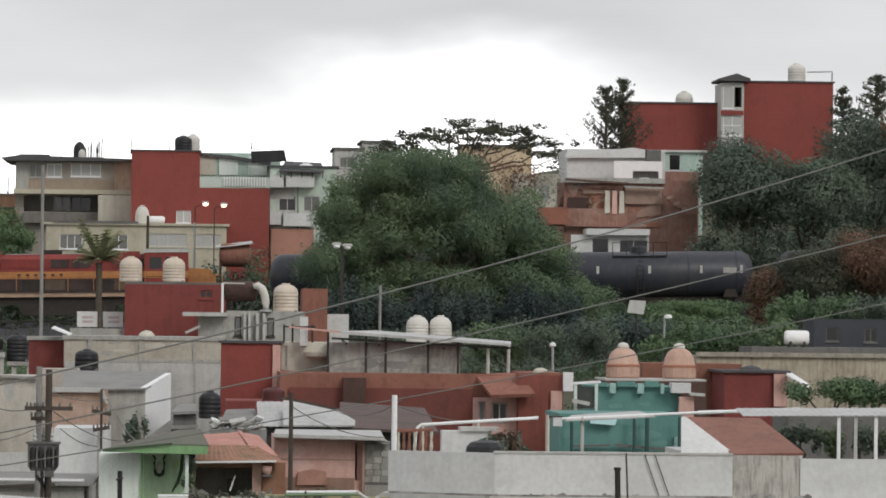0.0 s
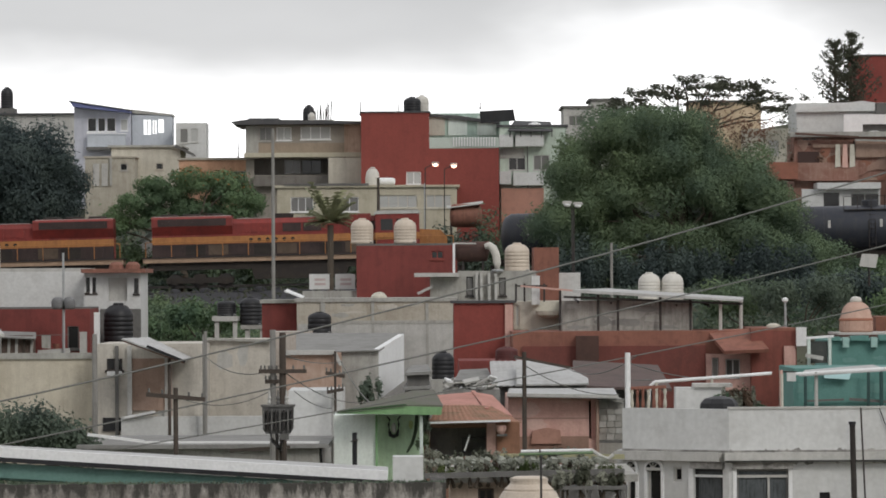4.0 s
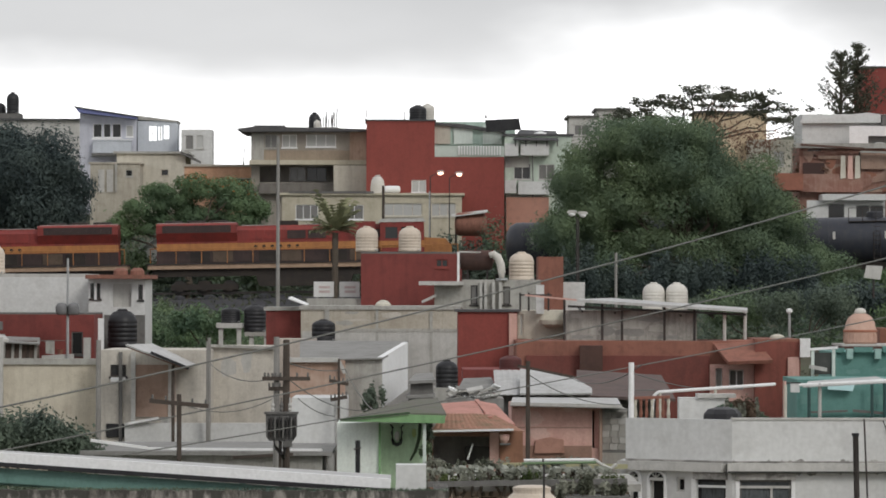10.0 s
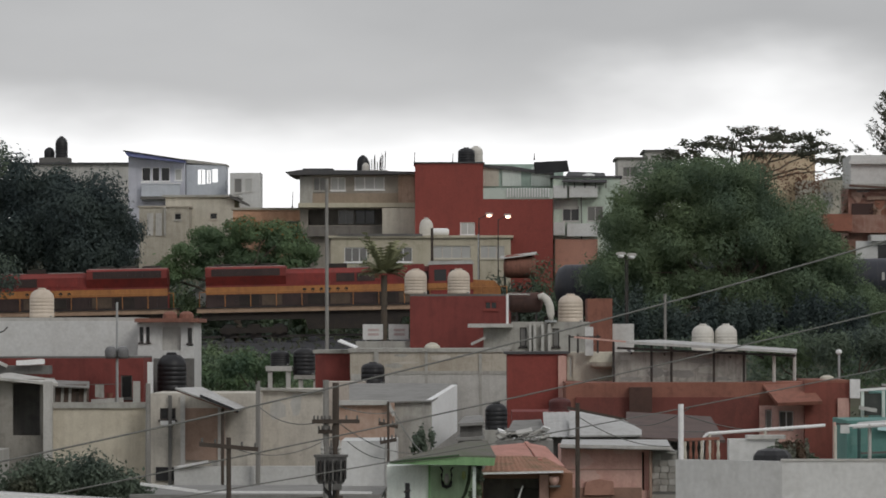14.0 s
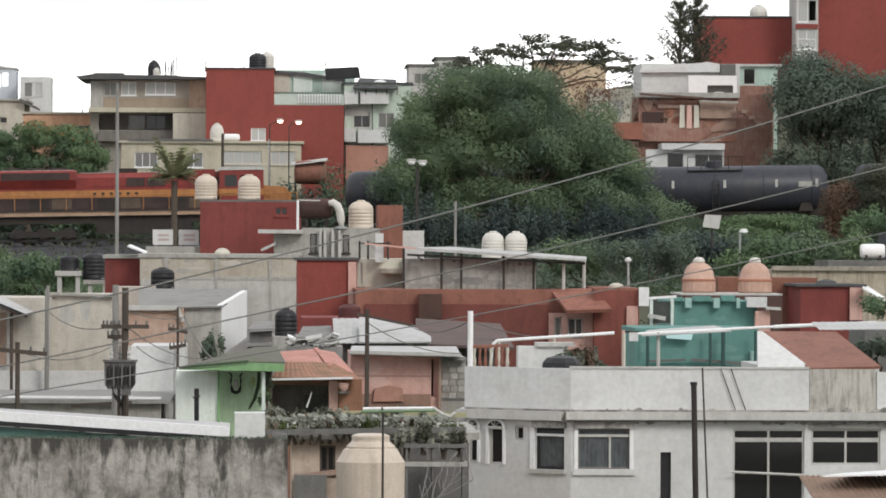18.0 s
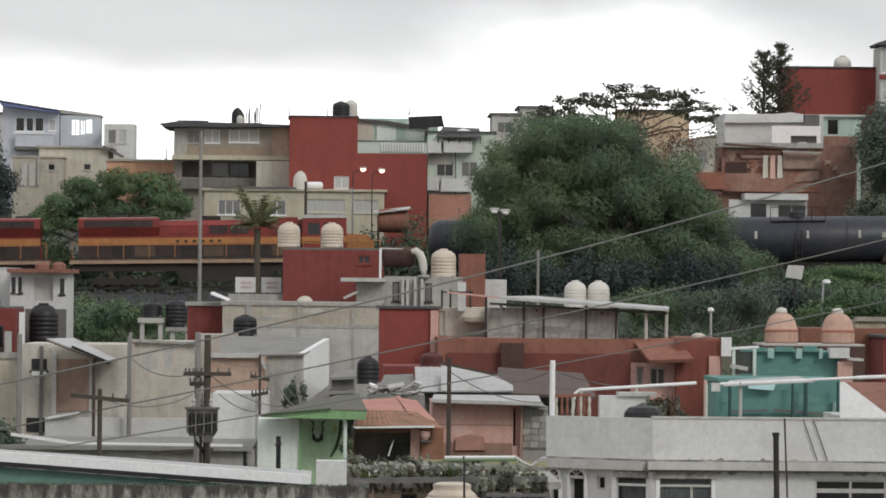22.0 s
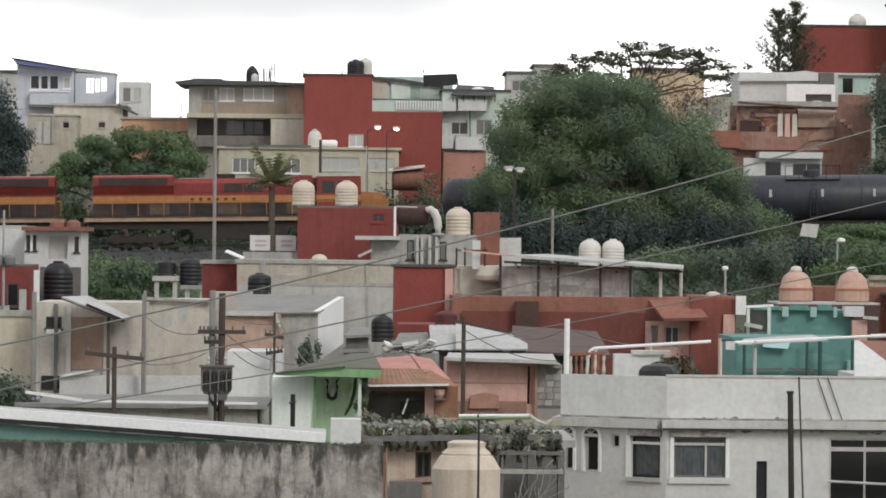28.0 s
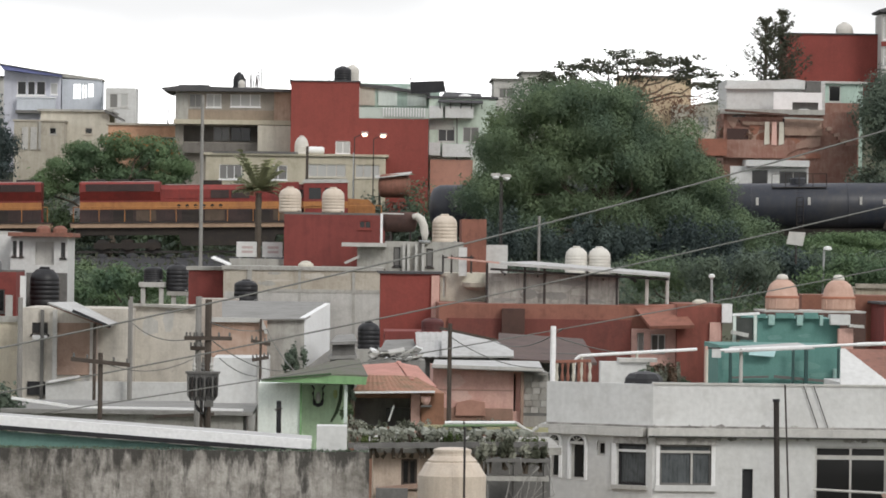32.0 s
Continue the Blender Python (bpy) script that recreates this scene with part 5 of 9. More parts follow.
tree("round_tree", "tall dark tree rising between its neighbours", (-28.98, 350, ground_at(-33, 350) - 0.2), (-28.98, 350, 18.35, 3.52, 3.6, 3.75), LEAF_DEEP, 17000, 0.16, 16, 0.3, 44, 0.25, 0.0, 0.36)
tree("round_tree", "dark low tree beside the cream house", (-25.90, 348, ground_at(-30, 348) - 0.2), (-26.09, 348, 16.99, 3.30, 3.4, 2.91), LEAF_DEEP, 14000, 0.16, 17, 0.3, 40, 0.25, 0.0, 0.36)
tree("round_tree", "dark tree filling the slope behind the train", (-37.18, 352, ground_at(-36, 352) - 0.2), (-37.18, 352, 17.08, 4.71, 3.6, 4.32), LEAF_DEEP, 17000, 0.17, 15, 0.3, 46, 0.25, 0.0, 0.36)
rooms("tank_stand", "dark block stand on the ridge house roof", -36.4, -33.9, 24.40, 24.90, 422, 3, DARK_GREY, base=24.40)
water_tank(-34.6, 423, 24.90, 0.52, 1.75, BLACK_PLASTIC, "black water tank seen over the tree tops", cone=0.3)
water_tank(-35.7, 424, 24.90, 0.45, 0.9, BLACK_PLASTIC, "low black water tank on the ridge house", cone=0.4)


def flame_tree():
    r = np.random.default_rng(13)
    foot = (-16.15, 341, ground_at(-16, 341) - 0.2)
    ob = thing("flame_tree", foot, "spreading green tree tinged orange with flowers on top", "tree")
    fork = (-16.25, 341, 12.7)
    part("trunk", limb(bmesh.new(), foot, fork, 0.26, 0.2, r, 3, 0.04), BARK, ob)
    lobes = []
    for cx, cz, sx, sz, k in ((-19.2, 15.0, 1.7, 1.0, 9), (-17.3, 16.3, 1.8, 1.0, 12), (-15.0, 16.9, 2.0, 0.9, 12), (-12.9, 16.2, 1.6, 1.1, 10), (-16.4, 14.7, 2.2, 0.8, 12), (-13.6, 14.6, 2.0, 0.9, 12), (-11.6, 15.0, 0.9, 1.0, 6), (-20.3, 14.1, 0.9, 0.6, 5)):
        for i in range(k):
            d = r.normal(size=3)
            d *= r.random() ** 0.4 / np.linalg.norm(d)
            q = 0.45 + 0.4 * r.random()
            lobes.append((cx + d[0] * sx, 342 + d[1] * 2.2, cz + d[2] * sz, q * 1.25, q * 1.2, q * 0.85))
    for q in lobes[::7]:
        part("limb", limb(bmesh.new(), fork, q[:3], 0.13, 0.03, r, 4, 0.06), BARK, ob)
    leaf_part("crown", crown_spots(lobes, 36000, r, 0.5), 0.10, LEAF_BRIGHT, ob, r)
    tops = crown_spots([q for q in lobes if q[2] > 16.4 and q[0] > -17.5], 650, r, 0.9)
    tagged(leaf_part("blossom", tops[tops[:, 5] > 0.2], 0.10, FLOWER, ob, r, label="rusty orange flowers"), kind="stuff")


flame_tree()


def creeper_tree():
    """Tall creeper-draped trunks at the foot of the embankment."""
    r = np.random.default_rng(21)
    foot = (-34.30, 318, ground_at(-40, 318) - 0.3)
    ob = thing("creeper_tree", foot, "tall dark tree draped in hanging creepers", "tree")
    lobes = []
    stems = ((-34.30, 25.12), (-32.23, 23.69), (-37.16, 22.99), (-35.45, 22.10), (-39.31, 24.06), (-38.59, 22.99))
    for x, z in stems:
        part("stem", limb(bmesh.new(), foot, (x, 318, z - 0.3), 0.3, 0.07, r, 6, 0.025), BARK, ob)
        h = z - foot[2]
        for k in range(15):
            f = k / 14
            lobes.append((x + (foot[0] - x) * (1 - f) * 0.6 + r.normal() * 0.5 * (1 - f * 0.7), 318 + r.normal() * 0.7, foot[2] + 1 + (h - 1) * f, 0.28 + 1.25 * (1 - f) ** 0.8, 0.9, 0.75))
    for i in range(60):
        lobes.append((-34.84 + r.normal() * 2.3, 318 + r.normal() * 1.2, 16.58 + r.normal() * 2.6, 1.1, 1.0, 1.4))
    for i in range(70):
        lobes.append((-35.2 + 4.2 * (r.random() - 0.5) * 2, 318.5 + r.normal() * 1.2, 12.5 + 8.0 * r.random(), 1.2, 1.0, 1.3))
    leaf_part("crown", crown_spots(lobes, 80000, r, 0.45), 0.125, LEAF_DARK, ob, r, 0.0, 0.5)


creeper_tree()
tree("broad_tree", "large dark tree below the hilltop house", (38.40, 346, ground_at(34, 346) - 0.2), (38.17, 346, 19.67, 4.32, 4.0, 3.71), LEAF_DARK, 19000, 0.16, 31, 0.3, 48, 0.25, 0.0, 0.36)
tree("broad_tree", "broad dark tree beside the railway cutting", (42.56, 345, ground_at(40, 345) - 0.2), (42.53, 345, 19.31, 4.23, 4.0, 3.08), LEAF_DARK, 16000, 0.16, 35, 0.3, 42, 0.25, 0.0, 0.36)
tree("broad_tree", "large dark tree at the edge of the hilltop", (47.64, 348, ground_at(45, 348) - 0.2), (47.59, 348, 21.01, 4.66, 4, 4.85), LEAF_DARK, 19000, 0.17, 32, 0.3, 44, 0.25, 0.0, 0.36)
tree("rust_tree", "dusky olive-brown tree beside the railway", (40.73, 318, ground_at(42, 318) - 0.2), (41.05, 318, 13.07, 5.32, 3.0, 2.34), LEAF_THIN, 19000, 0.13, 33, 0.25, 54, 0.25, 0.2, 0.3)
tree("rust_tree", "rust-orange flowering tree beside the railway", (44.75, 316, ground_at(47, 316) - 0.2), (43.99, 316, 14.22, 4.23, 3.0, 2.64), LEAF_RUST, 15000, 0.13, 36, 0.25, 44, 0.25, 0.2, 0.3)
tree("rust_tree", "rust-pink leaved tree leaning over the railway", (36.85, 320, ground_at(28, 320) - 0.2), (36.83, 320, 12.23, 2.21, 2.0, 2.86), LEAF_RUST, 9000, 0.12, 37, 0.2, 34, 0.25, 0.0, 0.36)
tree("hedge_bush", "bright green overgrown hedge on the embankment", (30.83, 312, ground_at(28, 312) - 0.2), (30.99, 312, 10.74, 4.18, 2.0, 1.25), LEAF_BRIGHT, 12000, 0.11, 34, 0.1, 44, 0.3, 0.2, 0.28, category="bush")


def conifer(name, label, x, y, top, base_z, width, seed, count, sweep=0.3, tuft=0.12):
    r = np.random.default_rng(seed)
    foot = (x, y, base_z)
    ob = thing(name, foot, label, "tree")
    part("trunk", rod(foot, (x, y, top), 0.22, n=8, r2=0.03), BARK, ob)
    spots = []
    h = top - base_z
    tiers = count // 4
    for i in range(tiers * 5):
        k = i // 5
        f = 0.15 + 0.83 * (k + 0.5 * r.random()) / tiers
        a = r.random() * 6.283
        ln = (0.12 + width * (1.0 - f) ** 0.85) * (0.65 + 0.45 * r.random())
        p0 = Vector((x, y, base_z + h * f))
        p1 = p0 + Vector((math.cos(a) * ln, math.sin(a) * ln, sweep * ln))
        part("branch", rod(p0, p1, 0.045, None, 5, 0.015), BARK, ob)
        for q in range(6):
            c = np.array(p0.lerp(p1, 0.2 + 0.16 * q))
            spots.append(c + r.normal(size=(10, 3)) * np.array((0.13, 0.13, 0.10)) + np.array((0, 0, 0.05)))
    leaf_part("needles", np.concatenate(spots), tuft, LEAF_THIN, ob, r)


conifer("araucaria", "dark conifer with upswept branches against the sky", 32.55, 398, 29.1, ground_at(34, 398) - 0.3, 3.7, 41, 44, 0.8, 0.11)
conifer("araucaria", "dark slender conifer beside its twin against the sky", 33.95, 399, 29.85, ground_at(34, 399) - 0.3, 2.8, 44, 44, 0.9, 0.11)
conifer("araucaria", "tall dark conifer at the edge of the hilltop", 53.13, 392, 30.10, ground_at(50, 392) - 0.3, 5.25, 42, 64)
conifer("araucaria", "slim dark conifer beside the hilltop house", 50.56, 392, 29.18, ground_at(47, 392) - 0.3, 3.28, 43, 48)


def palm(x, y, top, label):
    r = np.random.default_rng(51)
    z0 = ground_at(x, y) - 0.3
    ob = thing("palm_tree", (x, y, z0), label, "tree")
    prof = [(0.28, 0)] + [(0.185 + 0.025 * (i % 2), 0.2 + (top - z0) * i / 16) for i in range(16)]
    part("trunk", lathe(prof, (x, y, z0), n=12), surface("palm_bark", (0.105, 0.085, 0.065), 0.95, (0.07, 0.06, 0.05), 0.6, 0.3), ob)
    spots = []
    for i in range(64):
        a = r.random() * 6.283
        up = 0.2 + 2.0 * r.random()
        bm = bmesh.new()
        ln = 1.15 + 0.55 * r.random()
        last = Vector((x, y, top))
        pts = []
        for k in range(1, 9):
            f = k / 8
            p = Vector((x + math.cos(a) * ln * f, y + math.sin(a) * ln * f, top + up * ln * f * 0.9 - 0.38 * f * f * ln))
            pts.append(p)
        tube([last] + pts, [0.022] * 9, bm, 5)
        side = Vector((-math.sin(a), math.cos(a), 0))
        for p, q in zip(pts, pts[1:]):
            for e in (-1, 1):
                t = p + side * e * 0.34 + (q - p) * 0.6 + Vector((0, 0, -0.1))
                v = [bm.verts.new(w) for w in (p, q, t + (q - p) * 0.5)]
                bm.faces.new(v)
        part("frond", bm, LEAF_PALM, ob)
    return ob


palm(-5.82, 322, 13.95, "small date palm with drooping yellow-green fronds")

for k in range(9):
    bush(-30 + k * 4.6, 342.5 + (k % 2), ground_at(-30 + k * 4.6, 342) - 0.3, 3.0, 1.2, 2.6 + 0.9 * (k % 3), LEAF_DARK if k % 2 else LEAF_BIG, 3200, 0.15, 200 + k, "dark scrub behind the railway")
for k in range(10):
    bush(14 + k * 3.6, 341.5 + (k % 2) * 1.5, ground_at(14 + k * 3.6, 342) - 0.3, 2.6, 1.2, 2.0 + 0.7 * (k % 3), LEAF_DARK if k % 2 else LEAF_BIG, 2600, 0.15, 220 + k, "dark scrub behind the railway")
for k in range(8):
    bush(24 + k * 3.4, 353 + (k % 3), ground_at(24 + k * 3.4, 353) - 0.3, 2.8, 1.4, 3.2 + 0.8 * (k % 3), LEAF_DARK, 3000, 0.16, 240 + k, "dense dark thicket on the hillside")
ob = thing("white_shed", (-17.2, 347, 10.0), "low white rendered shed with one sloping roof side", "shed")
part("wall", prism([(-20.2, 10.0), (-14.3, 10.0), (-14.3, 13.9), (-18.2, 13.9), (-20.2, 12.5)], 347, 350.5), WHITE, ob)
part("roof", sheet([(-18.2, 346.8, 13.97), (-14.2, 346.8, 13.97), (-14.2, 350.7, 13.97), (-18.2, 350.7, 13.97)], 0.06), ZINC, ob)
part("roof", sheet([(-20.3, 346.8, 12.53), (-18.2, 346.8, 13.97), (-18.2, 350.7, 13.97), (-20.3, 350.7, 12.53)], 0.06), ZINC, ob)
rooms("dark_shed", "dim grey shed with a flat roof behind the railway", -14.1, -11.3, 11.0, 13.7, 347.5, 3, DARK_GREY)



for k in range(5):
    bush(35.2 + k * 3.1, 342.5 + (k % 2), ground_at(36 + k * 3.0, 342) - 0.3, 2.6, 1.2, 5.2 + 0.8 * (k % 2), LEAF_DARK, 5200, 0.12, 280 + k, "dense dark undergrowth below the broad trees", 22)
bush(48.6, 344.5, 21.4, 1.9, 1.0, 3.6, LEAF_RUST, 2600, 0.11, 290, "rust-tinged foliage before the hilltop house", 16)

# ---- middle slope, below the railway ----
ob = rooms("red_block_house", "dark red block house carrying two water tanks", -3.24, 1.73, 6.65, 12.04, 250, 7, DEEP_RED, slab=DARK_GREY, thick=0.1, windows=[(0.45, 1.06, 11.28, 11.67, 2, 1, RED, PANE)])
water_tank(-2.98, 252, 12.05, 0.56, 1.24, BEIGE_PLASTIC, "beige ribbed water tank on the dark red house", "tanks on the red house", cone=0.3)
water_tank(-0.84, 252, 12.05, 0.56, 1.24, BEIGE_PLASTIC, "beige ribbed water tank on the dark red house", "tanks on the red house", cone=0.3)
for a, lab in ((584, "white sign board"), (630, "white sign board with faint bars")):
    ob = thing("sign_board", (-5.62 + (a - 584) * 0.0279, 252, 9.61), lab + " leaning on the roof edge", "sign")
    part("board", box(-5.62 + (a - 584) * 0.0279, -5.62 + (a - 548) * 0.0279, 252, 252.06, 9.80, 10.56), WHITE, ob)
    part("post", rod((-5.46 + (a - 584) * 0.0279, 252.1, 9.30), (-5.46 + (a - 584) * 0.0279, 252.1, 10.51), 0.04), GALVANISED, ob)
    for k in range(2):
        part("text_bar", box(-5.46 + (a - 584) * 0.0279 + 0.1, -5.46 + (a - 584) * 0.0279 + 0.65, 251.985, 251.998, 10.22 - 0.22 * k, 10.34 - 0.22 * k), surface("faded_pink_print", (0.52, 0.42, 0.40), 0.8), ob)
ob = rooms("sign_wall_house", "low grey wall house carrying the sign boards", -5.93, -3.24, 6.65, 9.72, 250.5, 6, GREY)
ob = rooms("stair_house", "grey cement roof house with open stair", 1.76, 5.54, 6.71, 10.66, 246, 6, GREY, windows=[(3.73, 4.06, 9.45, 10.33, 1, 1, DARK_STEEL), (2.14, 2.47, 9.45, 10.38, 1, 1, DARK_STEEL)])
part("stair_canopy", box(-0.38, 1.80, 244.8, 246, 10.38, 10.57), LIGHT_GREY, ob, "pale cement stair canopy")
part("stair_wall", box(0.38, 1.75, 245.6, 246, 9.31, 10.38), GREY, ob)
part("stair_step", sheet([((-0.25, 245.00, 9.62)), ((0.44, 245.00, 9.95)), ((0.44, 246.00, 9.95)), ((-0.25, 246.00, 9.62))], 0.12), LIGHT_GREY, ob)
part("drain_pipe", rod(((1.54, 245.90, 10.55)), ((1.54, 245.90, 12.00)), 0.06), BRIGHT, ob)
part("rail", rod(((1.54, 245.90, 12.00)), ((2.63, 245.90, 11.98)), 0.035), LIGHT_GREY, ob)
for k, x in enumerate((878, 886, 900, 912)):
    part("buttress", box(2.36 + (x - 870) * 0.0274, 2.49 + (x - 870) * 0.0274, 245.7, 246, 9.23, 10.55), LIGHT_GREY, ob)
water_tank(4.64, 247.5, 10.61, 0.61, 1.38, BEIGE_PLASTIC, "large beige water tank on a roof", cone=0.28)
ob = thing("bent_duct", (3.62, 245.9, 10.53), "thick white duct bent over the roof drum", "duct")
part("run", tube([((3.04, 245.90, 11.84)), ((3.24, 245.90, 11.90)), ((3.46, 245.90, 11.74)), ((3.59, 245.90, 11.43)), ((3.65, 245.90, 11.02)), ((3.65, 245.90, 10.53))], [0.13, 0.18, 0.2, 0.2, 0.19, 0.18], n=12), WHITE_PLASTIC, ob, smooth=True)
part("collar", lathe([(0.24, 0), (0.3, 0.02), (0.3, 0.1), (0.24, 0.12)], (3.65, 245.9, 10.61), n=14), GALVANISED, ob)
ob = thing("rusty_boiler", (2.42, 246.6, 10.61), "dark rusty boiler drum on a roof frame", "boiler")
part("drum", lathe([(0.1, -0.85), (0.45, -0.75), (0.5, -0.6), (0.5, 0.6), (0.45, 0.75), (0.1, 0.85)], (2.42, 246.6, 11.60), n=18, axis="X"), surface("rust_drum", (0.06, 0.035, 0.03), 0.8, (0.14, 0.07, 0.05), 0.6, 0.5), ob, smooth=True)
for x in (855, 890):
    part("leg", box(1.81 + (x - 850) * 0.0274, 1.90 + (x - 850) * 0.0274, 246.4, 246.8, 10.60, 11.37), DARK_STEEL, ob)
rooms("brown_red_house", "brown-red rendered house behind the beige tank", 5.61, 6.86, 6.60, 11.84, 254, 5, TERRACOTTA)
rooms("small_white_house", "small white rooftop shed", 6.89, 7.97, 7.72, 10.57, 255, 4, WHITE)
ob = thing("rust_water_drum", (3.00, 345, ground_at(3, 345)), "rusty elevated drum on legs beside the railway", "drum")
part("drum", lathe([(0.2, -1.1), (0.7, -1.0), (0.8, -0.8), (0.8, 0.8), (0.7, 1.0), (0.2, 1.1)], (3.00, 345, 14.70), n=20, axis="X"), RUST, ob, smooth=True)
part("awning", sheet([((1.69, 344.00, 15.22)), ((4.15, 344.00, 15.53)), ((4.18, 347.00, 15.73)), ((1.70, 347.00, 15.42))], 0.06), LIGHT_GREY, ob)
for x in (836, 886):
    part("leg", rod((2.00 + (x - 836) * 0.0385, 345, ground_at(3, 345) - 0.2), (2.00 + (x - 836) * 0.0385, 345, 14.62), 0.08), DARK_STEEL, ob)
ob = rooms("long_beige_house", "long beige house with blank side wall", -5.33, 1.39, 5.20, 9.45, 215, 10, BEIGE, slab=GREY, over=0.08)
part("pilaster", box(-4.32, -4.12, 214.9, 215, 7.12, 9.33), GREY, ob)
part("pilaster", box(-2.16, -2.04, 214.92, 215, 7.12, 9.33), GREY, ob)
part("pilaster", box(0.14, 0.26, 214.92, 215, 5.68, 9.23), GREY, ob)
part("lower_render", box(-5.28, 1.34, 214.95, 215, 5.20, 8.37), LIGHT_GREY, ob, "greyer lower render")
part("band", box(-3.45, 1.30, 214.93, 215, 8.35, 8.49), GREY, ob, "darker grey band")
patches(ob, -3.93, 1.10, 8.46, 9.23, 215, (BEIGE, WARM, GREY), 8, 28)
part("lower_patch", box(-0.94, 1.30, 214.94, 215, 5.68, 8.08), LIGHT_GREY, ob)
part("roof_hump", lathe([(0.34, 0), (0.33, 0.1), (0.2, 0.22), (0.05, 0.26)], (-1.86, 217, 9.44), n=16), CREAM, ob, "low cream roof vent")
water_tank(-4.34, 213.6, 7.95, 0.50, 0.91, BLACK_PLASTIC, "squat black water tank by the beige wall", cone=0.24, ribs=3)
rooms("small_red_house", "small dark red house beside the beige wall", -7.03, -5.50, 5.54, 9.38, 222, 6, DEEP_RED, slab=GREY, over=0.1)
ob = thing("roof_sheet", (-5.62, 222, 9.38), "bent white roofing sheet lying on the roof", "sheet")
part("panel", sheet([((-6.02, 221.00, 9.78)), ((-5.23, 221.00, 9.48)), ((-5.18, 223.00, 9.53)), ((-5.95, 223.00, 9.85))], 0.05), BRIGHT, ob)
ob = rooms("red_cube_house", "dark red cube house with cream side", 1.28, 3.68, 4.97, 9.34, 205, 6, RED, slab=DARK_ROOF, over=0.12, thick=0.1)
part("pink_side", box(3.34, 3.66, 204.85, 205, 5.89, 9.18), PINK, ob, "pinkish side strip")
ob = rooms("cream_annex", "cream rendered annex with rooftop railing", 3.70, 5.75, 5.40, 9.31, 206, 6, CREAM, windows=[(3.77, 3.95, 8.25, 9.17, 1, 1, CREAM, PALE_PANE)])
part("wash_basin", lathe([(0.3, 0), (0.55, 0.12), (0.6, 0.3)], (5.18, 205.6, 8.62), n=18), CREAM, ob)
part("roof_rail", bar(((3.75, 205.00, 9.93)), ((5.06, 205.00, 9.93)), 0.05, 0.06), DARK_STEEL, ob)
for x in (950, 965, 1000):
    part("rail_post", rod((3.75 + (x - 948) * 0.0229, 205.1, 9.29), (3.75 + (x - 948) * 0.0229, 205.1, 10.02), 0.04), DARK_STEEL, ob)
part("white_pier", box(4.45, 4.77, 205.4, 206, 9.17, 10.34), WHITE, ob)
ob = rooms("terracotta_house", "long terracotta house with projecting hood", 3.53, 12.90, 3.82, 8.14, 198, 8, TERRACOTTA, windows=[(11.31, 11.58, 6.24, 7.08, 1, 1, BRIGHT, PALE_PANE), (11.84, 12.42, 6.24, 7.04, 2, 1, BRIGHT, CURTAIN_SKY_PANE)])
part("lower_wall", box(3.89, 11.06, 197.85, 198, 5.14, 7.57), surface("brown_red_paint", (0.19, 0.062, 0.05), 0.85, (0.09, 0.04, 0.033), 0.5, 1.2, 0.35), ob, "darker red lower wall")
part("doorway_hut", box(5.99, 6.87, 197.4, 198, 7.00, 7.97), surface("dark_brown_door", (0.09, 0.05, 0.04), 0.8, (0.04, 0.025, 0.02), 0.5), ob)
part("hood", sheet([((11.69, 196.20, 7.37)), ((13.42, 196.20, 7.44)), ((12.92, 198.20, 8.23)), ((11.15, 198.20, 8.14))], 0.14), TERRACOTTA, ob, "sloping terracotta hood")
part("hood_wall", pierced(11.07, 12.79, 197.7, 197.99, 5.81, 7.24, [(11.29, 11.56, 6.25, 7.09), (11.82, 12.40, 6.25, 7.04)]), PINK, ob)
ob = rooms("red_end_house", "dark red end house with pinkish doorway", 12.79, 14.55, 3.85, 8.24, 197, 8, surface("brown_red_render", (0.25, 0.085, 0.065), 0.88, (0.12, 0.05, 0.04), 0.6, 0.7, 0.45), slab=TERRACOTTA, thick=0.1)
part("door_surround", box(14.06, 14.50, 196.85, 197, 6.05, 7.54), PINK, ob)
part("meter_box", box(14.53, 14.92, 196.7, 197.1, 7.54, 8.27), BRIGHT, ob, "white meter box")
part("roof_knob", lathe([(0.3, 0), (0.28, 0.12), (0.1, 0.2)], (13.86, 200, 8.21), n=14), CREAM, ob)
ob = rooms("grey_annex", "pale grey upper wall under the canopy", 5.56, 10.72, 7.31, 9.33, 200.9, 5, surface("stained_grey_render", (0.40, 0.385, 0.35), 0.92, (0.12, 0.115, 0.105), 0.7, 0.5, 0.6), windows=[])
patches(ob, 5.74, 10.58, 8.21, 9.19, 200.9, (GREY, WEATHERED), 10, 33)


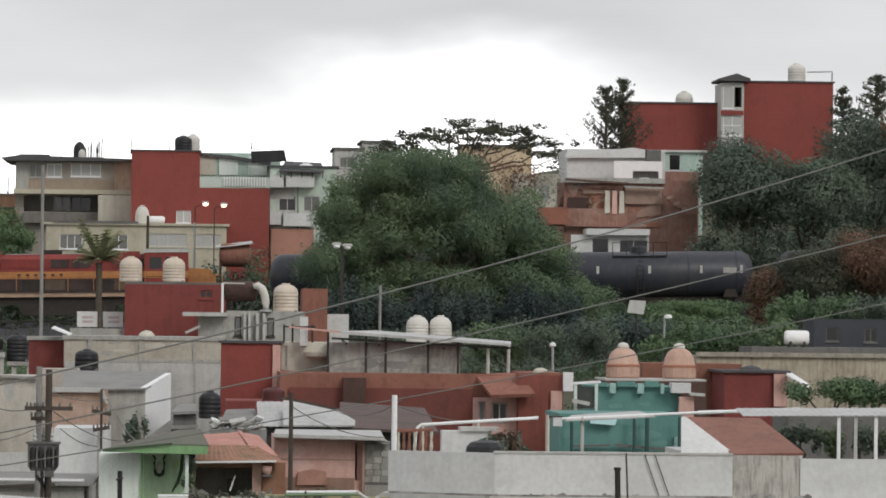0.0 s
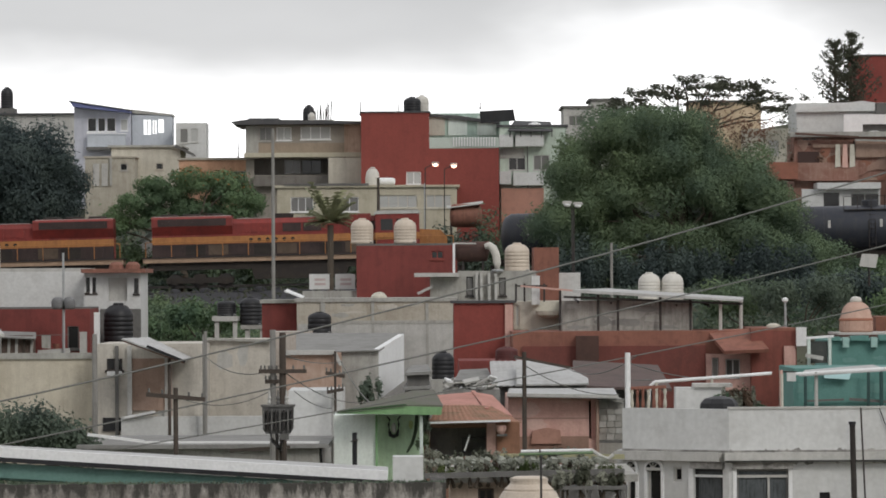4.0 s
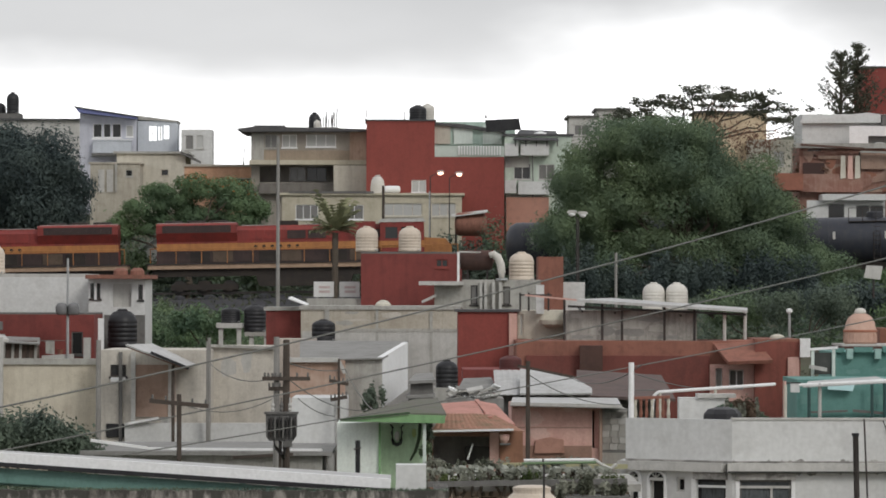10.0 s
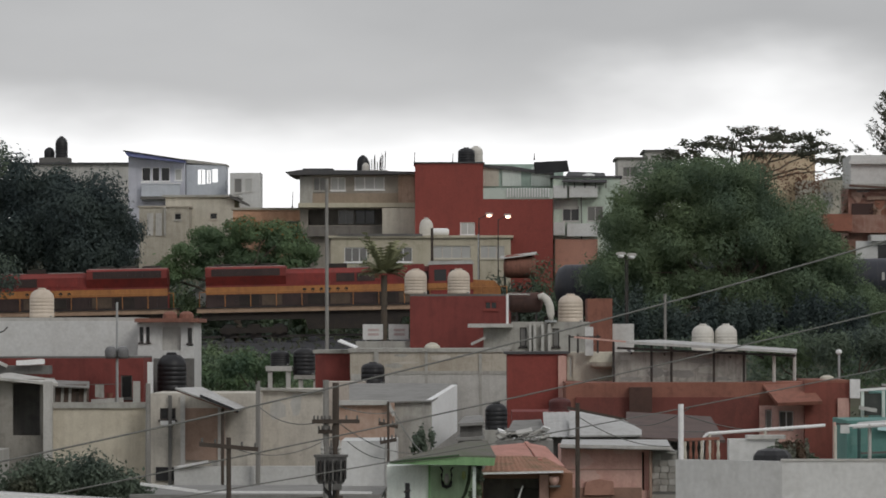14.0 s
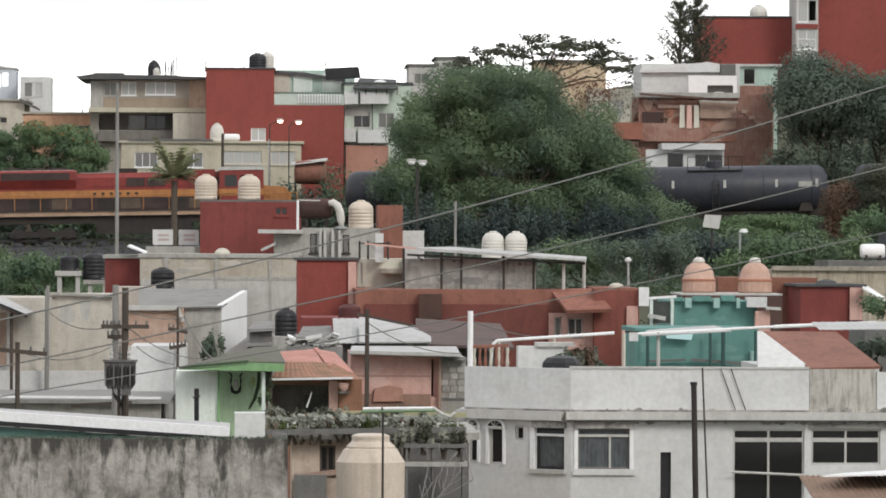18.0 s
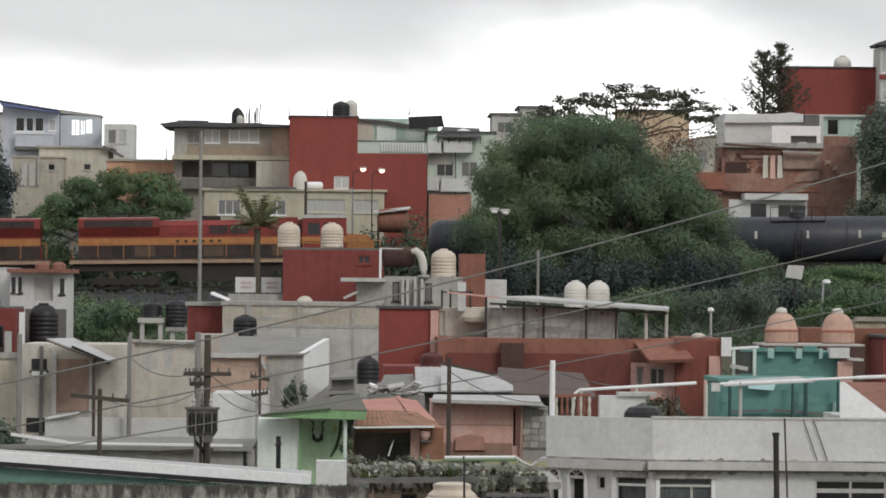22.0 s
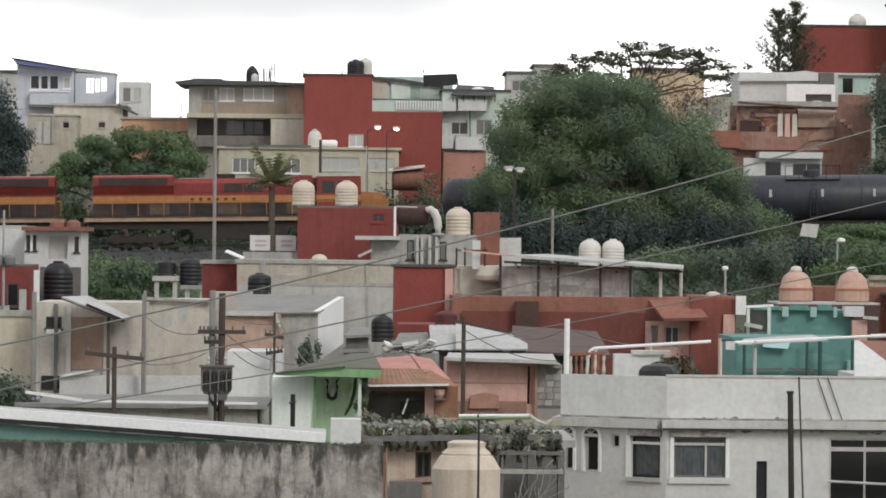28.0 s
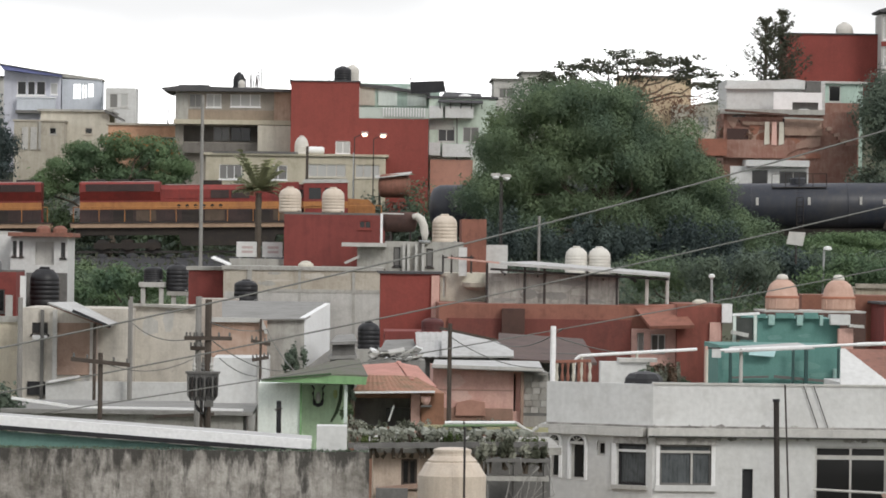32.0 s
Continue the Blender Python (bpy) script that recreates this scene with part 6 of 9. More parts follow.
def canopy():
    ob = thing("roof_canopy", (9.11, 201, 8.12), "flat zinc roof canopy on slim steel posts", "canopy")
    part("roof_sheet", sheet([((5.94, 200.00, 9.78)), ((12.68, 200.00, 9.35)), ((13.06, 206.00, 9.43)), ((7.49, 206.00, 9.82))], 0.07), ZINC, ob)
    part("edge_beam", bar(((5.94, 200.00, 9.69)), ((12.68, 200.00, 9.29)), 0.06, 0.06), ZINC, ob, "pale edge beam")
    part("side_rail", bar(((3.89, 200.20, 9.93)), ((5.99, 200.20, 9.73)), 0.06, 0.07), PINK, ob, "pinkish rail")
    for k in range(5):
        part("cross_bar", bar((6.17 + k * 1.3, 200.4, 9.28 - k * 0.05), (6.17 + k * 1.3, 205.5, 9.42 - k * 0.05), 0.06, 0.08), DARK_STEEL, ob)
    part("lower_beam", bar(((5.59, 200.30, 9.49)), ((12.65, 200.30, 9.17)), 0.07, 0.09), DARK_STEEL, ob)
    for x in (1028, 1095, 1130, 1205, 1258):
        part("post", rod((5.46 + (x - 1028) * 0.02244, 200.6, 8.03), (5.46 + (x - 1028) * 0.02244, 200.6, 9.53 - (x - 1190) * 0.00135), 0.05), DARK_STEEL, ob)
    for x in (1311, 1347):
        part("post", rod((5.46 + (x - 1028) * 0.02244, 200.6, 8.12), (5.46 + (x - 1028) * 0.02244, 200.6, 9.28), 0.07), LIGHT_GREY, ob, "pale post")
    for x in (1188, 1229):
        water_tank(9.33 + (x - 1188) * 0.0231, 208, 9.33, 0.46, 1.1, WHITE_PLASTIC, "off-white ribbed water tank beyond the canopy", "tanks beyond the canopy", cone=0.32)
    rooms("tank_tower", "grey roof block under two water tanks", 8.78, 10.71, 2.0, 9.33, 206.2, 3.0, LIGHT_GREY)


canopy()
ob = rooms("tan_block_house", "unrendered tan block house with cement edge", -4.90, -2.80, 4.56, 7.67, 174.3, 6, surface("pinkish_bare_brick", (0.40, 0.27, 0.205), 0.92, (0.60, 0.47, 0.39), 0.5, 0.3, 0.3, 0.3), windows=[])
part("edge", box(-4.86, -3.03, 174.1, 174.5, 7.61, 7.77), LIGHT_GREY, ob)
part("edge", bar(((-3.03, 174.10, 7.71)), ((-2.80, 174.10, 7.24)), 0.15, 0.12), LIGHT_GREY, ob)
ob = rooms("grey_box_house", "grey cement box house with white side wall", -2.81, -1.52, 4.53, 7.72, 175, 6, GREY, base=None)
part("sloping_roof", sheet([((-4.37, 174.80, 7.70)), ((-1.48, 174.80, 7.76)), ((-0.65, 182.00, 8.27)), ((-4.55, 182.00, 8.29))], 0.05), WEATHERED, ob, "grey sloping roof")
part("white_wall", sheet([((-1.52, 175.00, 6.02)), ((-0.66, 180.00, 6.59)), ((-0.66, 180.00, 8.25)), ((-1.52, 175.00, 7.77))], 0.2), BRIGHT, ob, "white side wall")
ob = rooms("white_yard_house", "white rendered yard house with thin cracks", -4.20, -2.50, 4.18, 6.72, 158, 5, WHITE, windows=[])
part("drain_pipe", rod(((-2.78, 157.95, 6.62)), ((-2.78, 157.95, 4.36)), 0.05), LIGHT_GREY, ob)
bush(-1.73, 165, 6.04, 0.4, 0.3, 0.75, LEAF_DARK, 500, 0.08, 61, "dark potted cactus on a roof edge", 6)
MOSSY_FELT = surface("mossy_felt_roof", (0.15, 0.14, 0.12), 0.95, (0.09, 0.13, 0.06), 0.7, 0.35)
BROWN_TILE = surface("brown_roof_tile", (0.37, 0.195, 0.135), 0.9, (0.14, 0.12, 0.07), 0.8, 0.3, 0.3, 0.3)
ob = rooms("green_house", "pale mint house wall beside a green porch", -2.64, -1.34, 4.21, 6.15, 150, 5, surface("whitish_mint_paint", (0.80, 0.85, 0.79), 0.8, (0.45, 0.47, 0.42), 0.3, 1.0, 0.3), base=0.3)
part("corner_strip", box(-1.41, -1.34, 149.9, 150, 0.3, 6.16), GREEN_PAINT, ob, "green painted corner")
ob = rooms("green_porch", "bright green roofed porch with a curved dark ornament", -1.34, 0.02, 4.20, 6.11, 150.7, 4, surface("soft_green_paint", (0.58, 0.74, 0.52), 0.85, (0.25, 0.36, 0.2), 0.45, 0.5, 0.4), base=0.3)
part("roof_edge", sheet([((-2.62, 148.90, 6.22)), ((-1.27, 148.90, 6.20)), ((0.54, 148.90, 6.17)), ((0.57, 148.90, 6.40)), ((-0.49, 148.90, 6.43)), ((-1.27, 148.90, 6.35))], 0.1), GREEN_PAINT, ob, "bright green roof edge")
part("roof_hip", sheet([((-2.55, 149.05, 6.29)), ((-0.36, 149.05, 6.46)), ((-0.31, 155.00, 6.77))], 0.06), MOSSY_FELT, ob, "mossy felt roof slope")
part("roof_sheet", sheet([((-0.36, 149.05, 6.46)), ((0.59, 149.05, 6.45)), ((0.35, 155.00, 6.79)), ((-0.31, 155.00, 6.77))], 0.06), MOSSY_FELT, ob, "mossy felt roof slope")
part("gutter", bar(((-2.52, 148.85, 6.28)), ((-0.49, 148.85, 6.48)), 0.08, 0.05), surface("dark_green_gutter", (0.04, 0.09, 0.035), 0.7), ob)
for side in (-1, 1):
    part("ornament_horn", tube([(-0.87 + 0.13 * side, 150.5, 5.64), (-0.87 + 0.15 * side, 150.5, 5.86), (-0.87 + 0.12 * side, 150.5, 6.0), (-0.87 + 0.2 * side, 150.5, 6.1)], [0.035, 0.035, 0.03, 0.02]), BLACK_PLASTIC, ob, "dark curved wall ornament", smooth=True)
part("ornament_bowl", tube([(-1.0, 150.5, 5.66), (-0.97, 150.5, 5.54), (-0.87, 150.5, 5.5), (-0.77, 150.5, 5.54), (-0.74, 150.5, 5.66)], [0.04, 0.055, 0.06, 0.055, 0.04]), BLACK_PLASTIC, ob, smooth=True)
# A plain turned lump stands in for a small figure here.
part("figure_stand_in", lathe([(0.03, 0), (0.08, 0.08), (0.07, 0.22), (0.03, 0.3)], (-0.87, 150.4, 5.60), n=12), LIGHT_GREY, ob, smooth=True)
part("hanging_chain", tube([((-0.18, 150.40, 6.13)), ((-0.21, 150.40, 5.69)), ((-0.32, 150.40, 5.30)), ((-0.48, 150.40, 5.02))], [0.05, 0.055, 0.05, 0.03]), surface("dark_green_paint", (0.045, 0.075, 0.035), 0.7), ob)
part("porch_lamp", lathe([(0.03, 0), (0.07, 0.1), (0.05, 0.25)], (-0.36, 150.3, 5.72), n=10), surface("lime_lamp", (0.5, 0.6, 0.25), 0.6), ob, "lime green lamp glass")
part("pillar", box(-0.10, -0.00, 149.2, 149.5, 0.3, 6.14), PALE_MINT, ob)
bush(0.12, 150.0, 5.55, 0.28, 0.25, 0.5, LEAF_DARK, 420, 0.06, 63, "leafy climber hanging at the green porch corner", 7)
bush(-0.02, 149.7, 5.1, 0.2, 0.2, 0.4, LEAF_BIG, 260, 0.06, 64, "leafy climber hanging at the green porch corner", 6)
ob = thing("stump_post", (-1.99, 148, 0.0), "dark wooden post by the mint wall", "post")
part("shaft", rod((-1.99, 148, 0.0), ((-2.00, 148.00, 5.69)), 0.07, n=8), BLACK_PLASTIC, ob)
part("peg", rod(((-2.11, 147.90, 5.43)), ((-1.90, 147.90, 5.48)), 0.03, n=6), DARK_STEEL, ob)
ob = rooms("orange_roof_house", "small house with dark opening under a faded orange roof", 0.02, 2.24, 4.30, 5.83, 153, 5, surface("brown_plaster", (0.28, 0.15, 0.11), 0.9, (0.12, 0.08, 0.06), 0.5), base=0.4, gaps=[(0.08, 1.91, 4.81, 5.76)])
part("roof_sheet", sheet([((0.42, 153.50, 6.26)), ((1.75, 153.50, 6.30)), ((1.53, 158.00, 6.65)), ((0.35, 158.00, 6.55))], 0.06), SALMON_ROOF, ob, "faded orange roof plane")
part("roof_hip", sheet([((1.82, 153.50, 6.29)), ((2.71, 153.00, 6.02)), ((2.17, 158.00, 6.55)), ((1.59, 158.00, 6.65))], 0.06), SALMON_ROOF, ob, "faded orange roof plane")
part("ridge_tile", bar(((1.57, 157.90, 6.67)), ((1.94, 153.20, 6.24)), 0.12, 0.05), SALMON_ROOF, ob)
part("ridge_tile", bar(((0.35, 157.90, 6.57)), ((0.42, 153.30, 6.24)), 0.1, 0.05), SALMON_ROOF, ob)
bm = ridged(0.21, 2.95, 152, 153.6, lambda x, y: 5.91 + (y - 152) * 0.27 - 0.05 * max(0.0, x - 1.9), 0.17, 0.018)
for v in bm.verts:
    if v.co.y > 153:
        v.co.x = 0.42 + (v.co.x - 0.21) * 0.62
part("lower_roof", bm, BROWN_TILE, ob, "lower roof of brown tiles")
part("roof_edge", bar(((-0.14, 151.90, 5.85)), ((2.62, 151.90, 5.91)), 0.06, 0.06), BRIGHT, ob, "white roof edge")
part("inner_wall", box(0.05, 1.97, 154.6, 154.7, 0.4, 5.79), GREY, ob)
part("inner_shelf", box(1.18, 1.92, 154, 154.5, 0.4, 5.33), DARK_GREY, ob)
part("column", box(1.92, 2.19, 152.6, 152.9, 0.4, 5.81), PINK, ob)
part("leaning_plank", bar(((1.25, 152.70, 4.99)), ((1.41, 152.70, 5.47)), 0.1, 0.05), BRIGHT, ob)
part("side_wall", box(2.23, 2.91, 152.6, 152.8, 0.4, 5.86), surface("burnt_orange_wall", (0.33, 0.17, 0.11), 0.9, (0.14, 0.08, 0.05), 0.6, 0.4), ob)
ob = thing("flower_pot", (2.35, 152.2, 5.50), "pinkish clay pot with dry stems on the porch wall", "pot")
part("bowl", lathe([(0.07, 0), (0.14, 0.1), (0.16, 0.24), (0.13, 0.26)], (2.35, 152.2, 5.50), n=14), PINK, ob)
part("bracket", box(2.22, 2.53, 152.1, 152.6, 5.44, 5.49), DARK_GREY, ob)
ob = rooms("pink_house", "salmon pink house with zinc roof edge", 2.66, 5.45, 3.17, 6.50, 158, 6, PINK, base=0.6, gaps=[(5.18, 5.41, 5.17, 6.37)])
part("roof_sheet", sheet([((2.60, 157.30, 6.55)), ((6.08, 157.30, 6.48)), ((6.19, 164.00, 6.62)), ((2.80, 164.00, 6.63))], 0.06), ZINC, ob, "pale zinc roof")
part("roof_edge", bar(((2.60, 157.20, 6.57)), ((6.07, 157.20, 6.50)), 0.06, 0.1), LIGHT_GREY, ob)
part("low_wall", prism([(3.36, 5.02), (4.31, 5.03), (4.27, 5.45), (4.06, 5.48), (3.85, 5.52), (3.57, 5.46), (3.41, 5.41)], 157.7, 158), surface("faded_salmon_block", (0.46, 0.26, 0.20), 0.9, (0.26, 0.14, 0.10), 0.6, 0.3), ob)
part("wall_foot", box(2.66, 5.16, 157.8, 158, 0.6, 5.25), surface("raw_brown_render", (0.34, 0.21, 0.16), 0.92, (0.18, 0.12, 0.09), 0.6, 0.5), ob, "bare brown wall foot")
part("wall_seam", box(2.65, 5.16, 157.985, 158, 5.79, 5.83), surface("seam_grey", (0.42, 0.27, 0.23), 0.9), ob)
part("door_post", box(5.40, 5.49, 157.8, 158, 0.6, 6.38), TAN_BRICK, ob)
part("inner_wall", box(5.16, 5.48, 159, 159.1, 0.6, 6.42), DARK_GREY, ob)
patches(ob, 2.80, 5.09, 5.26, 6.43, 158, (PINK, surface("faded_salmon", (0.66, 0.47, 0.41), 0.9, (0.42, 0.28, 0.24), 0.4)), 9, 22)
ob = rooms("block_shed", "rough grey block shed beside the pink house", 5.50, 6.29, 3.14, 6.37, 159, 4, GREY, base=0.6)
for k in range(6):
    for j in range(3):
        a = 5.51 + 0.255 * j + 0.05 * (k % 2)
        part("block", box(a, a + 0.235, 158.93 - 0.02 * ((k + j) % 3), 158.99, 5.10 + 0.2 * k, 5.10 + 0.185 + 0.2 * k), (GREY, LIGHT_GREY, GREY)[(k * 2 + j) % 3], ob)
part("roof_lip", bar(((5.39, 158.70, 6.39)), ((6.31, 158.70, 6.36)), 0.3, 0.06), WEATHERED, ob)
part("sill_beam", bar(((5.24, 158.20, 5.07)), ((6.30, 158.20, 5.07)), 0.2, 0.08), DARK_GREY, ob)
ob = thing("zinc_roof", (3.86, 172, ground_at(4, 172)), "pale zinc shed roof on block walls", "shed")
part("roof_sheet", ridged(2.33, 3.41, 171.5, 176, lambda x, y: 6.56 + (y - 171.5) * 0.17, 0.2, 0.02), ZINC, ob)
part("front_sheet", sheet([((3.16, 170.50, 6.63)), ((5.58, 170.50, 6.65)), ((5.61, 171.50, 6.80)), ((5.02, 173.20, 7.13)), ((4.07, 174.00, 7.32)), ((3.22, 174.20, 7.41))], 0.06), ZINC, ob, "pale bent roof sheet")
# Dark grey board painted as the shadow under the bent sheet.
part("painted_shadow", box(3.63, 5.54, 171, 171.2, 1.5, 6.59), DARK_GREY, ob)
part("timber", bar(((3.09, 171.40, 7.55)), ((5.01, 171.40, 7.16)), 0.07, 0.09), POLE_WOOD, ob)
rk = np.random.default_rng(98)
for k in range(34):
    q = 0.05 + 0.12 * rk.random()
    m = Matrix.Translation((0.75 + 1.75 * rk.random(), 170.3 + 0.9 * rk.random(), 6.50 + 0.28 * rk.random() ** 2)) @ pose(0, 0, 0, 70 * rk.random() - 35, 60 * rk.random() - 30, 180 * rk.random())
    part("rubble", box(-q * 1.6, q * 1.6, -q, q, -0.025, 0.025, turn=m), (LIGHT_GREY, BRIGHT, GREY, WEATHERED)[k % 4], ob, "pale broken slab")
part("rubble_bed", box(0.7, 2.6, 170.2, 171.3, 1.5, 6.46), WEATHERED, ob)
part("wall", box(2.42, 5.49, 172, 176, ground_at(4, 172) - 0.3, 6.57), DARK_GREY, ob)
ob = rooms("dark_tile_house", "brown-grey tiled low house", 5.32, 8.06, 4.64, 6.62, 178, 6, DARK_GREY)
part("roof", sheet([((5.22, 176.00, 6.47)), ((8.66, 176.00, 6.35)), ((8.49, 183.00, 7.06)), ((5.43, 183.00, 7.24))], 0.1), surface("brown_grey_tile", (0.13, 0.095, 0.085), 0.9, (0.06, 0.05, 0.048), 0.5, 0.6), ob)
ob = rooms("low_red_house", "low dark red house behind the zinc roof", 1.34, 3.80, 4.37, 7.18, 187, 6, DEEP_RED)
water_tank(3.13, 188.5, 7.17, 0.42, 0.5, surface("dark_red_tank", (0.10, 0.03, 0.028), 0.6), "dark red tank on a low roof", cone=0.3)
for x0, x1, z0, z1, lab in ((752, 800, 664, 676, "flat white roof slab"), (748, 800, 690, 702, "flat pale roof slab"), (840, 908, 672, 690, "crumpled zinc sheets on a roof")):
    ob = thing("roof_slab", (-0.62 + (x0 - 752) * 0.0192, 173.5, ground_at(2, 174)), lab, "roof")
    part("slab", sheet([(-0.62 + (x0 - 752) * 0.0192, 173.2, 6.72 - (z1 - 690) * 0.0192), (-0.62 + (x1 - 752) * 0.0192, 173.2, 6.72 - (z1 - 690) * 0.0192 + 0.05), (-0.62 + (x1 - 757) * 0.0192, 177, 6.72 - (z0 - 690) * 0.0192), (-0.62 + (x0 - 740) * 0.0192, 177, 6.72 - (z0 - 690) * 0.0192 - 0.04)], 0.1), WEATHERED, ob)
    part("wall", box(-0.62 + (x0 - 748) * 0.0192, -0.62 + (x1 - 756) * 0.0192, 173.5, 176.8, ground_at(2, 174) - 0.3, 6.71 - (z1 - 688) * 0.0192), DARK_GREY, ob)
rooms("tank_stand_house", "grey roof block under a black tank", 0.28, 1.25, 4.58, 6.63, 180, 4, GREY)
water_tank(0.73, 181, 6.59, 0.40, 1.00, BLACK_PLASTIC, "tall black water tank on a grey block", cone=0.26, ribs=4)

# ---- west side ----
ob = rooms("block_house", "grey block house with a small window and patched wall", -12.23, -8.10, 4.07, 7.84, 190, 8, WARM, windows=[(-11.85, -11.26, 6.86, 7.29, 2, 1, DARK_STEEL, PANE)])
part("brown_panel", box(-10.90, -9.67, 189.9, 190, 5.34, 7.29), TAN_BRICK, ob, "bare tan block infill")
part("column", box(-11.07, -10.90, 189.8, 190, 4.70, 7.77), LIGHT_GREY, ob)
part("column", box(-9.67, -9.50, 189.8, 190, 5.12, 7.56), LIGHT_GREY, ob)
part("low_render", box(-11.28, -5.07, 189.4, 189.9, 3.94, 5.12), WHITE, ob)
patches(ob, -11.74, -8.10, 5.12, 6.61, 190, (WARM, LIGHT_GREY), 5, 25)
part("column", box(-11.53, -11.40, 189.85, 190, 4.28, 7.77), DARK_GREY, ob, "dark grey column")
part("window_apron", box(-11.83, -11.28, 189.9, 190, 6.65, 6.82), BRIGHT, ob, "white window apron")
part("ledge", bar(((-11.15, 189.30, 5.10)), ((-10.01, 189.30, 5.31)), 0.3, 0.08), BRIGHT, ob)
part("column", box(-9.56, -9.39, 189.75, 189.9, 5.12, 7.24), surface("pinkish_render", (0.46, 0.37, 0.32), 0.9, (0.25, 0.18, 0.15), 0.5, 0.5), ob, "pinkish column")
# Black plate on the wall; the hole's darkness is only its colour.
part("low_opening", box(-12.00, -11.32, 189.9, 189.98, 4.57, 5.08), BLACK_PLASTIC, ob)
ob = thing("lean_to_roof", (-9.94, 188, 2.0), "tilted zinc lean-to roof on a rusty post", "roof")
part("roof_sheet", sheet([((-11.11, 187.20, 8.08)), ((-8.81, 187.20, 7.24)), ((-8.64, 189.90, 7.33)), ((-10.26, 189.90, 8.09))], 0.06), ZINC, ob)
part("post", rod((-9.38, 187.6, 2.0), ((-9.38, 187.60, 7.32)), 0.06), POLE_WOOD, ob)
# Black bar stands for the shaded underside of the lean-to.
part("fascia", bar(((-10.19, 187.10, 7.79)), ((-8.77, 187.10, 7.20)), 0.06, 0.1), BLACK_PLASTIC, ob, "black bar painted as shade under the roof edge")
part("post", rod((-8.08, 188.6, 2.0), ((-8.08, 188.60, 8.32)), 0.055), POLE_CONCRETE, ob)
part("rafter", bar(((-11.04, 187.40, 7.99)), ((-8.82, 187.40, 7.18)), 0.08, 0.1), RUST, ob)
rooms("yard_wall_house", "grey rendered yard wall before the small red house", -5.80, -4.30, 3.97, 8.22, 195, 4, surface("pinkish_grey_render", (0.47, 0.42, 0.37), 0.92, (0.22, 0.19, 0.165), 0.5, 0.8, 0.4), category="wall")
ob = rooms("plain_block_house", "plain grey-beige block house with flat wall", -8.23, -5.81, 3.97, 7.93, 193, 8, WARM)
patches(ob, -8.10, -5.83, 5.20, 7.81, 193, (WARM, LIGHT_GREY), 4, 26)
part("coping", bar(((-8.22, 192.90, 7.98)), ((-5.77, 192.90, 7.89)), 0.3, 0.1), GREY, ob)
ob = rooms("beige_block_house", "beige block house with low parapet wall", -16.32, -12.38, 4.00, 7.32, 192, 8, surface("pale_beige_blockwork", (0.61, 0.56, 0.455), 0.92, (0.33, 0.28, 0.21), 0.5, 0.8, 0.3), windows=[])
part("coping", box(-16.36, -12.38, 191.9, 192.2, 7.26, 7.49), GREY, ob)
part("pillar", box(-16.37, -16.03, 191.6, 192, 4.23, 8.29), LIGHT_GREY, ob)
mast(-12.20, 188.5, 1.5, 8.23, 0.12, POLE_CONCRETE, "grey concrete pole against the block wall")
mast(-8.16, 189, 1.5, 8.19, 0.07, POLE_CONCRETE, "slim grey concrete pole by the wall")
ob = rooms("white_terrace_house", "white rendered house below the railway", -23.25, -16.01, 6.79, 10.88, 240, 8, WHITE, slab=LIGHT_GREY, windows=[])
water_tank(-20.74, 242, 10.86, 0.59, 1.40, BEIGE_PLASTIC, "beige water tank on the white house", cone=0.3)
ob = rooms("white_tower_house", "white tower house with recessed balcony", -15.75, -13.11, 6.84, 10.63, 236, 6, WHITE, windows=[(-15.67, -15.48, 9.71, 10.42, 1, 1, DARK_STEEL, PANE), (-15.38, -15.20, 9.71, 10.42, 1, 1, DARK_STEEL, PANE), (-13.43, -13.22, 9.66, 10.37, 1, 1, DARK_STEEL, PANE)], gaps=[(-14.62, -13.75, 9.32, 10.40)])
for x in (243, 272):
    part("rust_lump", lathe([(0.35, 0), (0.33, 0.22), (0.2, 0.34), (0.05, 0.36)], (-14.37 + (x - 243) * 0.0266, 238, 10.80), n=12), RUST, ob, "rusty roof drum")
part("window_bar", box(-15.48, -15.37, 235.92, 236, 9.66, 10.45), BRIGHT, ob)
part("roof_edge", box(-15.85, -12.85, 235.2, 242, 10.63, 10.82), RUST, ob, "reddish roof edge")
part("balcony_back", box(-14.69, -13.64, 236.22, 236.3, 9.05, 10.53), LIGHT_GREY, ob)
part("post", box(-14.69, -14.44, 226.5, 226.8, 6.97, 8.84), BRIGHT, ob, "white porch post")
# Flat plate; the niche's shade is put into its dark grey.
part("dark_niche", box(-15.01, -13.11, 235.9, 235.98, 7.05, 8.95), DARK_GREY, ob)
water_tank(-14.05, 234, 7.44, 0.69, 1.75, BLACK_PLASTIC, "large black water tank below the white tower house", cone=0.3)
ob = rooms("dark_red_terrace", "dark red rendered terrace house", -21.62, -14.96, 5.42, 9.08, 228, 6, DEEP_RED, slab=DARK_GREY, thick=0.08, windows=[(-15.98, -15.47, 7.20, 8.22, 1, 1, DARK_GREY)])
part("awning", sheet([((-20.07, 226.50, 8.74)), ((-19.36, 226.50, 8.84)), ((-19.49, 228.00, 8.98)), ((-20.20, 228.00, 8.93))], 0.05), BRIGHT, ob)
for k in (0, 1, 3, 4, 7):
    part("pot", lathe([(0.1, 0), (0.15, 0.25), (0.16, 0.28)], (-19.38 + k * 0.42, 227.4, 7.16), n=10), TERRACOTTA if k % 2 else LIGHT_GREY, ob)
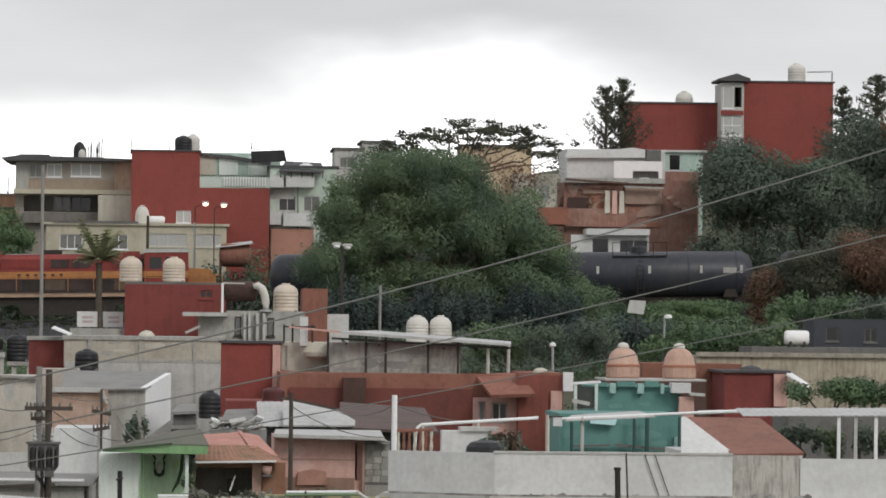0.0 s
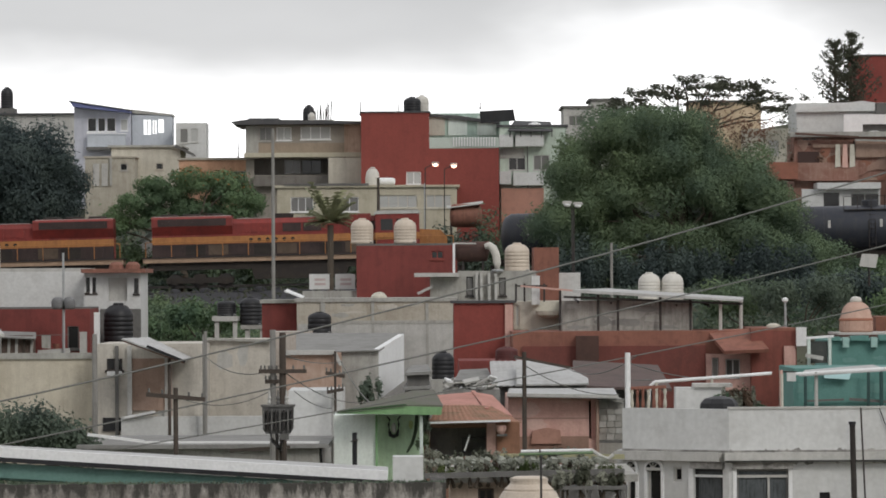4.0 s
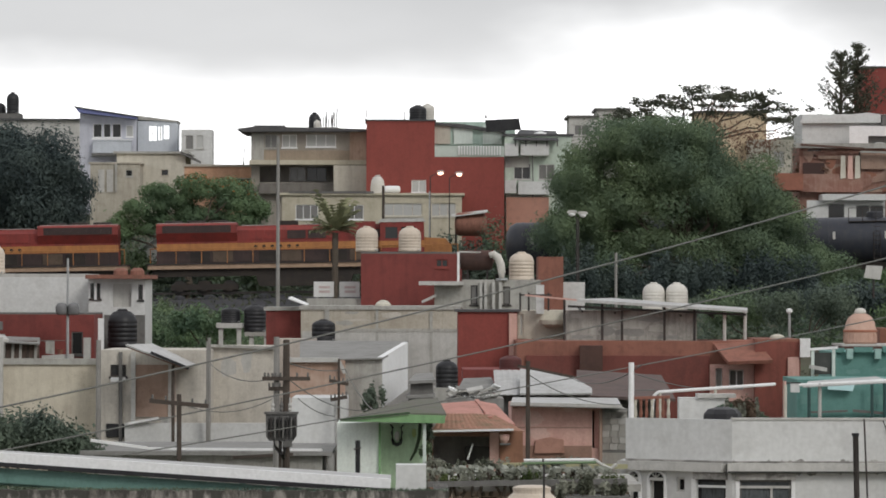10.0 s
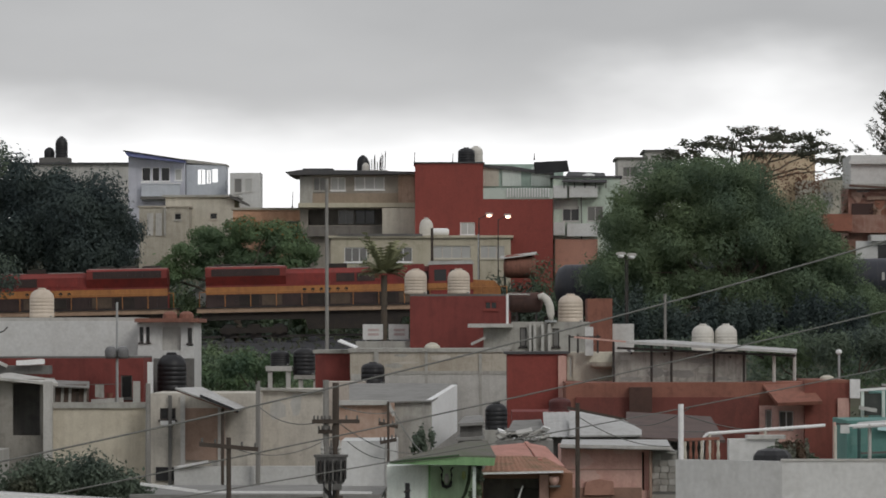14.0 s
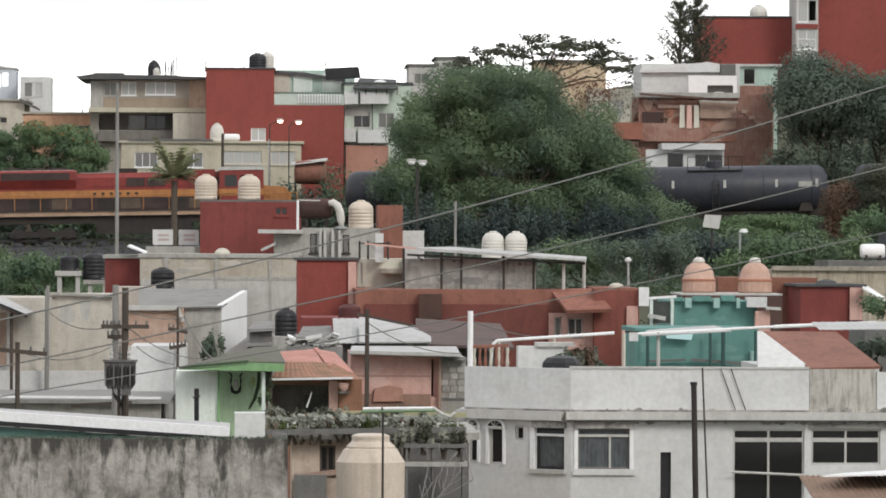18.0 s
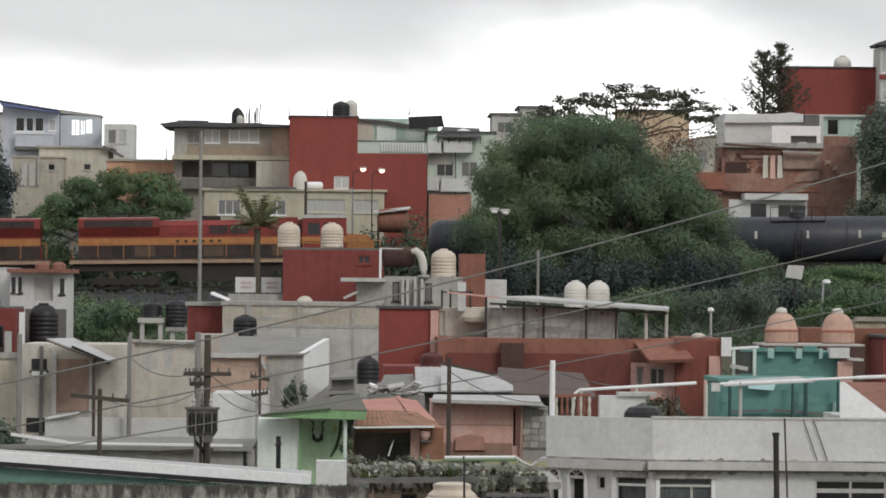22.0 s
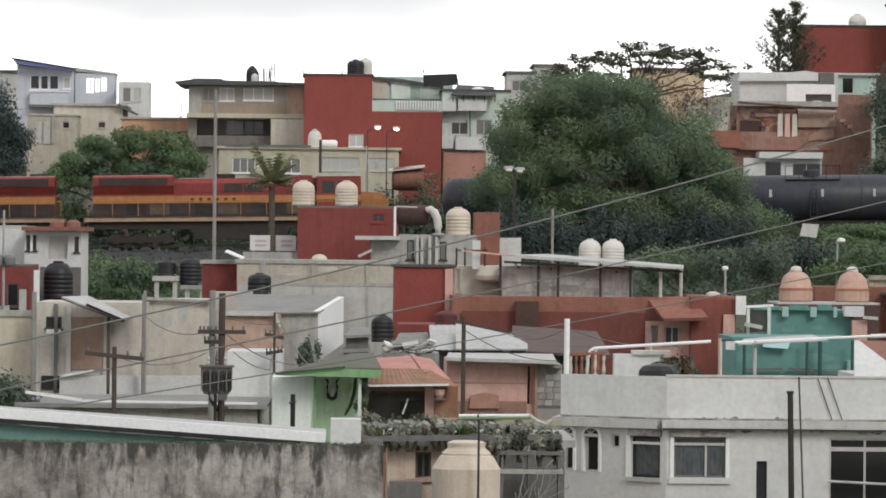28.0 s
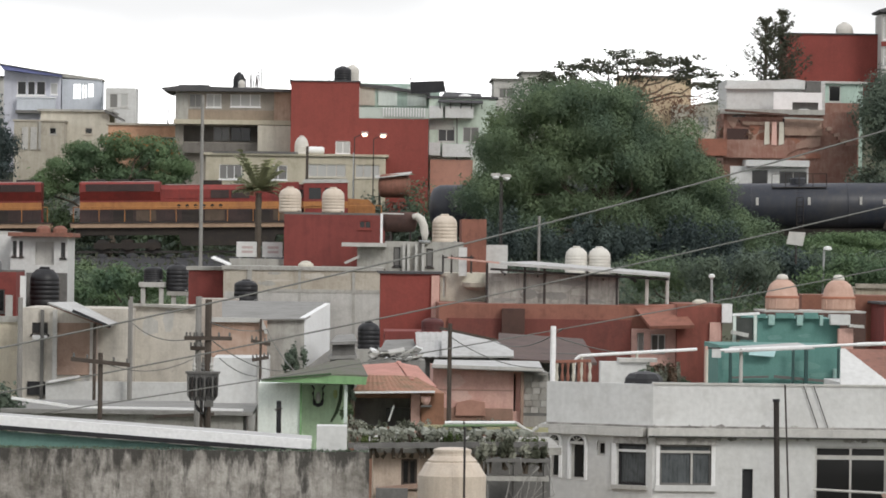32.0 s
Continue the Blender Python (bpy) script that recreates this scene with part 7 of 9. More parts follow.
part("yard_shed", box(-19.22, -17.34, 225.5, 227, 6.73, 7.84), surface("brown_shed_board", (0.16, 0.12, 0.10), 0.9, (0.08, 0.06, 0.05), 0.6, 0.4, 0.4), ob, "dim brown yard shed")
part("shed_roof", sheet([((-19.43, 225.00, 7.82)), ((-17.17, 225.00, 7.72)), ((-17.32, 227.00, 7.97)), ((-19.50, 227.00, 8.05))], 0.06), WEATHERED, ob)
for k in range(6):
    part("shed_board", bar((-19.11 + k * 0.34, 225.4, 6.78), (-19.11 + k * 0.34 + 0.04, 225.4, 7.74), 0.05, 0.12), (LIGHT_GREY, POLE_WOOD, GREY)[k % 3], ob)
part("washing", sheet([((-17.03, 226.50, 7.27)), ((-16.63, 226.50, 7.22)), ((-16.63, 226.50, 7.83)), ((-17.03, 226.50, 7.83))], 0.03), GREY, ob, "grey washing")
part("wash_line", rod(((-17.29, 226.50, 7.83)), ((-15.77, 226.50, 7.85)), 0.015), CABLE, ob)
part("slab", bar(((-17.17, 226.30, 7.07)), ((-15.76, 226.30, 7.15)), 0.4, 0.2), LIGHT_GREY, ob)
part("pier", box(-15.35, -15.04, 226.7, 227.1, 6.96, 7.97), LIGHT_GREY, ob)
ob = thing("loudspeaker_horn", (-15.99, 226, 6.97), "pair of dull grey drums on a tall thin mast", "mast")
part("pole", rod((-16.01, 226, 6.97), ((-16.01, 226.00, 11.51)), 0.07, r2=0.05), GALVANISED, ob)
for k in (-1, 1):
    part("horn", lathe([(0.2, 0), (0.26, 0.1), (0.27, 0.35), (0.2, 0.5), (0.08, 0.55)], (-16.01 + 0.27 * k, 225.9, 8.99), n=14), surface("dull_grey_drum", (0.20, 0.20, 0.20), 0.6, (0.08, 0.08, 0.08), 0.5, 0.3), ob, smooth=True)
# roof water barrels and frames by the grassy slope
for x0, x1, z0, z1 in ((421, 455, 546, 574), (461, 500, 541, 590)):
    water_tank(-8.91 + (x0 + x1 - 880) * 0.5 * 0.0259, 232, 8.96 - (z1 - 560) * 0.0259, (x1 - x0) * 0.5 * 0.0259, (z1 - z0) * 0.0259, BLACK_PLASTIC, "black water tank on a roof stand", cone=0.2)
ob = thing("tank_stand", (-9.02, 231.6, ground_at(-9, 232)), "white concrete frame stand below black tanks", "stand")
for x in (416, 448, 470, 496):
    part("leg", box(-9.49 + (x - 416) * 0.0259, -9.29 + (x - 416) * 0.0259, 231.2, 231.6, ground_at(-9, 232) - 0.3, 8.50 if x < 460 else 8.19), LIGHT_GREY, ob)
part("beam", box(-9.59, -8.41, 231.1, 233, 8.38, 8.61), LIGHT_GREY, ob)
part("beam", box(-8.30, -7.12, 231.1, 233, 8.01, 8.20), GREY, ob)
for k, ((x, y, z), rx) in enumerate((((-15.07, 285.00, 7.77), 3.2), ((-13.46, 288.00, 8.07), 2.6), ((-12.00, 280.00, 8.28), 2.2), ((-15.00, 296.00, 8.68), 3.0))):
    bush(x, y, z - 0.9, rx, 1.6, 1.5, LEAF_BIG if k % 2 else LEAF_BRIGHT, 2600, 0.12, 70 + k, "tangled green scrub on the slope")

# ---- far west corner ----
BROWN_TAN = surface("brown_tan_wall", (0.27, 0.212, 0.165), 0.92, (0.15, 0.105, 0.075), 0.5, 0.7, 0.35, 0.3)
DIM_BROWN = surface("dim_brown_render", (0.205, 0.165, 0.13), 0.92, (0.11, 0.085, 0.065), 0.5, 0.7, 0.35, 0.3)
ob = rooms("tan_brick_house", "tan brown brick house with pale cement ledge", -27.41, -23.54, 5.80, 10.31, 214, 7, BROWN_TAN, windows=[(-25.29, -24.62, 6.86, 7.91, 2, 1, DIM_BROWN, CURTAIN_SKY_PANE)], gaps=[(-25.34, -24.69, 9.16, 10.21)])
part("ledge", box(-27.34, -23.46, 213.5, 214, 8.30, 8.49), LIGHT_GREY, ob)
# The niche's shade is put into the dark grey of this back.
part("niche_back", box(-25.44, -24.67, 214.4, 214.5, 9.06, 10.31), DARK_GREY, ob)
part("window_head", box(-25.38, -24.51, 213.9, 214, 7.79, 7.91), DIM_BROWN, ob)
part("hanging_cloth", sheet([((-25.44, 213.80, 8.99)), ((-24.93, 213.80, 8.82)), ((-24.74, 213.80, 9.35)), ((-25.24, 213.80, 9.44))], 0.03), WHITE, ob, "pale hanging cloth")
part("hanging_cloth", sheet([((-25.34, 213.80, 9.52)), ((-24.93, 213.80, 9.56)), ((-24.98, 213.80, 9.75)), ((-25.27, 213.80, 9.73))], 0.03), LIGHT_GREY, ob, "grey folded cloth")
patches(ob, -26.45, -23.61, 7.00, 10.11, 214, (BROWN_TAN, DIM_BROWN), 9, 23)
ob = rooms("window_frame_house", "dark red house with a wide white window frame", -27.79, -25.45, 10.12, 12.30, 217, 5, DEEP_RED, windows=[(-26.82, -25.65, 10.48, 11.33, 1, 1, POLE_WOOD, PANE)])
part("white_surround", pierced(-26.99, -25.46, 216.85, 217, 10.31, 11.48, [(-26.80, -25.68, 10.53, 11.28)]), BRIGHT, ob, "thick white window surround")
ob = rooms("curtain_porch_house", "brown house with an upper porch hung with cream curtains", -23.34, -20.30, 5.84, 8.59, 212, 7, DIM_BROWN, windows=[(-22.58, -21.96, 7.22, 8.17, 2, 1, DIM_BROWN, CURTAIN_SKY_PANE)])
part("porch_roof", sheet([((-23.33, 211.00, 10.39)), ((-20.34, 211.00, 10.35)), ((-20.92, 217.00, 10.77)), ((-23.65, 217.00, 10.82))], 0.12), GREY, ob)
part("porch_back", box(-23.51, -20.54, 214, 214.2, 8.44, 10.33), DARK_GREY, ob)
part("porch_side", box(-20.39, -20.22, 211.5, 214, 8.45, 10.35), BROWN_TAN, ob)
for k, (a, b, c, low) in enumerate(((99, 137, 126, 570), (139, 165, 163, 570), (171, 196, 193, 577), (202, 224, 222, 581))):
    bm = bmesh.new()
    n = 10
    strip = []
    for z, dy, right in ((low, 0, c), (512, 0, b), (512, 0.02, b), (low, 0.02, c)):
        strip.append([bm.verts.new((-23.32 + (a - 100 + (right - a) * q / n) * 0.02363, 211.8 + 0.018 * math.sin(q * 1.3 + k) + dy, 10.30 - (z - 512) * 0.02363)) for q in range(n + 1)])
    for q in range(n):
        for h in range(4):
            bm.faces.new((strip[h][q], strip[h][q + 1], strip[(h + 1) % 4][q + 1], strip[(h + 1) % 4][q]))
    part("curtain", bm, CREAM, ob, "limp cream curtain", smooth=True)
part("porch_floor", sheet([((-23.32, 211.40, 8.74)), ((-20.24, 211.40, 8.46)), ((-20.39, 213.00, 8.63)), ((-23.50, 213.00, 8.92))], 0.16), DIM_BROWN, ob)
part("floor_edge", bar(((-23.26, 211.30, 8.55)), ((-20.28, 211.30, 8.27)), 0.08, 0.08), DARK_GREY, ob)
rooms("tan_brick_house", "plain tan brown brick house at the edge of the slope", -34.0, -27.45, 5.80, 10.05, 215, 7, BROWN_TAN)
rooms("parapet_house", "plain grey low house beside the black tanks", -33.0, -25.7, 3.72, 6.05, 204.5, 6, GREY)
tree("round_tree", "dark tree at the western end of the slope", (-46.0, 350, ground_at(-46, 350) - 0.2), (-46.0, 350, 16.6, 5.0, 3.6, 4.2), LEAF_DEEP, 14000, 0.17, 18, 0.3, 40, 0.25, 0.0, 0.36)
TARP = surface("blue_black_tarp", (0.05, 0.06, 0.10), 0.6, (0.20, 0.22, 0.27), 0.6, 0.2)
ob = thing("crumpled_tarp", (-22.28, 211.3, 10.37), "crumpled blue-black tarpaulin on the porch roof", "tarpaulin")
for k, (a, b, c, d) in enumerate(((104, 133, 509, 499), (128, 152, 507, 495), (150, 176, 508, 498), (172, 217, 512, 506))):
    part("fold", sheet([(-23.13 + (a - 104) * 0.02354, 210.9, 10.47 - (c - 505) * 0.02354), (-23.13 + (b - 104) * 0.02354, 210.9, 10.47 - (c - 505) * 0.02354 - 0.03), (-23.13 + (b - 106) * 0.02354, 211.9, 10.47 - (d - 505) * 0.02354), (-23.13 + (a - 98) * 0.02354, 211.9, 10.47 - (d - 506) * 0.02354)], 0.05), TARP, ob)
ob = thing("roof_sheet", (-21.10, 212.2, 10.58), "rumpled white plastic sheet on the porch roof", "sheet")
part("panel", sheet([((-22.03, 210.80, 10.51)), ((-20.51, 210.80, 10.46)), ((-20.63, 213.00, 10.73)), ((-22.02, 213.00, 10.76))], 0.05), BRIGHT, ob)
ob = thing("pipe_mast", (-19.51, 206, ground_at(-18, 206)), "pale pipe mast with a bent crossbar", "mast")
part("pole", rod((-19.51, 206, ground_at(-18, 206) - 0.2), ((-19.54, 206.00, 10.29)), 0.06), POLE_CONCRETE, ob)
part("crossbar", tube([((-19.76, 205.90, 10.18)), ((-19.48, 205.90, 10.13)), ((-19.20, 205.90, 10.20)), ((-19.04, 205.90, 10.38))], [0.03] * 4), DARK_STEEL, ob)
ob = thing("broken_board", (-17.86, 202.5, 8.52), "white board lying on a ledge of rubble", "board")
part("panel", bar(((-18.32, 202.00, 8.93)), ((-17.21, 202.00, 8.98)), 0.4, 0.2), BRIGHT, ob)
part("chunk", bar(((-19.07, 202.00, 8.98)), ((-18.70, 202.00, 8.80)), 0.3, 0.12), LIGHT_GREY, ob)
part("ledge", box(-19.19, -17.06, 202.2, 204, 8.48, 8.82), DARK_GREY, ob)
for x0, x1, lab in ((88, 136, "black water tank behind a parapet"), (142, 204, "long black water tank behind a parapet"), (208, 248, "black water tank by the roof edge")):
    water_tank(-21.81 + (x0 + x1 - 284) * 0.5 * 0.023, 207, 6.08, (x1 - x0) * 0.5 * 0.023, 0.95, BLACK_PLASTIC, lab, "black tanks behind the parapet", cone=0.18)
ob = rooms("parapet_house", "grey low house with a white pipe along its roof", -25.67, -17.88, 3.72, 6.14, 204, 6, GREY, windows=[])
part("roof_pipe", rod(((-22.44, 203.80, 6.03)), ((-19.92, 203.80, 6.03)), 0.085), BRIGHT, ob, "white roof pipe")
part("pipe_elbow", lathe([(0.08, -0.05), (0.15, -0.03), (0.15, 0.12), (0.08, 0.14)], (-19.93, 203.75, 6.03), n=12, axis="X"), BRIGHT, ob)
part("white_plate", box(-22.52, -21.86, 203.5, 203.56, 6.33, 6.55), BRIGHT, ob, "white plate")
# Black plates stand for the darkness inside the drain holes.
for x in (2, 68, 160, 190):
    part("drain_hole", box(-24.70 + (x - 2) * 0.02276, -24.42 + (x - 2) * 0.02276, 203.96, 203.99, 5.91 - (0.1 if x > 100 else 0), 6.20 - (0.16 if x > 100 else 0)), BLACK_PLASTIC, ob)
for k, (x, z, w) in enumerate(((115, 712, 36), (160, 716, 40), (205, 713, 30), (240, 708, 26), (262, 712, 24), (60, 716, 44), (20, 720, 40), (280, 718, 22))):
    part("rubble", bar((-22.05 + (x - 115) * 0.0227, 203.3, 5.74 - (z - 712) * 0.0227), (-22.05 + (x + w - 115) * 0.0227, 203.2, 5.74 - (z - 715 + 4 * (k % 2)) * 0.0227), 0.4, 0.12 + 0.05 * (k % 3)), (LIGHT_GREY, GREY, BRIGHT)[k % 3], ob, "pale broken slab")
part("rubble", sheet([((-22.19, 203.60, 5.51)), ((-18.08, 203.60, 5.73)), ((-18.20, 205.00, 5.89)), ((-22.34, 205.00, 5.89))], 0.2), LIGHT_GREY, ob)
ob = rooms("dark_door_house", "small grey house with a dark open porch", -18.83, -17.04, 5.63, 8.31, 200, 5, surface("dim_grey_render", (0.30, 0.285, 0.255), 0.92, (0.13, 0.12, 0.105), 0.6, 0.6, 0.4), gaps=[(-18.29, -17.22, 6.08, 8.14)])
part("porch_roof", sheet([((-18.94, 199.20, 8.39)), ((-16.43, 199.20, 8.14)), ((-16.76, 201.50, 8.28)), ((-18.52, 201.50, 8.55)), ((-19.11, 201.50, 8.48))], 0.1), LIGHT_GREY, ob)
part("inner_wall", box(-18.52, -17.26, 201.4, 201.5, 1.6, 8.21), DARK_GREY, ob)
patches(ob, -19.35, -18.89, 5.96, 8.13, 200, (LIGHT_GREY, GREY), 4, 24)
part("post", box(-16.99, -16.81, 199.4, 199.7, ground_at(-14, 200) - 0.3, 8.19), CREAM, ob)
ob = rooms("pale_low_house", "pale grey low house behind the bushes", -21.51, -18.40, 3.70, 5.91, 168, 5, LIGHT_GREY, base=1.0)
rooms("pale_low_house", "pale grey sloping yard wall house", -18.18, -15.76, 3.77, 6.22, 166, 5, GREY, base=1.0)
mast(-19.01, 164, 1.0, 6.01, 0.06, DARK_STEEL, "thin dark post by the grey house")
for k, ((x, y, z), rx, rz) in enumerate((((-13.32, 150.00, 5.38), 2.1, 1.7), ((-14.66, 150.00, 5.28), 1.4, 1.0), ((-11.88, 151.00, 5.35), 1.9, 1.2), ((-10.77, 152.00, 5.22), 1.2, 0.8), ((-12.90, 153.00, 5.46), 1.6, 1.4))):
    bush(x, y, z - 0.5, rx * 1.15, 0.9, rz * 0.72 + 0.2, LEAF_THIN if k % 2 else LEAF_DARK, 4200, 0.07, 100 + k, "dusty dark green garden bush")
ob = rooms("flat_roof_house", "low flat-roofed house with white roof edge", -9.94, -3.08, 3.64, 5.31, 150, 9, GREY, base=0.0, slab=WEATHERED, over=0.3, thick=0.12)
part("roof_edge", bar(((-9.87, 149.00, 5.65)), ((-8.21, 149.00, 5.43)), 0.2, 0.08), BRIGHT, ob)
part("roof_edge", bar(((-8.21, 149.00, 5.41)), ((-3.06, 149.00, 5.38)), 0.2, 0.06), BRIGHT, ob, "white roof edge strip")
part("roof_plank", bar(((-5.63, 149.00, 5.15)), ((-3.95, 148.00, 5.28)), 0.25, 0.1), POLE_WOOD, ob)

# ---- poles and cables ----
ob = mast(-3.87, 140, 0.0, 8.70, 0.12, POLE_WOOD, "weathered utility pole carrying a transformer", arms=((7.63, 0.66, 0.0),))
ob2 = thing("transformer", (-4.02, 139.6, 0.0), "grey finned pole transformer on a bracket", "transformer")
tx, tz = -3.99, 5.86
part("tank", prism([(tx - 0.33, tz + 0.06), (tx + 0.33, tz + 0.06), (tx + 0.42, tz + 0.2), (tx + 0.43, tz + 0.8), (tx - 0.43, tz + 0.8), (tx - 0.42, tz + 0.2)], 139.3, 139.8), surface("transformer_grey", (0.14, 0.135, 0.13), 0.6, (0.05, 0.05, 0.05), 0.6, 0.3, 0.4), ob2)
part("tank_lid", box(tx - 0.47, tx + 0.47, 139.25, 139.85, tz + 0.8, tz + 0.86), DARK_GREY, ob2)
for k in range(8):
    part("cooling_fin", box(tx - 0.41 + 0.112 * k, tx - 0.37 + 0.112 * k, 139.16, 139.3, tz + 0.16 + 0.03 * (k % 2), tz + 0.72), DARK_STEEL if k % 2 else DARK_GREY, ob2)
for k in (-0.24, 0.0, 0.24):
    part("bushing", lathe([(0.03, 0), (0.06, 0.06), (0.035, 0.12), (0.06, 0.18), (0.03, 0.25), (0.02, 0.4)], (tx + k, 139.5, tz + 0.86), n=10), LIGHT_GREY if k else DARK_GREY, ob2)
part("drain_box", box(tx + 0.05, tx + 0.3, 139.2, 139.5, tz - 0.1, tz + 0.06), DARK_GREY, ob2)
part("bracket", bar((-4.34, 139.8, 6.54), (-3.68, 139.8, 6.54), 0.08, 0.1), DARK_STEEL, ob2)
for k in range(3):
    part("drop_cable", tube([(tx - 0.2 + 0.14 * k, 139.3, tz + 0.1), (tx - 0.16 + 0.14 * k, 139.25, tz - 0.15), (tx - 0.02 + 0.05 * k, 139.3, tz - 0.3), (tx + 0.06, 139.5, tz - 0.42)], [0.022] * 4, n=6), BLACK_PLASTIC, ob2)
part("strut", bar(((-4.19, 139.70, 5.79)), ((-3.89, 139.90, 5.44)), 0.05, 0.06), DARK_STEEL, ob2)
part("hanger", bar((-4.03, 139.9, 0.0), (-4.03, 139.9, 5.94), 0.09, 0.09), POLE_WOOD, ob2)
mast(-4.17, 141, 0.0, 8.77, 0.11, POLE_CONCRETE, "pale concrete pole beside the transformer", arms=((7.61, 0.25, 0.0), (7.33, 0.22, 0.0)))
mast(-6.44, 132, 0.0, 7.35, 0.08, POLE_WOOD, "dark wooden pole with a tilted crossarm", arms=((7.11, 0.77, 0.07),))
mast(-2.72, 157.4, 0.0, 7.95, 0.05, POLE_WOOD, "thin dark service pole before the white yard wall", arms=((7.22, 0.3, 0.06), (6.72, 0.26, -0.05)))
mast(2.97, 148, 0.5, 8.02, 0.08, POLE_WOOD, "thin weathered pole behind the pink house")
mast(5.02, 124, 0.0, 8.31, 0.09, BRIGHT, "white painted pipe mast by the terrace", name="white_mast")
mast(-8.81, 300, ground_at(-9, 300) - 0.4, 19.28, 0.12, POLE_CONCRETE, "tall grey concrete pole before the railway")
mast(9.80, 262, ground_at(8, 262) - 0.4, 12.11, 0.09, POLE_CONCRETE, "slim grey pole beside the great tree")
street_lamp(7.77, 262, 14.10, -0.25, "unlit white street lamp before the great tree", False)
street_lamp(7.87, 262.4, 14.05, 0.22, "unlit white street lamp before the great tree", False)
wire(((-14.84, 128.00, 6.25)), ((25.34, 165.00, 16.86)), 0.70, 0.026, "thick grey aerial cable")
wire(((-14.83, 128.00, 5.20)), ((25.37, 165.00, 13.86)), 0.40, 0.022, "grey aerial cable crossing the roofs")
wire(((-14.82, 128.00, 4.78)), ((25.39, 165.00, 11.52)), 0.40, 0.018, "thin grey aerial cable crossing the roofs")
wire(((-4.25, 140.00, 7.07)), ((-6.21, 132.00, 7.04)), 0.25, 0.014, "thin slack service cable between two poles")
wire(((-3.92, 140.00, 7.70)), ((-1.65, 165.00, 6.21)), 0.35, 0.014, "thin drooping service cable to the white wall")
wire(((-8.02, 188.00, 7.35)), ((-4.25, 141.00, 7.62)), 0.3, 0.016, "dark slack cable from the lean-to roof")
wire(((-3.80, 150.00, 6.87)), ((-2.74, 152.00, 6.30)), 0.12, 0.014, "thin dark cable across the white yard wall")
wire(((2.97, 148.00, 7.64)), ((5.80, 150.00, 6.71)), 0.25, 0.014, "thin drooping cable above the zinc roof")
wire(((5.27, 124.00, 8.25)), ((4.75, 165.00, 7.23)), 0.3, 0.014, "thin drooping cable from the white mast")
wire(((-3.97, 140.00, 8.13)), ((-2.73, 170.00, 7.44)), 0.15, 0.015, "thin slack service cable")
wire(((5.06, 124.00, 8.06)), ((8.64, 150.00, 7.16)), 0.1, 0.014, "thin service cable from the white mast")
wire(((-2.73, 170.00, 7.44)), ((-1.50, 160.00, 6.16)), 0.2, 0.02, "slack black cable by the grey box house")

# ---- east side ----
LIGHT_TEAL = surface("light_teal_paint", (0.34, 0.50, 0.46), 0.8, (0.18, 0.32, 0.29), 0.5, 0.4)
ob = rooms("teal_house", "teal painted house with crenellated roof edge", 12.94, 15.55, 5.76, 8.16, 160, 7, TEAL, base=0.6, windows=[])
for k, (a, b) in enumerate(((1346, 1362), (1380, 1412), (1430, 1454))):
    part("merlon", box(12.91 + (a - 1346) * 0.01785, 12.91 + (b - 1346) * 0.01785, 159.8, 160.2, 8.16, 8.29 + 0.03 * k), TEAL, ob)
for k, (a, b) in enumerate(((1366, 1377), (1416, 1427), (1457, 1463))):
    part("merlon", box(12.91 + (a - 1346) * 0.01785, 12.91 + (b - 1346) * 0.01785, 159.75, 160.2, 7.95, 8.27), LIGHT_TEAL, ob, "pale worn merlon")
part("white_block", box(15.21, 15.83, 159.5, 160.3, 7.98, 8.30), WHITE, ob, "white roof block")
part("pink_wall", box(15.47, 15.94, 159.6, 160.4, 0.6, 7.86), PINK, ob, "pinkish end wall")
part("slab", bar(((15.79, 159.60, 7.96)), ((16.26, 159.60, 7.93)), 0.5, 0.09), LIGHT_GREY, ob)
patches(ob, 13.00, 15.44, 7.34, 7.91, 160, (TEAL, TEAL, surface("faded_teal_paint", (0.165, 0.31, 0.28), 0.8, (0.10, 0.22, 0.2), 0.5, 0.4)), 7, 34)
ob = thing("mint_fence", (12.31, 158, 0.6), "dark wire fence panel between pale mint posts", "fence")
for x in (1303, 1340):
    part("post", box(12.01 + (x - 1303) * 0.01763, 12.10 + (x - 1303) * 0.01763, 157.9, 158.1, 0.6, 8.27), PALE_MINT, ob)
part("panel", box(12.11, 12.64, 158, 158.05, 7.49, 8.17), surface("dark_mesh_panel", (0.06, 0.065, 0.06), 0.8, (0.12, 0.12, 0.11), 0.5, 0.3), ob, "dark mesh panel")
part("rail", bar(((11.94, 157.90, 8.27)), ((12.83, 157.90, 8.33)), 0.08, 0.08), BRIGHT, ob)
part("crate", bar(((11.93, 157.60, 7.74)), ((12.46, 157.60, 7.64)), 0.3, 0.12), LIGHT_GREY, ob)
ob = rooms("teal_terrace", "teal lower terrace with patched light sheets", 10.98, 14.62, 6.02, 7.46, 150, 6, TEAL, base=0.4, windows=[])
part("light_sheet", sheet([((11.87, 149.70, 7.18)), ((12.61, 149.70, 7.13)), ((12.68, 149.80, 7.33)), ((11.88, 149.80, 7.39))], 0.04), surface("sky_blue_sheet", (0.40, 0.58, 0.58), 0.6, (0.25, 0.42, 0.42), 0.5, 0.3), ob, "pale blue sheet")
part("dark_ledge", bar(((11.35, 149.80, 6.50)), ((12.46, 149.80, 6.54)), 0.1, 0.06), DARK_GREY, ob)
part("dark_ledge", bar(((12.62, 149.80, 6.55)), ((14.54, 149.80, 6.40)), 0.1, 0.08), DARK_GREY, ob)
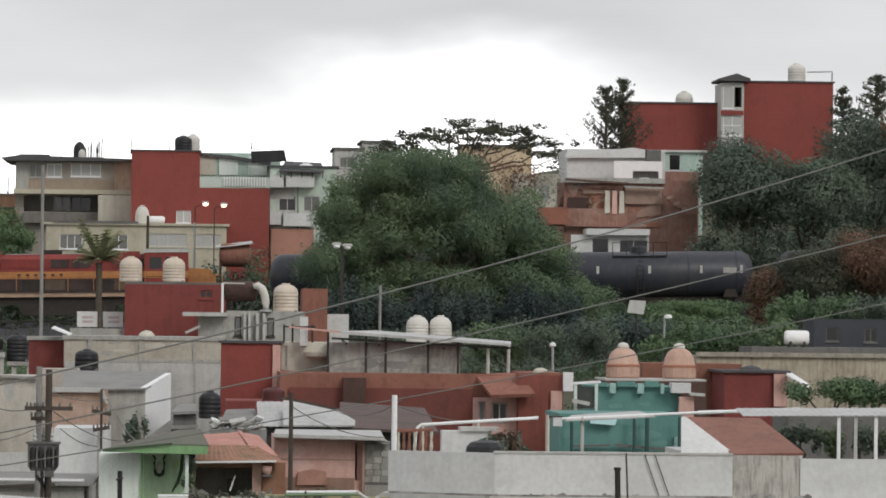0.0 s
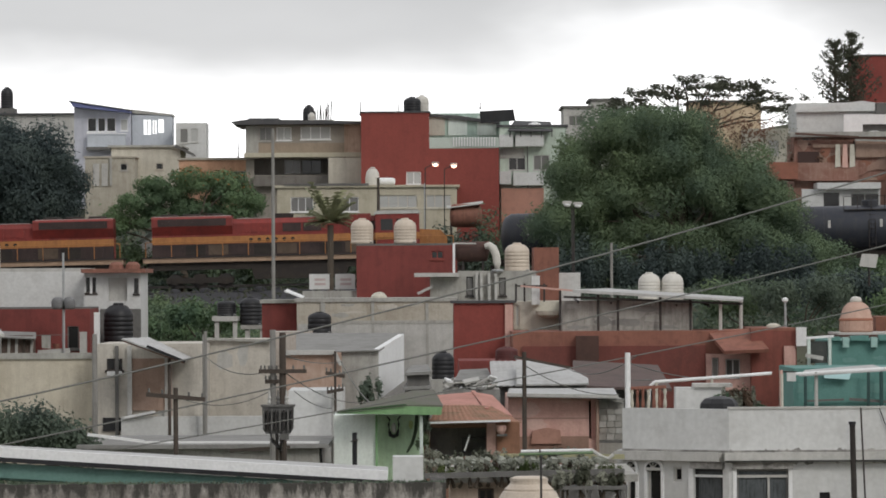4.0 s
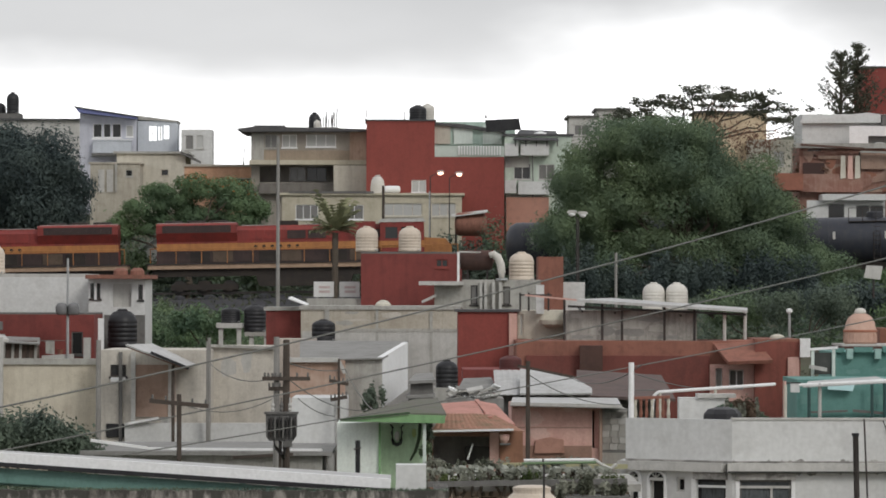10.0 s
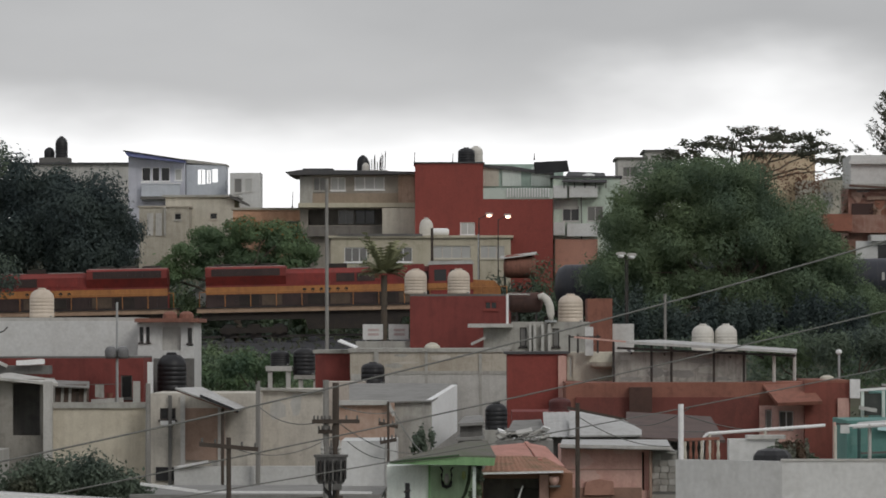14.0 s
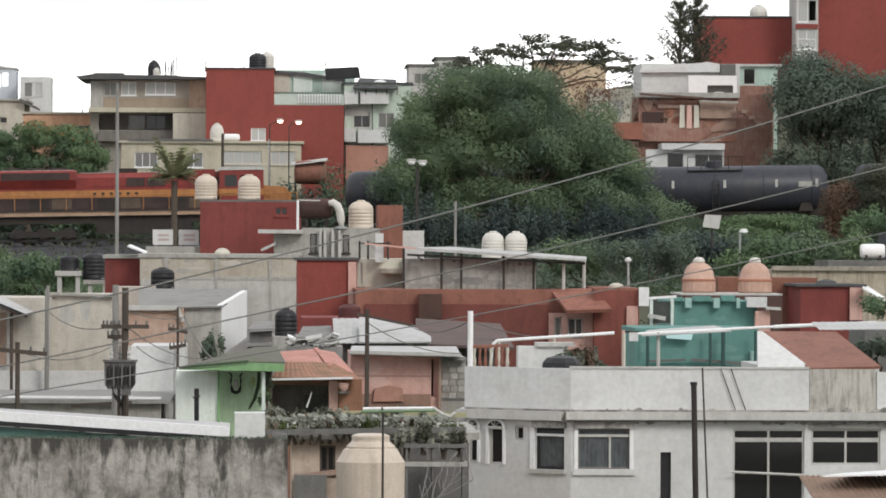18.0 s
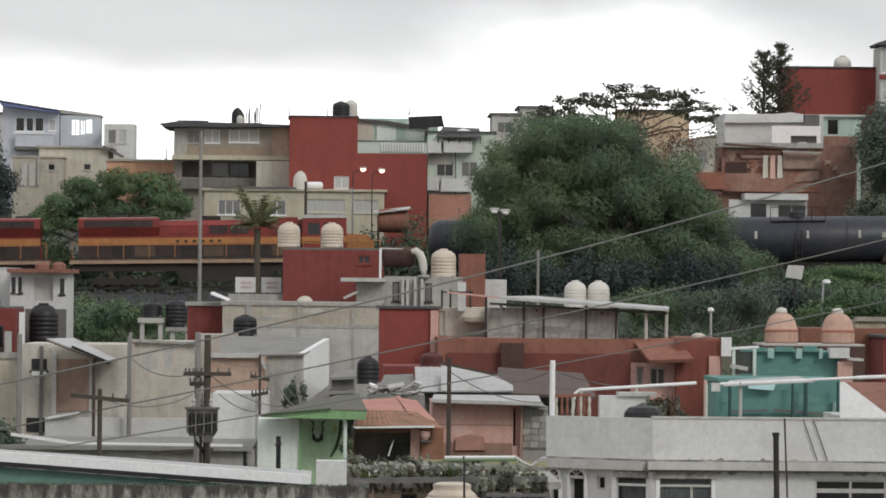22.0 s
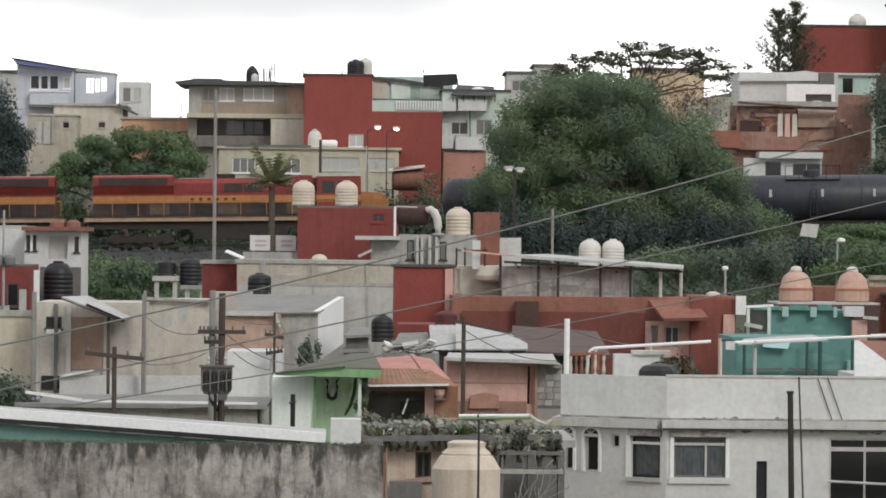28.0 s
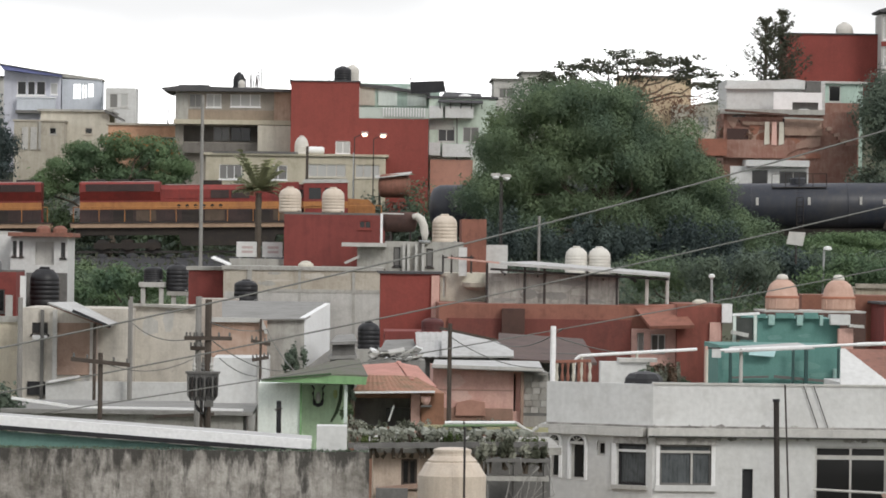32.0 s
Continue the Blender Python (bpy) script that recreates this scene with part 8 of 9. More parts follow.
for x, w in ((1299, 0.05), (1410, 0.045), (1433, 0.06), (1490, 0.04)):
    part("post", rod((11.31 + (x - 1299) * 0.01674, 149.6, 0.4), (11.31 + (x - 1299) * 0.01674, 149.6, 7.40), w), surface("dark_teal_post", (0.04, 0.09, 0.085), 0.7), ob)
part("white_door", box(14.38, 14.48, 149.8, 149.99, 6.38, 6.80), LIGHT_TEAL, ob)
patches(ob, 11.09, 14.52, 6.43, 7.33, 150, (TEAL, surface("worn_teal_paint", (0.155, 0.30, 0.265), 0.8, (0.10, 0.22, 0.2), 0.5, 0.4)), 8, 35)
ob = thing("hanging_towel", (10.83, 148.5, 0.4), "white towel hung on a thin post", "towel")
part("cloth", sheet([((10.68, 148.50, 7.11)), ((10.95, 148.50, 7.11)), ((10.94, 148.50, 7.37)), ((10.68, 148.50, 7.37))], 0.03), WHITE, ob)
part("post", rod((10.52, 148.5, 0.4), ((10.51, 148.50, 7.44)), 0.05), PINK, ob, "pinkish post")
part("rail", rod(((10.48, 148.50, 7.39)), ((10.98, 148.50, 7.39)), 0.02), DARK_STEEL, ob)
ob = thing("canopy_pipe", (10.10, 140, 0.5), "long white pipe canopy edge on posts", "canopy")
part("run", rod(((10.31, 140.00, 7.48)), ((14.09, 140.00, 7.69)), 0.04), BRIGHT, ob)
part("run", rod(((14.09, 140.00, 7.69)), ((16.92, 140.00, 7.81)), 0.055), BRIGHT, ob)
part("sheet_edge", sheet([((10.39, 139.80, 7.44)), ((12.90, 139.80, 7.58)), ((12.53, 141.00, 7.71)), ((10.64, 141.00, 7.57))], 0.03), ZINC, ob)
for x in (1200,):
    part("post", rod((9.91 + (x - 1138) * 0.01562, 140, 0.5), (9.91 + (x - 1138) * 0.01562, 140, 7.49 + (x - 1138) * 0.00065), 0.05), LIGHT_GREY, ob)
rooms("rust_wall_house", "rust-brown house behind the domed tanks", 18.36, 22.40, 5.40, 8.61, 205, 6, surface("rust_brown_wall", (0.24, 0.11, 0.075), 0.9, (0.1, 0.05, 0.04), 0.5))
# Wall colour holds the dark of a recess under the tanks.
rooms("tank_plinth_house", "dark flat roof house under the domed tanks", 15.61, 19.44, 5.73, 8.11, 190, 5, surface("recess_shade_wall", (0.10, 0.06, 0.05), 0.9, (0.05, 0.035, 0.03), 0.5), slab=LIGHT_GREY, thick=0.07)
for x in (1272, 1373):
    cx = 16.45 + (x - 1272) * 0.0212
    z = 8.11
    ob = thing("domed_water_tank", (cx, 192, z), "faded orange domed water tank with banded belly", "water tank", "domed tanks on the roof")
    r = 0.64
    part("body", lathe([(r * 0.94, 0), (r * 1.0, 0.1), (r * 0.97, 0.42), (r * 0.985, 0.46), (r * 0.985, 0.52), (r * 0.93, 0.58), (r * 0.86, 0.8), (r * 0.72, 0.98), (r * 0.5, 1.1), (r * 0.3, 1.16)], (cx, 192, z), n=26), CLAY_PLASTIC, ob, smooth=True)
    part("band", lathe([(r * 0.99, 0.44), (r * 1.02, 0.46), (r * 1.02, 0.52), (r * 0.96, 0.54)], (cx, 192, z), n=26), surface("clay_band", (0.38, 0.16, 0.10), 0.6), ob)
    part("lid", lathe([(r * 0.33, 1.13), (r * 0.36, 1.2), (r * 0.28, 1.32), (r * 0.1, 1.36)], (cx, 192, z), n=18), WHITE_PLASTIC, ob, "pale lid", smooth=True)
    for k in range(14):
        a = 2 * math.pi * k / 14
        part("rib", box(-0.02, 0.02, r * 0.95, r * 1.01, 0.06, 0.4, turn=Matrix.Translation((cx, 192, z)) @ pose(0, 0, 0, 0, 0, math.degrees(a))), CLAY_PLASTIC, ob)
ob = rooms("red_cabin_house", "small dark red house with a pinkish doorway", 21.18, 23.66, 5.62, 8.40, 200, 6, DEEP_RED, slab=DARK_ROOF, over=0.15, thick=0.1, windows=[])
part("door_surround", box(23.13, 23.63, 199.8, 199.98, 6.98, 8.27), PINK, ob)
part("lean_roof", sheet([((23.53, 199.00, 8.28)), ((24.43, 199.00, 7.76)), ((24.67, 201.00, 7.87)), ((23.85, 201.00, 8.40))], 0.06), BRIGHT, ob)
part("roof_cap", lathe([(0.45, 0), (0.4, 0.12), (0.1, 0.2)], (22.53, 203, 8.37), n=14), DARK_ROOF, ob)
ob = rooms("gravel_wall_house", "long beige rough-rendered retaining wall", 24.66, 37.63, 5.75, 8.73, 246, 5, surface("beige_rough_render", (0.47, 0.415, 0.325), 0.95, (0.17, 0.14, 0.105), 0.55, 0.6, 0.75, 0.4), category="wall")
part("edge", box(24.63, 37.59, 245.8, 246.2, 8.69, 8.91), surface("crumbled_edge", (0.36, 0.325, 0.27), 0.95, (0.1, 0.09, 0.07), 0.7, 0.4), ob)
ob = thing("lying_tank", (30.29, 252, 9.24), "white horizontal water tank on a cradle", "water tank")
part("barrel", lathe([(0.1, -0.62), (0.3, -0.6), (0.36, -0.5), (0.36, 0.5), (0.3, 0.6), (0.1, 0.62)], (30.28, 252, 9.64), n=20, axis="X"), BRIGHT, ob, smooth=True)
for k in (-0.35, 0.35):
    part("cradle", box(30.29 + k - 0.06, 30.29 + k + 0.06, 251.7, 252.3, 8.88, 9.50), DARK_STEEL, ob)
rooms("tank_ledge_house", "dark grey flat house under the lying tank", 27.98, 38.47, 5.67, 9.16, 251.5, 6, DARK_GREY)
ob = rooms("dark_shed_row", "row of dark sheds below the railway", 33.12, 41.59, 7.21, 10.63, 268, 5, surface("blue_grey_sheet", (0.055, 0.06, 0.07), 0.7, (0.03, 0.03, 0.032), 0.5, 0.8), windows=[(33.78, 34.44, 9.46, 10.18, 1, 1, DARK_GREY, PANE), (35.83, 36.50, 9.42, 10.14, 2, 1, DARK_GREY, PANE)])
ob = thing("tilted_board", (25.16, 285, 10.41), "tilted pale board on a short post by the railway", "board")
part("panel", sheet([((24.61, 285.00, 10.92)), ((25.54, 285.00, 10.80)), ((25.69, 285.00, 11.57)), ((24.77, 285.00, 11.62))], 0.06), LIGHT_GREY, ob)
part("post", rod((25.17, 285.1, 9.78), (25.17, 285.1, 11.21), 0.06), DARK_STEEL, ob)
ob = thing("yard_lamp", (14.63, 204, 8.10), "thin grey yard lamp with a pale head", "lamp")
part("pole", rod((14.63, 204, 8.10), ((14.62, 204.00, 9.26)), 0.05), GALVANISED, ob)
part("head", lathe([(0.06, 0), (0.13, 0.06), (0.12, 0.16), (0.04, 0.2)], ((14.62, 204.00, 9.21)), n=12), BRIGHT, ob)
ob = thing("yard_lamp", (26.23, 280, ground_at(27, 280) - 0.3), "thin grey post with a white lamp head on the slope", "lamp")
part("pole", rod((26.17, 280, ground_at(27, 280) - 0.3), ((26.28, 280.00, 10.61)), 0.06), GALVANISED, ob)
part("head", lathe([(0.1, 0), (0.24, 0.06), (0.2, 0.22), (0.05, 0.26)], ((26.47, 280.00, 10.55)), n=12), BRIGHT, ob)
# Near the great tree, the darkest leaf colour stands for its shade.
for k, ((x, y, z), rx) in enumerate((((25.92, 296.00, 9.74), 3.0), ((23.44, 290.00, 9.40), 3.0), ((29.84, 292.00, 9.46), 3.4), ((32.24, 290.00, 9.49), 2.6), ((26.41, 280.00, 9.08), 3.0), ((20.90, 282.00, 9.08), 3.0), ((18.89, 285.00, 8.89), 3.0), ((37.05, 300.00, 10.86), 3.0), ((40.44, 300.00, 10.90), 3.4))):
    bush(x, y, z - 1.0, rx, 1.6, 1.9, (LEAF_BIG, LEAF_DEEP, LEAF_DARK)[k % 3] if x < 25 else (LEAF_BIG, LEAF_BRIGHT, LEAF_DARK)[k % 3], 4200, 0.11, 120 + k, "dense green scrub below the railway")
# Added dark shrubs stand for the shade at the great tree's foot.
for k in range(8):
    bush(9.8 + k * 1.9, 318.5 + 1.2 * (k % 2), ground_at(16, 319) - 0.4, 1.7, 1.0, 3.2 - 0.5 * (k % 3), LEAF_DEEP, 4200, 0.10, 500 + k, "dark shrub added for the shade under the great tree", 18)
bush(23.51, 185, 7.30, 1.7, 0.8, 0.9, LEAF_BRIGHT, 3000, 0.08, 140, "leafy green bush behind the pale canopy")
bush(25.07, 186, 7.32, 1.0, 0.8, 0.8, LEAF_BIG, 1600, 0.08, 141, "leafy green bush behind the pale canopy")
ob = thing("sheet_canopy", (17.08, 138, 0.0), "pale corrugated sheet canopy on white posts", "canopy")
part("roof_sheet", ridged(15.03, 20.04, 137, 139, lambda x, y: 7.69 + (y - 137) * 0.085 + (x - 16.95) * 0.012, 0.2, 0.012), ZINC, ob)
for x in (1482, 1512, 1548):
    part("post", box(16.38 + (x - 1402) * 0.0154, 16.47 + (x - 1402) * 0.0154, 137.1, 137.2, 0.0, 7.69), BRIGHT if x in (1482, 1548) else LIGHT_GREY, ob)
# Added dark block; its colour stands for shade in the recess.
rooms("yard_shade_block", "dark grey block for the shaded recess behind the canopy", 16.98, 21.25, 4.97, 7.57, 143, 4, DARK_GREY, base=0.0)
for k in range(4):
    bush(17.01 + k * 0.9, 140, 6.54, 0.6, 0.4, 0.75, LEAF_BIG if k % 2 else LEAF_DARK, 700, 0.07, 150 + k, "potted green plant in the shaded yard", 8)
ob = rooms("pediment_house", "white gabled wall with a rusty sheet roof", 12.90, 16.05, 5.33, 6.81, 132, 5, WHITE, base=0.0)
part("gable", sheet([((12.85, 131.90, 6.77)), ((14.22, 131.90, 6.78)), ((13.12, 133.50, 7.69)), ((13.00, 133.50, 7.68))], 0.2), WHITE, ob)
part("roof_sheet", sheet([((14.16, 131.60, 6.76)), ((16.05, 131.60, 6.81)), ((15.37, 136.00, 7.63)), ((13.34, 136.00, 7.64))], 0.07), RUST, ob, "rusty brown roof sheet")
# ---- white corner house ----
ob = thing("white_corner_house", (7.13, 118, 0.0), "white two-storey corner house with stained ledge and parapet terrace", "house")
S = 0.01317
cx = 7.13


def hx(u):
    return cx + (u - 1045) * S


ZT, ZS, ZL = 7.06, 6.05, 5.84


def hz(v):
    return ZT - (v - 660) * S


east = [(hx(1058), hx(1150), hz(838), hz(766)), (hx(1205), hx(1224), 3.6, hz(808)), (hx(1334), hx(1462), hz(900), hz(766)), (hx(1474), hx(1598), hz(830), hz(766)), (hx(1058), hx(1150), 1.0, 2.3), (hx(1400), hx(1500), 1.0, 2.3)]
EW = hx(1800)
swing(cx, 118, 1.5)
part("wall", pierced(cx, EW, 118, 118.2, 0.0, ZL, east), WHITE, ob)
part("parapet", box(cx, hx(1470), 118, 118.18, ZS, ZT), WHITE, ob)
part("parapet", box(hx(1591), EW, 118, 118.18, ZS, hz(665)), WHITE, ob)
part("stained_parapet", box(hx(1471), hx(1590), 118.03, 118.18, ZS, hz(660)), surface("rain_streaked_parapet", (0.50, 0.475, 0.43), 0.92, (0.13, 0.12, 0.10), 0.45, 0.3, 0.85, 0.2), ob, "black-streaked parapet panel")
part("ledge", box(cx - 0.12, EW, 117.78, 118.2, ZL, ZS), LIGHT_GREY, ob, "stained projecting ledge")
part("coping", box(cx - 0.02, hx(1470), 117.97, 118.21, ZT, ZT + 0.05), LIGHT_GREY, ob)
part("grime_line", box(cx, hx(1470), 117.985, 118.0, ZS, ZS + 0.05), MOSS_WALL, ob, "black grime along the ledge")
part("drip_edge", box(cx - 0.12, EW, 117.765, 117.78, ZL - 0.012, ZL + 0.03), MOSS_BLACK, ob, "grimy drip edge")
NET = surface("dim_net_curtain", (0.098, 0.108, 0.112), 0.25, (0.026, 0.030, 0.032), 0.5, 0.16, 0.8, 0.0)
window(ob, *east[0], 118, DARK_GREY, NET, 1, 1, False, 0.05)
split = east[0][0] + 0.62 * (east[0][1] - east[0][0])
part("mullion", box(split - 0.025, split + 0.025, 118.03, 118.07, east[0][2] + 0.02, east[0][3] - 0.2), LIGHT_GREY, ob)
part("window_sill", box(east[0][0] - 0.12, east[0][1] + 0.12, 117.93, 118.04, east[0][2] - 0.14, east[0][2] - 0.002), WHITE, ob)
part("window_pelmet", box(east[0][0], east[0][1], 118.13, 118.18, east[0][3] - 0.14, east[0][3]), DARK_GREY, ob)
part("window_hood", box(east[0][0] - 0.1, east[0][1] + 0.1, 117.9, 118.0, east[0][3], min(ZL - 0.02, east[0][3] + 0.2)), MOSS_WALL, ob, "stained window hood")
part("transom", box(east[0][0], east[0][1], 118.02, 118.1, east[0][3] - 0.2, east[0][3] - 0.14), LIGHT_GREY, ob)
part("window_jamb", box(east[0][0] - 0.09, east[0][0], 117.96, 118.0, east[0][2], east[0][3]), BRIGHT, ob)
part("window_jamb", box(east[0][1], east[0][1] + 0.09, 117.96, 118.0, east[0][2], east[0][3]), BRIGHT, ob)
part("doorway", box(*east[1][:2], 118.1, 118.16, *east[1][2:]), BLACK_PLASTIC, ob, "dark narrow doorway")
for q in east[2:4]:
    mid = q[3] - 0.26
    window(ob, q[0], q[1], q[2], mid, 118, LIGHT_GREY, PANE, 2, 1, False)
    window(ob, q[0], q[1], mid, q[3], 118, LIGHT_GREY, PANE, 2, 1, False)
part("window_hood", box(east[3][0] - 0.05, EW, 117.92, 118.0, east[3][3] + 0.02, east[3][3] + 0.12), MOSS_WALL, ob, "stained window hood")
for k, x in enumerate((1312, 1330)):
    part("hanging_cord", rod((hx(x), 117.95, ZT), (hx(x + 26), 117.95, ZS + 0.05), 0.012, n=5), DARK_STEEL, ob)
rs = np.random.default_rng(77)
for k in range(46):
    # soot blots under the ledge and along its top
    x, low = cx + (EW - cx) * 0.75 * rs.random(), k % 2
    w = 0.03 + 0.10 * rs.random() ** 2
    zb = ZL - 0.03 if low else ZS + 0.04
    ring = [(x + w * (0.6 + 0.6 * rs.random()) * math.cos(a), zb + (0.35 * w + 0.02) * (0.6 + 0.8 * rs.random()) * math.sin(a)) for a in np.linspace(0, 2 * math.pi, 10)[:-1]]
    part("soot_blot", prism(ring, 117.962 + 0.0006 * k, 117.998), MOSS_WALL, ob)
part("grille_rail", rod((hx(1330), 117.8, hz(842)), (hx(1470), 117.8, hz(848)), 0.03), LIGHT_GREY, ob)
swing()
# the west face turns back from the corner
swing(cx, 118, -38)
W = 232.0 * S
west = [(cx - 0.96 * W, cx - 0.87 * W, hz(832), hz(768)), (cx - 0.765 * W, cx - 0.63 * W, hz(834), hz(768)), (cx - 0.52 * W, cx - 0.44 * W, hz(790), hz(764)), (cx - 0.325 * W, cx - 0.06 * W, hz(840), hz(766)), (cx - 0.8 * W, cx - 0.5 * W, 1.0, 2.3)]
part("wall", pierced(cx - W, cx - 0.004, 118, 118.2, 0.0, ZL, west), WHITE, ob)
part("parapet", box(cx - W, cx - 0.004, 118, 118.18, ZS, ZT), WHITE, ob)
part("ledge", box(cx - W - 0.1, cx - 0.16, 117.8, 118.2, ZL, ZS - 0.003), LIGHT_GREY, ob, "stained projecting ledge")
part("grime_line", box(cx - W, cx - 0.01, 117.985, 118.0, ZS, ZS + 0.05), MOSS_WALL, ob, "black grime along the ledge")
for q in west[:2]:
    window(ob, *q, 118, LIGHT_GREY, PANE, 1, 1, False)
    mid, half = (q[0] + q[1]) / 2, (q[1] - q[0]) / 2
    outer = [(mid - (half + 0.07) * math.cos(math.pi * k / 10), q[3] + 0.22 * math.sin(math.pi * k / 10)) for k in range(11)]
    part("arch_surround", prism(outer, 117.955, 117.998), BRIGHT, ob, "white arched surround")
    inner = [(mid - half * math.cos(math.pi * k / 10), q[3] + 0.005 + 0.15 * math.sin(math.pi * k / 10)) for k in range(11)]
    part("arch_pane", prism(inner, 117.94, 117.95), PANE, ob)
    part("arch_rail", box(q[0], q[1], 117.925, 117.95, q[3] - 0.03, q[3] + 0.03), LIGHT_GREY, ob)
    for a in (0.3, 0.5, 0.7):
        part("arch_bar", bar((mid, 117.932, q[3] + 0.02), (mid - 0.9 * half * math.cos(math.pi * a), 117.932, q[3] + 0.005 + 0.14 * math.sin(math.pi * a)), 0.015, 0.025), GREY, ob)
    part("window_jamb", box(q[0] - 0.07, q[0], 117.955, 118.0, q[2], q[3]), BRIGHT, ob)
    part("window_jamb", box(q[1], q[1] + 0.07, 117.955, 118.0, q[2], q[3]), BRIGHT, ob)
window(ob, *west[2], 118, LIGHT_GREY, PANE, 1, 1, False)
window(ob, *west[3], 118, BLACK_PLASTIC, NET, 1, 1, False, 0.07)
part("window_sill", box(west[3][0] - 0.14, west[3][1] + 0.05, 117.93, 118.04, west[3][2] - 0.1, west[3][2] - 0.002), LIGHT_GREY, ob)
part("window_jamb", box(west[3][0] - 0.14, west[3][0] - 0.02, 117.96, 118.0, west[3][2], west[3][3]), BRIGHT, ob)
part("transom", box(west[3][0], west[3][1], 118.02, 118.1, west[3][3] - 0.2, west[3][3] - 0.14), BRIGHT, ob)
part("window_hood", box(west[3][0] - 0.06, west[3][1] + 0.06, 117.9, 118.0, west[3][3], min(ZL - 0.02, west[3][3] + 0.2)), MOSS_WALL, ob, "stained window hood")
swing()
part("roof", sheet([(cx, 118.3, ZL + 0.05), (EW, 118.9, ZL + 0.05), (EW, 126, ZL + 0.05), (cx - 1.4, 126, ZL + 0.05), (cx - W * 0.78, 120.1, ZL + 0.05)], 0.15), GREY, ob)
part("back_wall", box(cx - 1.6, EW, 125.8, 126, 0.0, ZS), WHITE, ob)
part("west_wall", sheet([(cx - W * 0.78, 120.1, 0.0), (cx - 1.5, 126, 0.0), (cx - 1.5, 126, ZS), (cx - W * 0.78, 120.1, ZS)], 0.15), WHITE, ob)
ob = thing("leaning_pole", (9.89, 115, 0.0), "dark leaning wooden pole before the white house", "pole")
part("shaft", rod((9.89, 115, 0.0), ((9.75, 115.00, 6.82)), 0.075, n=9, r2=0.065), surface("tarred_wood", (0.035, 0.03, 0.027), 0.85, (0.08, 0.07, 0.06), 0.4, 0.3), ob)
part("cap", rod(((9.75, 115.00, 6.77)), ((9.75, 115.00, 6.84)), 0.085, n=9), BLACK_PLASTIC, ob)
ob = thing("leaning_pipe", (10.34, 116, 0.0), "thin dark pipe leaning on the white house", "pipe")
part("length", rod((10.34, 116, 0.0), ((10.17, 117.60, 7.09)), 0.022, n=7), DARK_STEEL, ob)
ob = thing("porch_awning", (12.94, 110, 0.0), "white awning over a brown corrugated porch roof", "awning")
part("sheet", sheet([((12.14, 110.00, 4.95)), ((14.67, 110.00, 5.03)), ((14.94, 112.00, 5.06)), ((12.93, 112.00, 4.92))], 0.04), BRIGHT, ob)
part("brown_roof", ridged(11.85, 14.30, 109, 112, lambda x, y: 4.48 + (y - 109) * 0.12, 0.12, 0.03), surface("tan_corrugated_sheet", (0.27, 0.185, 0.135), 0.85, (0.16, 0.11, 0.08), 0.6, 0.3, 0.4), ob, "tan-brown corrugated sheet")
for x in (1450, 1560):
    part("post", rod((12.04 + (x - 1450) * 0.01228, 109.6, 0.0), (12.04 + (x - 1450) * 0.01228, 109.6, 4.50), 0.05), LIGHT_GREY, ob)
# terrace things behind the parapet
ob = thing("balustrade", (5.62, 124, ZL + 0.05), "short terracotta balustrade on the terrace", "balustrade")
part("rail", bar(((5.09, 124.00, 7.44)), ((5.96, 124.00, 7.47)), 0.12, 0.07), TERRACOTTA, ob)
for k in range(7):
    x = 5.12 + k * 0.135
    part("baluster", lathe([(0.03, 0), (0.05, 0.12), (0.025, 0.3), (0.045, 0.42), (0.03, 0.5)], (x, 124, 6.93), n=8), TERRACOTTA if k % 3 else CREAM, ob)
ob = thing("laundry_sink", (6.81, 123, ZL + 0.05), "white cement laundry block on the terrace", "sink")
part("block", box(6.12, 7.33, 122.6, 123.4, ZL + 0.05, 7.48), WHITE, ob)
part("basin", box(6.56, 7.49, 122.5, 123.5, 7.48, 7.57), LIGHT_GREY, ob)
ob = thing("tarpaulin_heap", (7.07, 121, ZL + 0.05), "dark tarpaulin heap on the terrace", "heap")
part("cover", lathe([(0.5, 0), (0.46, 0.25), (0.36, 0.36), (0.12, 0.42)], (7.07, 121, 6.98 - 0.1), n=9), BLACK_PLASTIC, ob)
for k in range(7):
    bush(7.13 + k * 0.16, 122 + 0.1 * (k % 2), 6.98 - 0.25, 0.2, 0.15, 0.62 - 0.05 * k, LEAF_PALE if k % 2 else LEAF_BRIGHT, 200, 0.085, 160 + k, "potted straggly plant on the terrace", 5)
for k, (x, z, w, h, m) in enumerate(((1150, 712, 10, 22, LEAF_PALE), (1166, 716, 12, 16, LEAF_PALE), (1184, 716, 12, 26, LEAF_RUST), (1196, 716, 9, 20, LEAF_PALE), (1172, 716, 16, 38, LEAF_RUST))):
    bush(7.30 + (x - 1150) * 0.0136, 121.6 + 0.1 * k, 7.06 - 0.2, w * 0.0136, 0.15, h * 0.0136 + 0.2, m, 300, 0.05, 400 + k, "dry straggly potted plant on the terrace", 6)
ob = thing("terrace_pergola", (7.20, 125, ZL + 0.05), "white pipe pergola over the terrace", "pergola")
part("top_pipe", rod(((5.73, 125.00, 7.57)), ((8.62, 125.00, 7.77)), 0.04), BRIGHT, ob)
part("top_pipe", tube([((5.73, 125.00, 7.57)), ((5.63, 125.00, 7.49)), ((5.59, 125.00, 7.32)), ((5.58, 125.00, 7.00))], [0.04, 0.04, 0.035, 0.035]), BRIGHT, ob)
